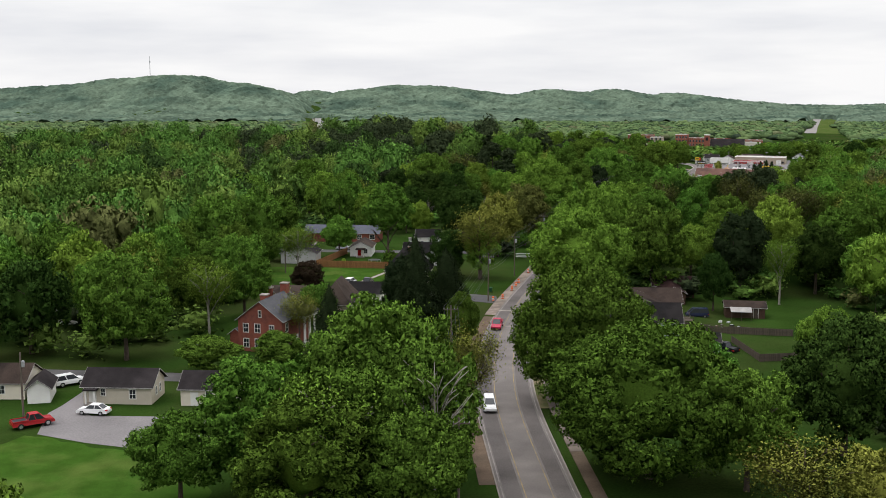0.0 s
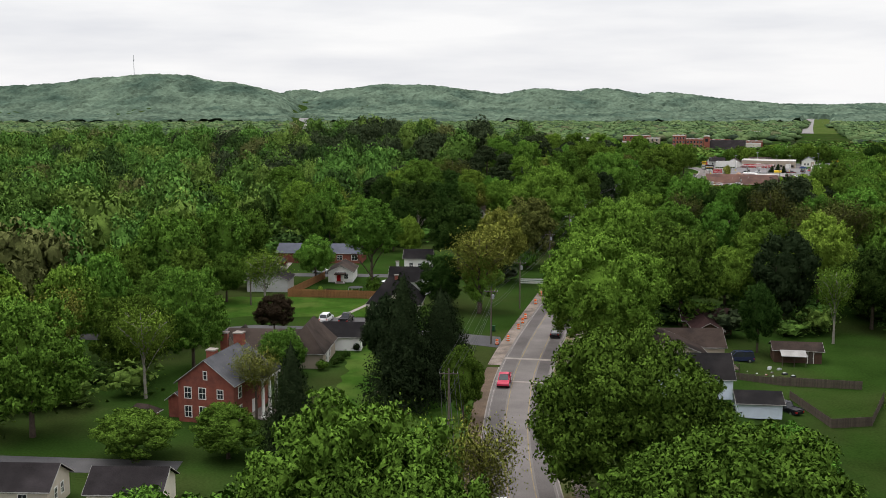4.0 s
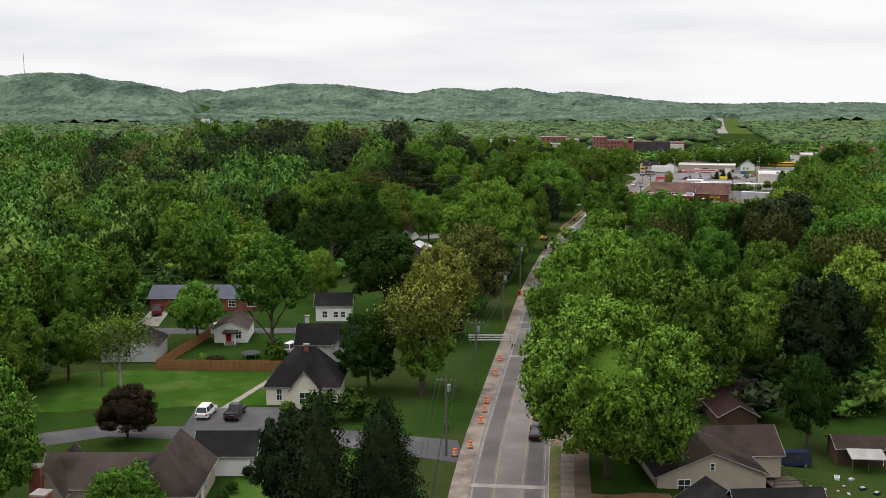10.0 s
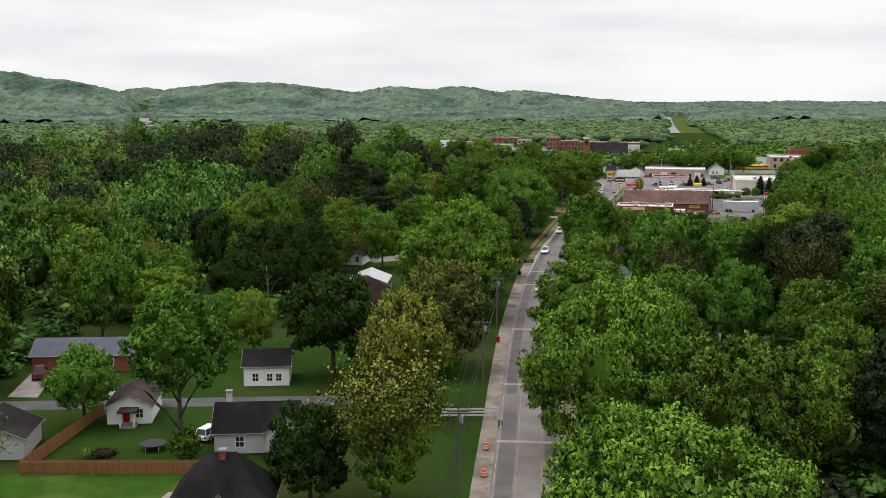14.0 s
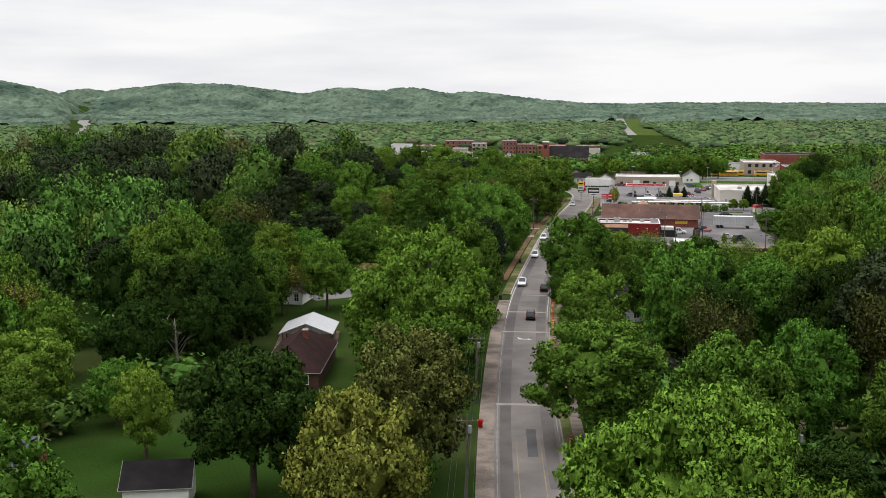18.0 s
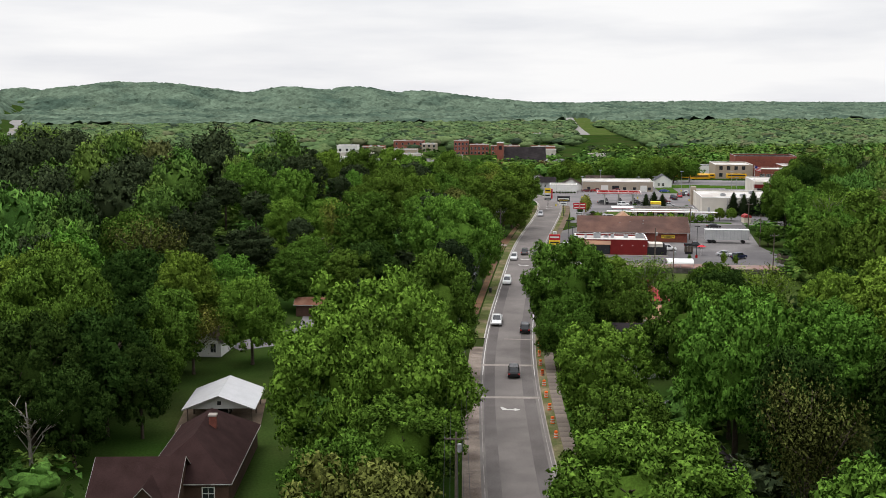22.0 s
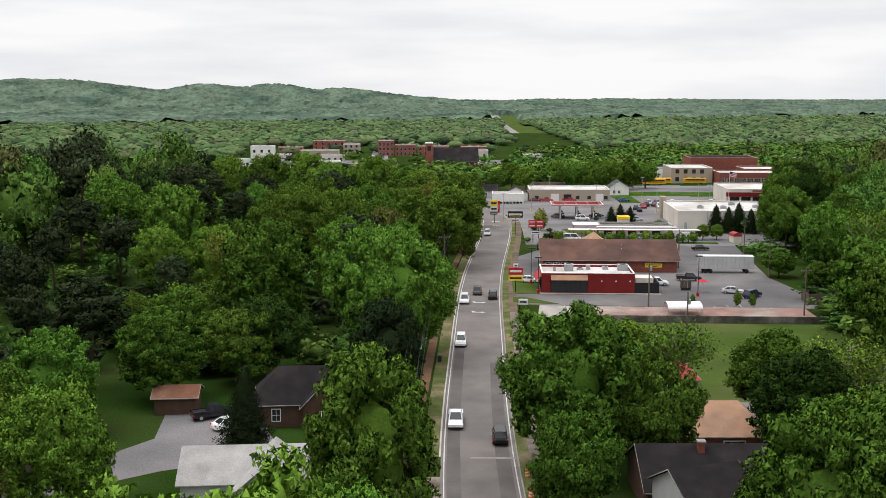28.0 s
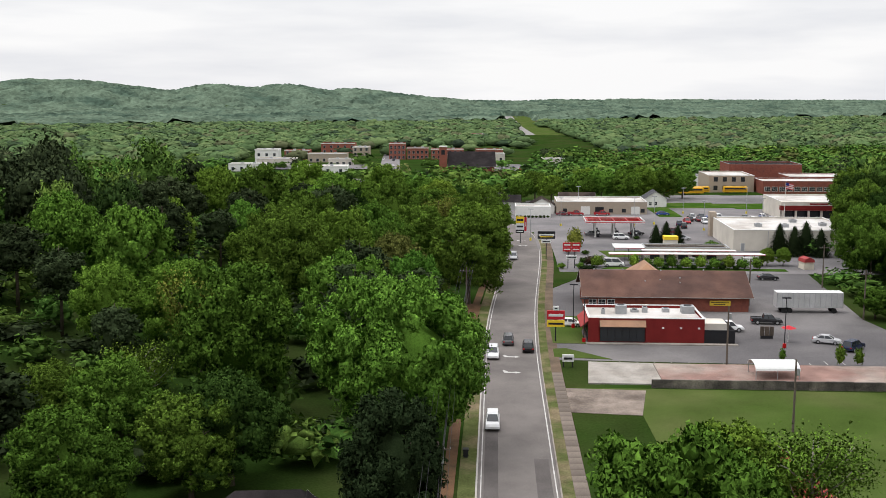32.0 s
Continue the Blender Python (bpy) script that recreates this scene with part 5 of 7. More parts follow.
for i in range(len(LINE) - 1):
    seg = (LINE[i + 1] - LINE[i]).length
    while run < seg:
        p = LINE[i].lerp(LINE[i + 1], run / seg)
        run += 2.0
        if 130 < p.y < 620 and k < 298:
            n = Vector((WAY[i].y, -WAY[i].x, 0))
            q = p + n * 6.8
            part("slab", slab_mesh, None, pavement).matrix_basis = pose(q.x, q.y, 0, 0, 0, math.degrees(math.atan2(-WAY[i].x, WAY[i].y)))
            k += 1
    run -= seg

# poles and cables along the road
tops = []
for y, off, arm, box in ((112, -9.5, True, False), (173, -8.8, True, False), (229, -8.3, True, True), (262, -8.0, True, True), (308, -7.6, True, True), (346, -7.3, True, True), (381, -7.6, True, True), (414, -8.2, True, False), (444, -8.0, True, True), (482, -8.5, True, False), (535, -8.5, True, False), (590, -9.0, True, False)):
    p, turn = beside(y, off)
    utility_pole(p.x, p.y, turn, 10.5, arm, box)
    n = Vector((math.cos(radians(turn)), math.sin(radians(turn)), 0))
    tops.append([p + n * s + Vector((0, 0, z)) for s, z in ((-1.15, 10.3), (-0.6, 10.3), (0.6, 10.3), (1.15, 10.3), (0.15, 7.6), (0.15, 6.9))])
for k in range(6):
    for p, q in zip(tops, tops[1:]):
        cable([tuple(p[k]), tuple(q[k])], 0.55 if k < 4 else 0.8, r=0.02 if k < 4 else 0.03)
for x, y, turn in ((-58.3, 143.7, 20), (-40, 268, 5), (64, 300, 30), (-85, 345, 0), (-60, 330, 0)):
    utility_pole(x, y, turn, 10.0, False, True)
for y, off in ((394, 5.3), (398, 5.3), (402, 5.3), (406, 5.3), (410, 5.2), (414, 5.2), (418, 5.3), (384, 5.4), (378, 5.4), (372, 5.4), (352, 5.6), (330, 5.6), (327, 5.6), (324, 5.6), (242, -5.2), (247, -5.2), (252, -5.3), (232, -5.6), (230, -7.2), (268, -5.4), (275, -5.6)):
    p, _ = beside(y, off)
    drum(p.x, p.y)

# barricade across the side street
bar = thing("barricade", pose(24.0, 291, 0.0, 0, 0, -6), "white board barricade across a side street", "barricade")
for z in (0.5, 0.95, 1.4):
    part("board", Build().block(-4.0, -0.03, z, 4.0, 0.03, z + 0.22, 0.01), STRIPE, bar)
for x in (-3.6, -1.2, 1.2, 3.6):
    part("post", Build().block(-0.05 + x, 0.03, 0, 0.05 + x, 0.12, 1.7, 0.01), POLEWOOD, bar)

# a mini excavator and bins where the footpath is dug up
dig = thing("mini_excavator", pose(*beside(423, -9.0)[0][:2], 0.1, 0, 0, 60), "small yellow and black excavator parked on bare soil", "excavator")
YELLOW = material("machine_yellow", (0.55, 0.33, 0.03), 0.5, vary=0.12)
for s in (-0.75, 0.75):
    part("track", Build().extrude([(-1.1, 0.1), (-0.95, 0.0), (0.95, 0.0), (1.1, 0.1), (1.1, 0.45), (0.95, 0.55), (-0.95, 0.55), (-1.1, 0.45)], s - 0.2, s + 0.2), RUBBER, dig)
part("body", Build().block(-1.2, -0.8, 0.6, 0.5, 0.8, 1.35, 0.1), YELLOW, dig)
part("cab", Build().block(-0.3, -0.75, 1.3, 0.8, 0.25, 2.5, 0.1), BLACKMETAL, dig)
part("boom", Build().tube([(0.5, 0.4, 1.1), (1.5, 0.4, 2.4), (2.4, 0.4, 2.3)], [0.16, 0.15, 0.12], 6), YELLOW, dig)
part("arm", Build().tube([(2.4, 0.4, 2.3), (2.9, 0.4, 1.0)], [0.12, 0.1], 6), YELLOW, dig)
part("bucket", Build().extrude([(2.6, 0.5), (3.1, 0.4), (3.2, 0.9), (2.85, 1.05)], 0.1, 0.7), BLACKMETAL, dig)
for y, off, tone in ((418, -6.4, "dark grey"), (402, -6.2, "black"), (405, -6.3, "black"), (336, -6.4, "red"), (239, -9.6, "green"), (466, -6.0, "black")):
    p, turn = beside(y, off)
    cart = thing("wheeled_bin", pose(p.x, p.y, 0.06, 0, 0, turn), f"{tone} wheeled refuse bin at the roadside", "bin", "wheeled bins")
    col = {"red": LAMP_RED, "green": material("bin_green", (0.02, 0.07, 0.03), 0.6, vary=0.1)}.get(tone, BLACKMETAL)
    part("body", Build().add([(-0.25, -0.3, 0.1), (0.25, -0.3, 0.1), (0.25, 0.3, 0.1), (-0.25, 0.3, 0.1), (-0.32, -0.38, 1.0), (0.32, -0.38, 1.0), (0.32, 0.38, 1.0), (-0.32, 0.38, 1.0)], [(3, 2, 1, 0), (4, 5, 6, 7), (0, 1, 5, 4), (1, 2, 6, 5), (2, 3, 7, 6), (3, 0, 4, 7)]), col, cart)
    part("lid", Build().block(-0.35, -0.42, 1.0, 0.35, 0.42, 1.1), col, cart)
    for s in (-0.3, 0.3):
        part("wheel", Build().tube([(s - 0.03, 0.33, 0.12), (s + 0.03, 0.33, 0.12)], [0.12, 0.12], 8), RUBBER, cart)

# vehicles on the road
for kind, colour, y, off, back, where in (("pickup", "crimson", 203, -2.8, 180, "driving on the road"), ("suv", "white", 150, -2.8, 180, "driving on the road"), ("sedan", "black", 238, 2.6, 0, "driving on the road"),
                                          ("suv", "black", 405, 0.8, 0, "driving on the road"), ("suv", "black", 432, 2.7, 0, "driving on the road"), ("suv", "white", 478, -2.9, 180, "driving on the road"), ("pickup", "white", 440, -2.8, 180, "driving on the road"),
                                          ("suv", "black", 516, 2.7, 0, "driving on the road"), ("suv", "grey", 524, -0.6, 0, "in the turn lane"), ("suv", "white", 514, -3.0, 180, "driving on the road"), ("suv", "silver", 606, -2.4, 180, "rounding the bend")):
    p, turn = beside(y, off)
    car(kind, colour, p.x, p.y, turn + 90 + back, where, 0.05)

# ---- beside the road, first quarter ----
level("parking_lot", [(-56.5, 148), (-54.5, 138.5), (-47, 135), (-40.8, 133), (-34, 135.5), (-30, 138), (-31, 146), (-50, 146.8), (-52.5, 150), (-52.8, 159.5), (-55.2, 160), (-55.8, 152)], LOT, 0.03, "worn grey asphalt parking lot and drive", "parking lot")
level("lane", [(-110, 172), (-32, 164), (-32, 169), (-110, 177)], ASPHALT_DARK, 0.03, "narrow dark asphalt lane", "lane")
level("lawn", [(-75, 95), (-22, 95), (-30, 132), (-41, 132), (-56, 138)], LAWN, 0.015, "bright mown lawn", "lawn")
house(-53, 152.8, -3, "low beige cottage with charcoal shingle roof", "beige", "charcoal", [(0, 0, 10.2, 6.2, 2.7, 1.9, "x")],
      [("S", 3.0, 0, 1.3, 0.6, 1.0), ("S", 7.4, 0, 0.9, 0.9, 1.3), ("E", 10.2, 2.2, 1.0, 0.7, 1.2), ("E", 10.2, 4.0, 1.0, 0.7, 1.2)], [("S", 1.4, 0, TRIM)], (), None, "house", [(0.6, -1.2, 2.2, 0, 2.3)])
house(-38.4, 151.8, -2, "low cream cottage with charcoal roof behind a tree", "cream", "charcoal", [(0, 0, 8.0, 6.2, 2.6, 1.8, "x")], [("S", 4.2, 0, 0.9, 0.9, 1.2)], [("S", 2.0, 0, TRIM)])
house(-61.2, 152.6, 12, "small white garden shed with dark roof", "white", "charcoal", [(0, 0, 3.2, 6.0, 2.3, 1.2, "y")], (), (), (), None, "shed")
house(-69.5, 155, 0, "small cream cottage by the lane", "cream", "brown", [(0, 0, 7, 7, 2.6, 2.0, "x")], [("S", 3.5, 0, 0.9, 1, 1.2)])
house(-76, 207, 10, "white shed with metal roof among trees", "white", "metal", [(0, 0, 7, 8, 2.8, 1.6, "y")], (), (), (), None, "shed")
car("sedan", "white", -49.8, 147.6, 172, "parked beside a cottage"), car("pickup", "red", -56.4, 142, 35, "parked on grass by a pole"), car("suv", "white", -58.6, 163, 40, "parked behind a shed")
solo("chimney_top", Build().block(-0.6, -0.6, 0, 0.6, 0.6, 6.2).block(-0.9, -0.8, 6.2, 0.9, 0.8, 6.5), TRIM, pose(-24, 96.5, 0), "white chimney top of a house below", "chimney")

# brick house with columns, and its neighbours on the left
house(-36.3, 185.6, -15, "two-storey red brick house with white columns and slate grey roof", "brick", "grey", [(0, 0, 8.4, 12.0, 5.8, 3.2, "y"), (-2.4, 1.5, 0, 5.0, 2.7, 0.9, "y")],
      [("S", 1.5, 0, 3.5, 0.95, 1.5, 1), ("S", 3.7, 0, 3.5, 0.95, 1.5, 1), ("S", 6.4, 0, 3.7, 0.8, 1.2, 1), ("S", 4.2, 0, 6.3, 0.45, 1.1, 0), ("S", 1.5, 0, 0.8, 0.95, 1.5, 1), ("S", 3.7, 0, 0.8, 0.95, 1.5, 1), ("E", 8.4, 2, 3.5, 0.95, 1.5), ("E", 8.4, 2, 0.8, 0.95, 1.5)],
      [("E", 8.4, 6.5, TRIM)], [(3.6, 3.5, 9.6, 1.2), (4.2, 11.2, 10.4, 1.3)])
portico = thing("portico", pose(-36.3, 185.6, 0, 0, 0, -15), "tall white columned portico of a brick house", "portico")
for y in (4.0, 6.3, 8.6):
    part("column", Build().tube([(11.0, y, 0.2), (11.0, y, 0.5), (11.0, y, 5.3), (11.0, y, 5.6)], [0.34, 0.26, 0.22, 0.32], 10), TRIM, portico)
part("entablature", Build().block(8.45, 3.4, 5.6, 11.5, 9.2, 6.2), TRIM, portico)
part("roof", Build().add([(8.3, 3.1, 6.2), (11.8, 3.1, 6.2), (11.8, 9.5, 6.2), (8.3, 9.5, 6.2), (8.3, 6.3, 7.7), (11.8, 6.3, 7.7)], [(0, 1, 5, 4), (2, 3, 4, 5), (1, 2, 5), (3, 0, 4), (3, 2, 1, 0)]), SHINGLE["grey"], portico)
part("floor", Build().block(8.45, 3.4, -0.3, 11.6, 9.2, 0.2), CONCRETE, portico)
house(-42.5, 181.5, -15, "small brick outbuilding with a brown roof", "brick", "brown", [(0, 0, 3.2, 3.2, 2.3, 1.0, "x", 1.2)], (), (), (), None, "outbuilding")
house(-36.0, 217.0, -5, "long low house with a steep taupe and brown shingle roof", "tan", "taupe", [(0, 1.0, 13.0, 8.0, 2.6, 2.6, "x"), (10.6, -1.5, 17.2, 10.0, 2.9, 4.0, "y", 2.6), (0.0, -1.0, 3.0, 8.4, 2.6, 2.4, "y")],
      [("E", 17.2, 1.5, 0.8, 1.0, 1.5), ("E", 17.2, 4.5, 0.8, 1.0, 1.5)], [("E", 17.2, 3.0, TRIM)], [(0.6, -1.4, 5.8, 1.2)])
house(-20.5, 227.0, -5, "small white garage wing with a dark shingle roof", "white", "black", [(0, 0, 7.0, 6.0, 2.6, 1.9, "x")], [("E", 7.0, 3.0, 0.9, 1.1, 1.4)], [("S", 5.6, 0, TRIM)])
level("side_street", [(12, 228), (12, 237), (-3, 243), (-9, 244), (-9, 254), (-24, 255.5), (-24.5, 246.5), (-36, 248), (-52, 242), (-70, 240), (-70, 235), (-50, 236.5), (-34, 243), (-20, 240), (-4, 236.5)], ASPHALT_DARK, 0.03, "dark asphalt side street widening to a parking place", "side street")
level("lawn", [(-50, 255), (-24.5, 256), (-9, 254.5), (-9, 275), (-33, 278), (-52, 276)], LAWN, 0.02, "bright mown lawn", "lawn")
level("lawn", [(-14, 172), (4.5, 172), (6, 226), (-6, 236), (-16, 232)], LAWN, 0.018, "mown front lawn", "lawn")
level("footway", [(-20.6, 254.5), (-19.4, 254.5), (-14.2, 268.5), (-15.0, 269)], CONCRETE, 0.05, "narrow concrete garden path", "path")
level("bare_patch", [(-12, 189), (-4, 188.5), (-4, 190.5), (-12, 191)], CLAY, 0.035, "patch of bare red clay", "bare soil")
level("bare_patch", [(-10, 199), (-3, 199), (-3, 201), (-9, 201.5)], DIRT, 0.035, "patch of bare soil", "bare soil")
car("suv", "white", -22.1, 251.2, 80, "parked beside a lawn"), car("pickup", "black", -18.0, 250.4, 80, "parked beside a lawn"), car("suv", "grey", -11.0, 238.5, 60, "parked beneath a tree")
for x, y, w, h, tone in ((-17.2, 215.5, 1.6, 1.5, "dark"), (-16.4, 218.2, 1.5, 1.4, "dark"), (-15.6, 221, 1.5, 1.4, "dark"), (-14.2, 225.6, 1.4, 1.6, "conifer"), (-13.2, 228.6, 1.4, 1.6, "conifer"), (-19.0, 213, 2.2, 1.8, "mid"), (-24, 212, 3.5, 3.5, "fresh")):
    bush(x, y, w, h, tone)

# cream cottage with a black roof, fence, and the houses behind
house(-14.1, 254.6, -6, "cream cottage with a steep black shingle roof and front gable", "cream", "black", [(0, 1.0, 10.6, 10.0, 3.0, 4.6, "x", 4.2), (3.9, -0.8, 7.9, 4.0, 3.0, 2.5, "y")],
      [("S", 1.9, 1.0, 0.8, 0.7, 1.6), ("S", 5.9, -0.8, 0.8, 1.5, 1.6), ("S", 9.3, 1.0, 0.8, 0.7, 1.6), ("W", 0, 5, 0.8, 0.8, 1.5)], (), [(5.4, 5.2, 8.0, 0.7)])
board_fence([(-10.4, 274.2), (-33.2, 277.4), (-27.2, 301.0)], 1.8, FENCEWOOD, "tall brown wooden board fence round a back garden")
house(-26.0, 296.0, -3, "small white cottage with a grey gable roof", "white", "taupe", [(0, 0, 6.0, 9.0, 2.6, 1.5, "y")], [("S", 4.4, 0, 0.9, 0.9, 1.2)], [("S", 2.6, 0, LAMP_RED)], (), None, "house", [(2.0, -2.2, 4.2, 0, 2.2)])
house(-43.5, 283.5, -3, "grey house with a grey gable roof beside a fence", "grey", "charcoal", [(0, 0, 9.5, 8.0, 2.7, 2.2, "y")], [("S", 4.5, 0, 0.9, 1, 1.2)])
house(-42.6, 326.5, -5, "long low brick ranch house with a blue-grey roof", "brick", "blue", [(0, 0, 23.0, 8.5, 2.7, 1.9, "x")],
      [("S", 7.0, 0, 0.9, 1.3, 1.2), ("S", 12.5, 0, 0.9, 1.3, 1.2), ("S", 17.0, 0, 0.9, 1.3, 1.2), ("S", 21.0, 0, 0.9, 1.5, 1.3)], [("S", 10, 0, TRIM)])
level("driveway", [(-43, 312), (-38.5, 311), (-38.5, 326), (-42.5, 326.4)], CONCRETE, 0.035, "pale concrete driveway", "driveway")
level("lane", [(-60, 306), (-4, 302), (12, 300), (12, 305), (-4, 306.5), (-60, 311)], ASPHALT_DARK, 0.028, "narrow residential lane", "lane")
car("pickup", "maroon", -40.6, 323, 95, "parked in a carport"), car("suv", "white", -11.5, 288, 60, "parked beside a house"), car("sedan", "silver", -29, 309, 0, "parked by the lane")
house(-10.6, 281.5, -4, "pale grey house with dark roof and white front gable", "grey", "black", [(0, 0, 10.5, 8.5, 2.8, 2.6, "x"), (6.6, -1.2, 11.6, 6.0, 3.0, 2.0, "y")], [("S", 9.1, -1.2, 0.9, 1.7, 1.5, 2), ("S", 3.2, 0, 0.9, 1.0, 1.3)], (), [(1.2, 6.8, 6.2, 0.7, TRIM)])
house(-8.0, 312.8, -4, "white house with a black roof", "white", "black", [(0, 0, 7.0, 7.0, 3.2, 1.8, "x")], [("S", 4.0, 0, 0.8, 0.8, 1.1), ("S", 5.4, 0, 0.8, 0.8, 1.1), ("S", 1.8, 0, 0.8, 0.9, 1.2)])
tramp = thing("trampoline", pose(-18.5, 284.5, 0), "round trampoline in a fenced garden", "trampoline")
part("mat", Build().cyl(0, 0, 0.82, 0.86, 1.7, n=18), BLACKMETAL, tramp, "black jumping mat")
for k in range(6):
    part("leg", Build().tube([(1.65 * math.cos(k * 1.047), 1.65 * math.sin(k * 1.047), 0), (1.65 * math.cos(k * 1.047), 1.65 * math.sin(k * 1.047), 0.82)], [0.04, 0.04], 6), GREYMETAL, tramp)
for x, y, w, h, tone in ((-24.5, 283, 3.4, 0.7, "plum"), (-26.5, 282, 1.2, 1.6, "light"), (-14, 279, 4.0, 4.2, "mid"), (-6, 247, 5.5, 4.2, "dark"), (-1.5, 247.5, 5.0, 4.0, "dark"), (-10.5, 250, 2.6, 2.2, "mid"), (24, 313, 5, 6.5, "fresh")):
    bush(x, y, w, h, tone)
house(-95, 340, -25, "red brick ranch house with a grey roof on a lawn", "brick", "grey", [(0, 0, 15, 8, 2.8, 2.0, "x"), (10, -3, 15, 8, 2.8, 1.9, "y")], [("S", 4, 0, 0.9, 1.3, 1.2), ("S", 12.5, -3, 0.9, 1.3, 1.2)])
house(-118, 356, -20, "low brick house with a brown roof far among trees", "brick", "brown", [(0, 0, 14, 8, 2.8, 2.0, "x")], [("S", 4, 0, 0.9, 1.3, 1.2)])

# the right-hand gardens
house(33.6, 219.5, -2, "tan house with a sweeping brown shingle roof", "tan", "brown", [(0, 0, 13.0, 9.0, 2.7, 2.6, "y"), (0, 7.0, 17.5, 15.0, 2.6, 2.4, "x")], [("S", 3.2, 0, 0.9, 1.4, 1.3), ("S", 6.5, 0, 3.3, 0.45, 0.8, 0)], (), (), -1.9)
house(30.6, 199.6, -2, "pale blue house with a black shingle roof and white windows", "pale_blue", "black", [(0, 0, 8.6, 8.0, 3.0, 3.0, "y"), (6.0, 1.0, 15.0, 8.0, 3.0, 3.0, "x")],
      [("S", 4.3, 0, 3.6, 1.3, 1.1, 2), ("S", 2.0, 0, 0.9, 1.5, 1.4, 2), ("S", 5.8, 0, 0.9, 1.5, 1.4, 2), ("S", 10.0, 1.0, 0.9, 0.9, 1.3), ("S", 12.8, 1.0, 1.2, 0.9, 0.8)], (), (), -1.0, "house", [(-3.2, 1.2, 0, 4.4, 2.6)])
house(45.5, 196.5, -8, "low dark-roofed annexe with white fascia", "pale_blue", "black", [(0, 0, 6.5, 7.0, 1.9, 1.0, "x")], (), (), (), -2.8, "annexe")
house(51.5, 258.0, -4, "dark brown shed with a maroon roof", "brown", "maroon", [(0, 0, 10.0, 7.0, 2.6, 1.8, "x"), (1.0, -9.0, 6.5, 0, 2.4, 1.5, "y")], [("S", 8.0, 0, 1.2, 0.8, 0.6)], (), (), None, "shed")
house(63.4, 235.5, -10, "brown garden shed with an open lean-to", "brown", "brown", [(0, 0, 8.6, 5.0, 2.4, 1.0, "x")], (), [("S", 6.6, 0, OLDWOOD)], (), None, "shed")
lean = thing("lean_to", pose(64.0, 234.8, gz(66, 233), 0, 0, -10), "grey tin lean-to roof on posts beside a shed", "lean-to")
part("roof", Build().add([(0.2, -2.6, 1.9), (4.8, -2.6, 1.9), (4.8, 0, 2.5), (0.2, 0, 2.5), (0.2, -2.6, 2.0), (4.8, -2.6, 2.0), (4.8, 0, 2.6), (0.2, 0, 2.6)], [(3, 2, 1, 0), (4, 5, 6, 7), (0, 1, 5, 4), (1, 2, 6, 5), (2, 3, 7, 6), (3, 0, 4, 7)]), SHINGLE["palegrey"], lean)
for x in (0.4, 2.5, 4.6):
    part("post", Build().block(x - 0.06, -2.5, -0.2, x + 0.06, -2.38, 1.92, 0.01), OLDWOOD, lean)
car("pickup", "black", 25.3, 195.2, 95, "parked in front of a pale blue house"), car("sedan", "white", 28.2, 193.6, 60, "parked in front of a pale blue house")
car("van", "navy", 57.0, 235.5, 178, "parked in a back garden", name="van"), car("pickup", "black", 55.0, 203, 120, "parked on a drive")
board_fence([(50.5, 221.0), (72.5, 216.5)], 1.5, OLDWOOD, "weathered dark wooden garden fence", 0.2)
board_fence([(58.2, 211.0), (59.4, 195.5), (66.0, 196.5), (73.5, 210.0)], 1.5, OLDWOOD, "weathered dark wooden fence round a lawn", 0.2)
deck = thing("deck", pose(49.5, 223.5, gz(50, 223.5)), "small raised wooden deck with a railing", "deck")
part("floor", Build().block(0, 0, 0.9, 4.0, 4.0, 1.05), OLDWOOD, deck)
for x, y in ((0.1, 0.1), (3.9, 0.1), (3.9, 3.9), (0.1, 3.9)):
    part("post", Build().block(x - 0.07, y - 0.07, -0.5, x + 0.07, y + 0.07, 2.0, 0.01), OLDWOOD, deck)
for y in (0.1, 3.9):
    part("railing", Build().box(0.1, y - 0.03, 1.85, 3.9, y + 0.03, 1.95).box(0.1, y - 0.02, 1.4, 3.9, y + 0.02, 1.48), OLDWOOD, deck)
for x, y, s, mat in ((61.0, 230.5, 0.55, STRIPE), (62.6, 229.8, 0.4, GREYMETAL), (57.5, 226.5, 0.35, GREYMETAL), (59.0, 226.0, 0.3, LAMP_RED), (60.5, 227.5, 0.3, OLDWOOD), (62.5, 226.5, 0.45, BLACKMETAL), (63.5, 224.8, 0.45, BLACKMETAL), (56.0, 227.5, 0.4, GREYMETAL), (60.0, 225.2, 0.25, STRIPE), (54.8, 222.6, 0.35, OLDWOOD), (55.6, 224.0, 0.3, BLACKMETAL)):
    crate = thing("yard_item", pose(x, y, gz(x, y), 0, 0, RNG.uniform(0, 90)), "small jumbled household item lying in a back garden", "clutter", "clutter in the garden")
    part("box", Build().block(-s, -s * 0.6, 0, s, s * 0.6, s * 0.7, 0.06), mat, crate)
    part("lid", Build().block(-s * 0.8, -s * 0.5, s * 0.7, s * 0.5, s * 0.5, s * 0.85, 0.03), GREYMETAL, crate)
sign = thing("sign_board", pose(22.0, 203.0, 0, 0, 0, -6), "blue roadside sign board with white lines on two posts", "sign")
part("board", Build().block(-1.2, -0.05, 0.9, 1.2, 0.05, 2.5, 0.03), material("sign_blue", (0.012, 0.03, 0.15), 0.4, vary=0.08), sign)
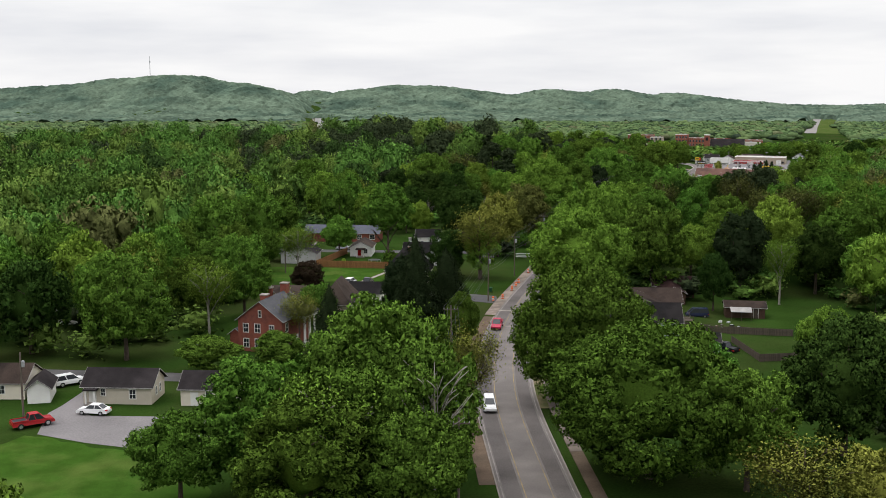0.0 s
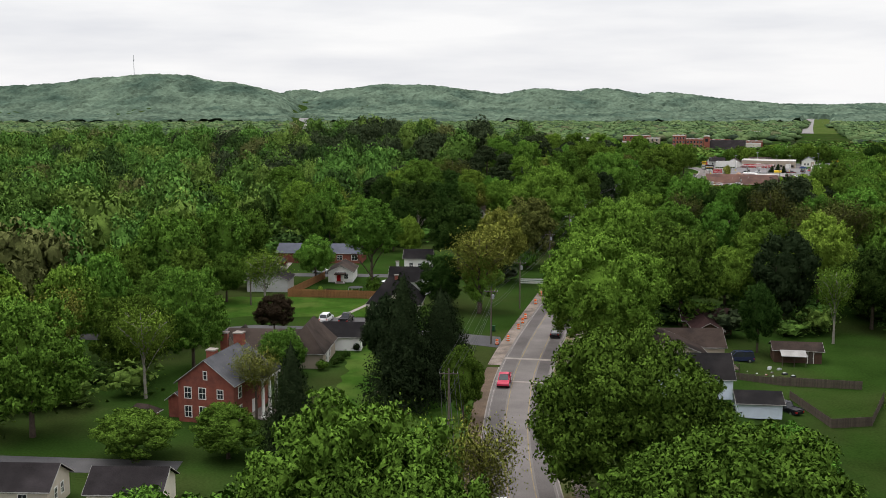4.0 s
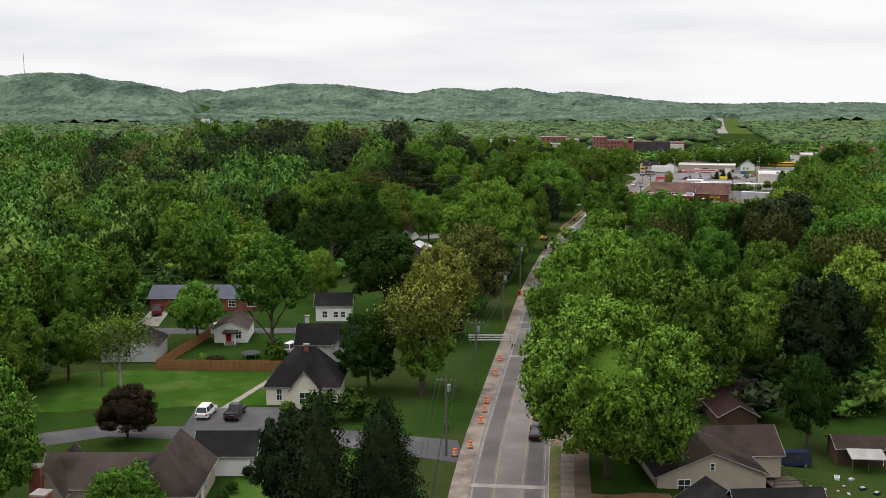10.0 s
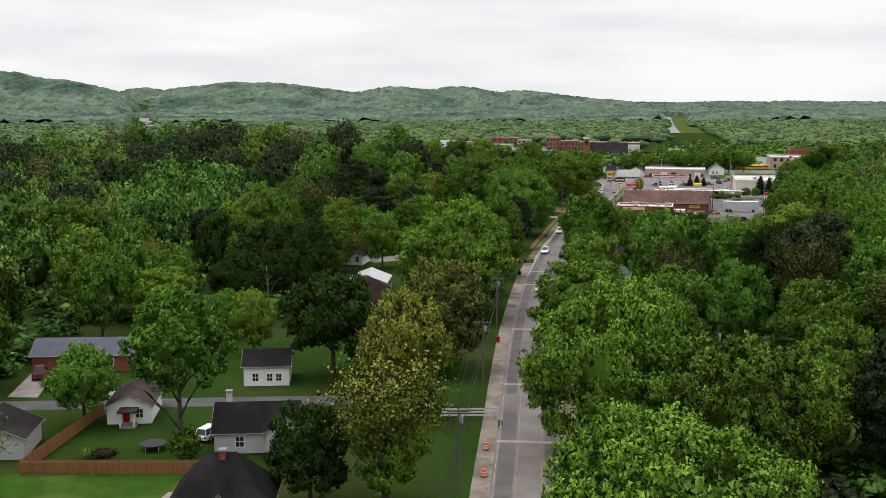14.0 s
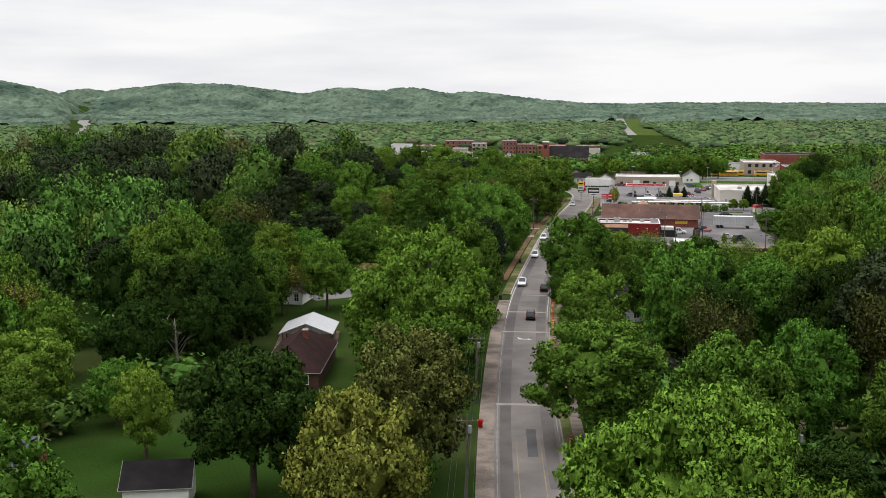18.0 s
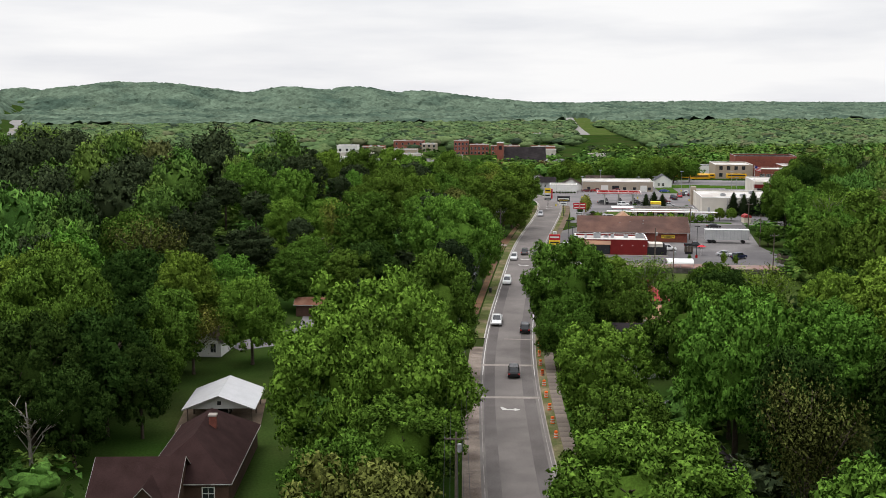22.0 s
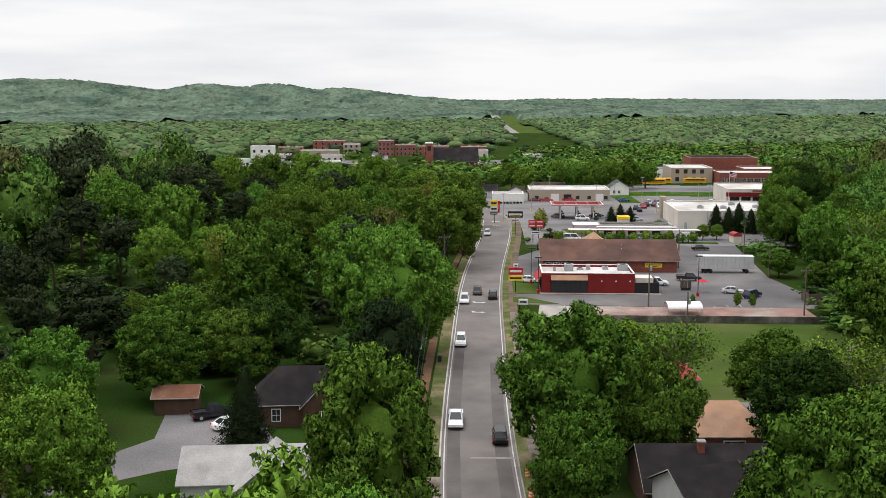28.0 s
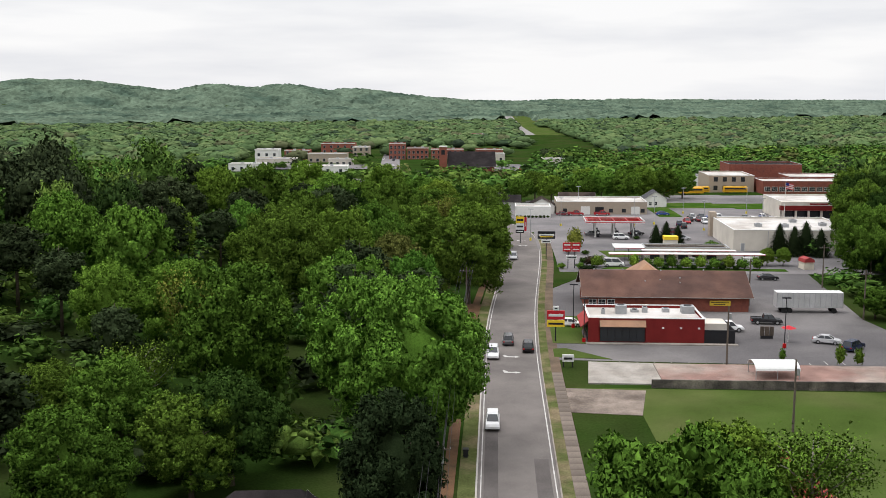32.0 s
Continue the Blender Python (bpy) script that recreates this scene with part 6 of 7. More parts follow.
for z, a, b in ((2.05, -0.8, 0.8), (1.7, -0.6, 0.6), (1.45, -0.9, 0.9), (1.2, -0.5, 0.5)):
    part("text_bar", Build().box(a, -0.07, z, b, -0.052, z + (0.2 if z > 2 else 0.1)), STRIPE, sign)
for x in (-1.0, 1.0):
    part("post", Build().block(x - 0.05, -0.05, 0, x + 0.05, 0.05, 0.92, 0.01), POLEWOOD, sign)
level("bare_patch", [(24, 206), (33, 208), (34, 216), (25, 217)], CLAY, 0.03, "worn orange soil under a big tree", "bare soil")
level("driveway", [(20.5, 186), (30, 188), (30, 197), (22.5, 198)], LOT, 0.03, "short asphalt drive", "driveway")


# ---- the shops and lots beyond the bend: u runs from the road to the right, v along it ----
SHOPS = pose(91, 485, 0, 0, 0, -20.6)


def uv(u, v, z=None):
    p = SHOPS @ Vector((u, v, 0))
    return p.x, p.y, gz(p.x, p.y) if z is None else z


def at_uv(u, v, turn=0.0, z=None):
    return pose(*uv(u, v, z), 0, 0, -20.6 + turn)


def level_uv(name, pts, mat, z, label, category):
    b = Build()
    b.v = [(p[0], p[1], p[2] + z) for p in (uv(*q) for q in pts)]
    b.f = [tuple(range(len(pts)))]
    n = len(pts)
    b.v += [(x, y, h - 0.2) for x, y, h in b.v]
    b.f += [(i, n + i, n + (i + 1) % n, (i + 1) % n) for i in range(n)]
    return tagged(new(name, b.mesh(name, mat)), label, category, kind="structure")


def inside(u, v, pts):
    hit = False
    for (a, b), (c, d) in zip(pts, pts[1:] + pts[:1]):
        if (b > v) != (d > v) and u < a + (c - a) * (v - b) / (d - b):
            hit = not hit
    return hit


def cover_uv(name, pts, mat, z, label, category, cell=4.0):
    """Ground cover that follows sloping land."""
    b, seen = Build(), {}

    def corner(i, j):
        if (i, j) not in seen:
            x, y, _ = uv(i * cell, j * cell)
            seen[i, j] = len(b.v)
            b.v.append((x, y, gz(x, y) + z))
        return seen[i, j]

    for j in range(int(min(p[1] for p in pts) / cell) - 1, int(max(p[1] for p in pts) / cell) + 1):
        for i in range(int(min(p[0] for p in pts) / cell) - 1, int(max(p[0] for p in pts) / cell) + 1):
            if inside((i + 0.5) * cell, (j + 0.5) * cell, pts):
                b.f.append((corner(i, j), corner(i + 1, j), corner(i + 1, j + 1), corner(i, j + 1)))
    return tagged(new(name, b.mesh(name, mat)), label, category, kind="structure")


def flat_shop(u0, v0, u1, v1, h, wall, roof, label, name="shop", parapet=0.5, turn=0.0, z=None, group="shops", category="building"):
    """A flat-roofed building with a parapet; its own metres start at its front corner by the road."""
    b = thing(name, at_uv(u0, v0, turn, z), label, category, group)
    w, d = u1 - u0, v1 - v0
    wl = Build().box(0, 0, -0.6, w, 0.25, h).box(0, d - 0.25, -0.6, w, d, h).box(0, 0.25, -0.6, 0.25, d - 0.25, h).box(w - 0.25, 0.25, -0.6, w, d - 0.25, h)
    part("wall", wl, WALL[wall] if isinstance(wall, str) else wall, b)
    part("roof", Build().box(0.25, 0.25, h - parapet - 0.2, w - 0.25, d - 0.25, h - parapet), SHINGLE[roof], b)
    for q in ((-0.05, -0.05, w + 0.05, 0.3), (-0.05, d - 0.3, w + 0.05, d + 0.05), (-0.05, 0.3, 0.3, d - 0.3), (w - 0.3, 0.3, w + 0.05, d - 0.3)):
        part("coping", Build().box(q[0], q[1], h, q[2], q[3], h + 0.12), STRIPE if roof == "white" else GREYMETAL, b)
    return b


def roof_unit(parent, x, y, z, w=1.6, d=1.6, h=1.0):
    c = part("roof_unit", Build().block(x, y, z, x + w, y + d, z + h, 0.05), GREYMETAL, parent)
    part("fan", Build().cyl(x + w / 2, y + d / 2, z + h, z + h + 0.08, w * 0.32, n=10), BLACKMETAL, c)


# ground covers
level_uv("parking_lot", [(5.5, 29), (66, 27), (70, 36), (66, 62), (70, 116), (22, 116), (9, 90), (6.5, 62)], LOT_DARK, 0.035, "worn grey asphalt parking lot of a restaurant", "parking lot")
cover_uv("parking_lot", [(11, 110), (120, 112), (128, 150), (128, 320), (70, 330), (8, 300), (-2, 250), (4, 200), (10, 150)], LOT, 0.06, "wide grey asphalt parking lot between shops", "parking lot")
level_uv("concrete_pad", [(11, 15), (22, 15), (22, 27), (12, 27.5)], material("pale_floor_slab", (0.29, 0.268, 0.242), 0.9, vary=0.35, scale=0.4, fine=6, second=(0.23, 0.205, 0.18)), 0.20, "pale concrete floor slab of a demolished building", "concrete slab")
level_uv("concrete_pad", [(22.1, 15), (64, 15), (64, 27), (22.1, 27)], material("stained_red_floor", (0.22, 0.135, 0.115), 0.9, vary=0.4, scale=0.3, fine=5, second=(0.27, 0.225, 0.195)), 0.18, "stained reddish floor slab of a demolished building", "concrete slab")
level_uv("grass_field", [(18, -36), (62, -40), (72, 12.5), (9, 13), (8, 2), (17, 2)], FIELD, 0.03, "mown grass field below a retaining wall", "field")
level_uv("gravel_lot", [(6.8, 1), (17, 0), (19, 12), (7.2, 12.6)], BROKEN, 0.045, "patch of old paving on a vacant lot", "paving")
level_uv("lawn", [(7, 62), (13, 62), (13, 52), (11.5, 44), (6.9, 44)], FIELD, 0.10, "grass island beside the road", "lawn")
level_uv("lawn", [(7, 40), (12.6, 40), (12.4, 53), (7, 55)], FIELD, 0.115, "grass island beside a restaurant", "lawn")
level_uv("lawn", [(6.8, 30.5), (16, 29.5), (9, 36.5), (6.8, 36)], FIELD, 0.11, "grass island by the entrance", "lawn")
level_uv("lawn", [(22, 116.5), (66, 115), (66, 118.5), (24, 119.5)], LAWN, 0.10, "long planted island", "lawn")
level_uv("lawn", [(26, 134), (40, 138), (40, 146), (24, 146)], FIELD, 0.10, "grass island beside a drive-in", "lawn")
cover_uv("lawn", [(52, 226), (62, 228), (60, 268), (52, 262)], LAWN, 0.12, "grass slope behind the shops", "lawn")
cover_uv("lawn", [(60, 262), (124, 252), (126, 275), (62, 285)], LAWN, 0.12, "rough grass bank by the school", "lawn")
level_uv("bare_patch", [(-12, 60), (-5, 58), (-4.8, 72), (-13, 74)], CLAY, 0.04, "patch of bare clay beside the road", "bare soil")
level_uv("driveway", [(-22, 36), (-4.7, 35), (-4.7, 40), (-22, 41)], CONCRETE, 0.05, "pale concrete side street mouth", "driveway")
level_uv("driveway", [(-22, 56), (-4.7, 54), (-4.7, 57), (-22, 60)], CONCRETE, 0.05, "pale concrete drive", "driveway")
wall = thing("retaining_wall", at_uv(20, 13.4), "long dark stained concrete retaining wall", "wall")
DARKWALL = material("stained_dark_concrete", (0.075, 0.068, 0.06), 0.95, vary=0.5, scale=0.7, fine=5, bump=0.3, second=(0.20, 0.18, 0.15))
for k in range(16):
    part("panel", Build().block(k * 3.2, 0, -0.3, k * 3.2 + 3.16, 0.3, 1.25 + 0.03 * (k % 3), 0.02), DARKWALL, wall)

# restaurant with red walls
rest = flat_shop(13, 41, 32.6, 52.5, 4.3, "redpaint", "white", "red-walled restaurant with a flat white roof", "restaurant", 0.45)
part("dark_glazing", Build().box(2.0, -0.06, 0.3, 9.6, -0.003, 3.0), GLASS, rest, "dark tinted window band")
for k in range(7):
    part("mullion", Build().box(2.0 + k * 1.24, -0.1, 0.3, 2.08 + k * 1.24, -0.05, 3.0), BLACKMETAL, rest)
part("awning", Build().add([(1.9, -0.9, 2.95), (9.7, -0.9, 2.95), (9.7, 0, 3.9), (1.9, 0, 3.9), (1.9, -0.9, 3.03), (9.7, -0.9, 3.03), (9.7, -0.02, 3.98), (1.9, -0.02, 3.98)], [(3, 2, 1, 0), (4, 5, 6, 7), (0, 1, 5, 4), (1, 2, 6, 5), (3, 0, 4, 7)]), SHINGLE["copper"], rest, "tan standing-seam awning")
part("awning", Build().add([(-1.3, -0.2, 2.7), (-1.3, 9, 2.7), (0, 9, 3.8), (0, -0.2, 3.8), (-1.3, -0.2, 2.8), (-1.3, 9, 2.8), (0, 9, 3.9), (0, -0.2, 3.9)], [(0, 1, 2, 3), (7, 6, 5, 4), (4, 5, 1, 0), (0, 3, 7, 4), (1, 5, 6, 2)]), SHINGLE["redmetal"], rest, "red metal awning")
for k in range(6):
    window(rest, "W", 0, 0.9 + k * 1.45, 0.5, 1.2, 2.0, 0, BLACKMETAL)
part("pilaster", Build().box(9.7, -0.25, -0.3, 10.9, -0.003, 4.35), WALL["redpaint"], rest)
part("pilaster", Build().box(0, -0.25, -0.3, 1.8, -0.003, 4.35), WALL["redpaint"], rest)
for x in (12.5, 15.5, 18.5):
    part("wall_lamp", Build().box(x, -0.18, 2.6, x + 0.3, -0.003, 2.85), TRIM, rest)
for x, y, w, d, h in ((5.2, 5.5, 1.9, 1.9, 1.5), (2.7, 5.5, 0.6, 0.6, 0.9), (10, 7, 0.9, 0.9, 1.0), (16.8, 6.5, 2.2, 1.8, 1.3), (13.6, 7.5, 1.2, 1.2, 0.7), (8.0, 7.2, 1.4, 0.8, 0.5)):
    roof_unit(rest, x, y, 3.86, w, d, h)
pen = thing("service_yard", at_uv(32.6, 41.2), "dark boarded service yard beside a restaurant", "enclosure")
for q in ((0, 0, 5.2, 0.15), (5.05, 0.15, 5.2, 8), (0, 7.85, 5.05, 8)):
    part("panel", Build().block(q[0], q[1], -0.2, q[2], q[3], 2.4, 0.02), BLACKMETAL, pen)
part("cold_store", Build().block(0.6, 3.0, 0, 4.4, 7.2, 2.9), WALL["stucco"], pen, "pale walk-in cold store")
kerb = thing("kerb", at_uv(12.6, 39.6), "pale concrete kerb beside a restaurant wall", "kerb")
part("stone", Build().block(0, 0, -0.1, 25.5, 1.2, 0.2), CONCRETE, kerb)

# long brown-roofed brick building
motel = thing("brick_shop", at_uv(14.6, 68), "long low brick building with a weathered brown shingle roof", "building", "shops")
wall_block(motel, 0, 0, 31.5, 15, 3.1, 3.6, "x", WALL["brick"])
roof_block(motel, 0, 0, 31.5, 15, 3.1, 3.6, "x", material("weathered_brown_roof", (0.115, 0.064, 0.050), 0.95, vary=0.35, scale=0.3, fine=6, bump=0.3, second=(0.075, 0.045, 0.038)), over=0.8)
roof_block(motel, 9, 8, 18, 22, 3.6, 3.6, "y", SHINGLE["copper"], over=0.5, hip=5)
for x in (1.4, 3.2, 5.0):
    window(motel, "S", x, 0, 0.9, 1.3, 1.3)
part("banner", Build().box(24, -0.08, 1.2, 28, -0.003, 2.2), material("banner_yellow", (0.62, 0.43, 0.05), 0.6, vary=0.15), motel, "yellow banner with dark writing bars")
for z, a, b in ((1.75, 24.3, 27.7), (1.4, 24.8, 27.0)):
    part("text_bar", Build().box(a, -0.1, z, b, -0.082, z + 0.14), BLACKMETAL, motel)
for x, z in ((2.2, 6.7), (8, 6.7), (15.5, 6.6), (19, 5.5), (24, 6.7), (15, 5.2), (18.8, 4.8), (12, 5.0)):
    part("vent", Build().cyl(x, 7.5 - (6.7 - z) * 2.05, z - 0.4, z + 0.35, 0.14, n=7), GREYMETAL, motel)

# trailer and carport
tr = thing("box_trailer", at_uv(51.3, 67.5), "old pale grey box trailer standing on a lot", "trailer")
part("body", Build().block(0, 0, 1.1, 12.6, 2.6, 4.0, 0.05), material("trailer_panel", (0.46, 0.46, 0.46), 0.6, 0.2, vary=0.2, scale=0.5, fine=6), tr)
part("roof", Build().block(-0.05, -0.05, 4.0, 12.65, 2.65, 4.08, 0.02), STRIPE, tr)
for k in range(13):
    part("rib", Build().box(k * 1.03, -0.05, 1.15, k * 1.03 + 0.08, -0.003, 3.95), GREYMETAL, tr)
for x in (1.4, 2.6, 11.0):
    for y in (0.25, 2.35):
        part("wheel", Build().tube([(x, y - 0.15, 0.5), (x, y + 0.15, 0.5)], [0.5, 0.5], 12), RUBBER, tr)
cp = thing("carport", at_uv(35.9, 18.2, 2), "small white metal carport with an arched roof", "carport")
pts = [(2.2 + 2.3 * math.cos(a), 1.5 + 1.0 * math.sin(a)) for a in (math.pi * k / 10 for k in range(11))]
arch = [*pts, *[(y + (y - 2.2) * 0.03, z + 0.06) for y, z in reversed(pts)]]
b = Build().add([(x, y, z) for x in (0, 6.6) for y, z in arch], [(k, (k + 1) % 22, 22 + (k + 1) % 22, 22 + k) for k in range(22)] + [(k, 21 - k, 20 - k, k + 1) for k in range(10)] + [(22 + k + 1, 42 - k, 43 - k, 22 + k) for k in range(10)])
part("roof", b, STRIPE, cp)
for x in (0.1, 3.3, 6.5):
    for y in (0.0, 4.4):
        part("post", Build().cyl(x, y, 0, 1.55, 0.06, n=6), GREYMETAL, cp)


def lamp_post(u, v, h=8.0, mat=None, foot=None):
    l = thing("lamp_post", at_uv(u, v), "tall parking lot lamp post on a painted base", "lamp post", "lamp posts")
    part("pole", Build().tube([(0, 0, 0), (0, 0, h)], [0.09, 0.06], 7), mat or BLACKMETAL, l)
    part("base", Build().cyl(0, 0, -0.1, 0.8, 0.32, 0.30, 9), foot or LAMP_RED, l)
    for s in (-1, 1):
        part("lamp", Build().block(min(0, s * 0.75), -0.18, h - 0.05, max(0, s * 0.75), 0.18, h + 0.16, 0.03), mat or BLACKMETAL, l)


lamp_post(11.2, 52, 8), lamp_post(12.3, 41, 7.6), lamp_post(45.5, 39, 8.5)
FOOT = material("yellow_base_paint", (0.55, 0.45, 0.06), 0.7, vary=0.2)
for u, v in ((6.5, 165), (17, 200), (40, 200), (47, 205), (26, 250), (60, 190), (62, 240), (80, 200), (84, 240)):
    lamp_post(u, v, 9, GREYMETAL, FOOT)


def sign_post(u, v, boards, height, posts, label, turn=0):
    s = thing("sign", at_uv(u, v, turn), label, "sign", "roadside signs")
    for x in posts:
        part("post", Build().block(x - 0.1, -0.1, -0.1, x + 0.1, 0.1, height, 0.01), BLACKMETAL, s)
    for x0, z0, x1, z1, mat in boards:
        bd = part("board", Build().block(x0, -0.2, z0, x1, 0.2, z1, 0.04), mat, s)
        part("text_bar", Build().box(x0 + 0.25, -0.23, z0 + (z1 - z0) * 0.35, x1 - 0.25, -0.205, z0 + (z1 - z0) * 0.65), STRIPE if mat in (LAMP_RED, SIGNRED, BLACKMETAL) else BLACKMETAL, bd)


SIGNRED = material("sign_red", (0.42, 0.02, 0.03), 0.5, vary=0.1)
SIGNYELLOW = material("sign_yellow", (0.72, 0.50, 0.04), 0.5, vary=0.08)
sign_post(7.5, 41.5, [(-1.5, 3.9, 1.5, 5.4, SIGNRED), (-1.5, 2.6, 1.5, 3.75, SIGNYELLOW), (-0.5, 5.5, 0.5, 6.2, STRIPE)], 5.6, (0,), "red and yellow restaurant sign on a post")
sign_post(15.0, 117.0, [(-2.1, 4.2, -0.05, 5.2, SIGNRED), (0.05, 4.2, 2.1, 5.2, SIGNRED), (-2.1, 5.3, -0.05, 6.3, SIGNRED), (0.05, 5.3, 2.1, 6.3, SIGNRED), (-1.3, 2.4, 1.3, 3.2, STRIPE)], 6.4, (-0.8, 0.8), "red panel sign on two posts among shrubs")
sign_post(9.5, 130.0, [(-2.2, 5.4, 2.2, 7.3, BLACKMETAL), (-1.7, 5.8, 1.7, 6.5, SIGNYELLOW), (-1.2, 4.3, 1.2, 5.1, STRIPE)], 7.3, (0,), "black and yellow drive-in sign on a post")
sign_post(3.5, 160.0, [(-1.3, 5.6, 1.0, 7.4, SIGNYELLOW), (-1.3, 3.8, 1.0, 5.5, STRIPE), (-1.3, 2.8, 1.0, 3.7, BLACKMETAL), (1.1, 3.4, 1.7, 7.2, SIGNRED)], 7.4, (0,), "tall stacked fuel station price sign")
sign_post(8.6, 24.5, [(-0.9, 0.9, 0.9, 2.0, STRIPE)], 1.0, (-0.7, 0.7), "small white notice board on two legs")
sign_post(57, 117.5, [(-1.1, 0.8, 0.0, 3.0, STRIPE), (0.1, 0.8, 1.2, 3.0, STRIPE)], 0.9, (-0.8, 0.8), "white menu boards beside a lot")

# drive-in with long canopies
drive = flat_shop(34, 128.5, 55, 135, 3.6, "stucco", "taupe", "low drive-in kitchen with a flat roof between canopies", "drive_in", 0.3)
for x in (2.5, 6, 9.5, 13, 16.5):
    window(drive, "S", x, 0, 0.8, 2.2, 1.6, 1, BLACKMETAL)
for u0, v0, u1, v1, h in ((24.5, 121.0, 62.0, 123.6, 2.9), (33, 125.6, 56, 127.6, 3.1), (26.5, 128.5, 34, 135.5, 3.3)):
    c = thing("canopy", at_uv(u0, v0), "long white drive-in canopy on posts", "canopy", "drive-in canopies")
    w, d = u1 - u0, v1 - v0
    part("roof", Build().block(0, 0, h, w, d, h + 0.25, 0.04), STRIPE, c)
    part("fascia", Build().box(-0.03, -0.03, h + 0.02, w + 0.03, -0.003, h + 0.1), SIGNRED, c)
    for k in range(int(w / 3.6) + 1):
        part("post", Build().cyl(0.3 + min(k * 3.6, w - 0.6), d / 2, 0, h, 0.07, n=6), BLACKMETAL, c)
for u in (26.2, 31, 38, 45, 52):
    if u != 26.2:
        car(("sedan", "suv")[int(u) % 2], ("silver", "black", "grey")[int(u) % 3], *uv(u, 124)[:2], 69, "parked under a drive-in canopy")
van = car("van", "white", *uv(25.5, 120.5)[:2], -21, "parked beside a drive-in", name="van")
for u in (30, 33.2, 36, 39, 42.4, 46, 49.2, 52.6, 55.8, 59):
    bush(*uv(u, 117.8)[:2], RNG.uniform(2.4, 3.4), RNG.uniform(2.6, 3.6), ("light", "mid")[int(u) % 2], "leafy young tree-like shrub in a planted strip")
for u in (31.5, 34.6, 37.5, 40.8, 44.2, 47.8, 51, 54.2):
    bush(*uv(u, 117.2)[:2], 1.8, 1.2, "dark", "low dark hedge shrub in a planted strip")
for u, v, w, h, tone in ((20, 121, 3.2, 2.4, "plum"), (21.5, 118.8, 3.6, 3.0, "light"), (18.5, 124, 2.4, 1.6, "dark"), (19, 115.8, 4.2, 1.0, "conifer"), (12.6, 116.6, 2.2, 1.5, "light"), (17.2, 116.8, 2.2, 1.5, "mid"), (17.5, 142, 4.5, 6.5, "yellow"), (15.5, 141, 2.4, 1.8, "dark"), (20, 139, 2.2, 1.2, "dark"), (55, 150, 4.5, 2.4, "mid"), (37, 168.5, 2, 1, "dark")):
    bush(*uv(u, v)[:2], w, h, tone)
for u, v, h in ((40, 152, 6.5), (43, 153.5, 7.2), (46, 152.5, 6.5), (70, 140, 8.5), (73.5, 139, 8.0), (77, 141, 9), (80, 138, 7.5)):
    plant("conifer1", *uv(u, v)[:2], h, h * 0.62)
for u, v in ((63, 123.5), (67, 124)):
    plant("light0", *uv(u, v)[:2], 4.6, 4.6)
box = flat_shop(41.5, 146, 45, 149, 3.0, "stucco", "taupe", "small stuccoed hut with a yellow top", "hut", 0.2)
part("sign_band", Build().block(-0.1, -0.1, 3.1, 3.6, 3.1, 4.0), SIGNYELLOW, box)
gsh = thing("garden_shed", at_uv(70.5, 118, 10), "small timber shed with a red barrel roof", "shed")
part("wall", Build().box(0, 0, 0, 2.4, 3.2, 1.9), WALL["cream"], gsh)
part("roof", Build().extrude([(-0.15, 1.85), (2.55, 1.85), (2.3, 2.6), (1.2, 3.0), (0.1, 2.6)], -0.15, 3.35), SHINGLE["redmetal"], gsh)

# a row of trees behind the shops
for k, (u, v, h, w) in enumerate(((6, 290, 11, 12), (18, 288, 12, 13), (29, 284, 13, 13), (38, 290, 14, 14), (47, 284, 14, 13), (55, 292, 15, 14), (64, 298, 14, 13), (73, 308, 13, 13), (12, 304, 13, 13), (33, 305, 14, 14), (50, 308, 14, 14))):
    plant(("mid0m", "light1m", "mid2m", "fresh0m")[k % 4], *uv(u, v)[:2], h, w)

# fuel station canopy
gas = thing("fuel_canopy", at_uv(22.5, 170), "flat fuel station canopy edged in red and white", "fuel station")
part("deck", Build().box(0.2, 0.2, 4.6, 16.8, 10.8, 4.75), material("canopy_deck", (0.075, 0.042, 0.036), 0.8, vary=0.3), gas)
for k in range(4):
    part("roof_beam", Build().box(0.3, 0.6 + k * 3.1, 4.75, 16.7, 1.0 + k * 3.1, 5.0), LAMP_RED, gas)
for k in range(5):
    part("roof_beam", Build().box(0.6 + k * 3.85, 0.3, 4.754, 0.9 + k * 3.85, 10.7, 4.99), LAMP_RED, gas)
for q in ((0, 0, 17, 0.2), (0, 10.8, 17, 11), (0, 0.2, 0.2, 10.8), (16.8, 0.2, 17, 10.8)):
    part("fascia", Build().box(q[0], q[1], 4.5, q[2], q[3], 5.15), STRIPE, gas)
    part("stripe", Build().box(q[0] - 0.02, q[1] - 0.02, 4.6, q[2] + 0.02, q[3] + 0.02, 4.8), SIGNRED, gas)
for x in (3, 8.5, 14):
    for y in (2.5, 8.5):
        part("column", Build().block(x - 0.2, y - 0.2, 0, x + 0.2, y + 0.2, 4.6, 0.01), TRIM, gas)
        pump = part("pump", Build().block(x + 0.5, y - 0.3, 0.15, x + 1.2, y + 0.3, 2.1, 0.05), BLACKMETAL, gas)
        part("display", Build().box(x + 0.6, y - 0.33, 1.2, x + 1.1, y - 0.305, 1.7), STRIPE, pump)
car("suv", "white", *uv(32.5, 168.3)[:2], -20, "at a fuel pump"), car("sedan", "grey", *uv(25, 176)[:2], -20, "at a fuel pump")

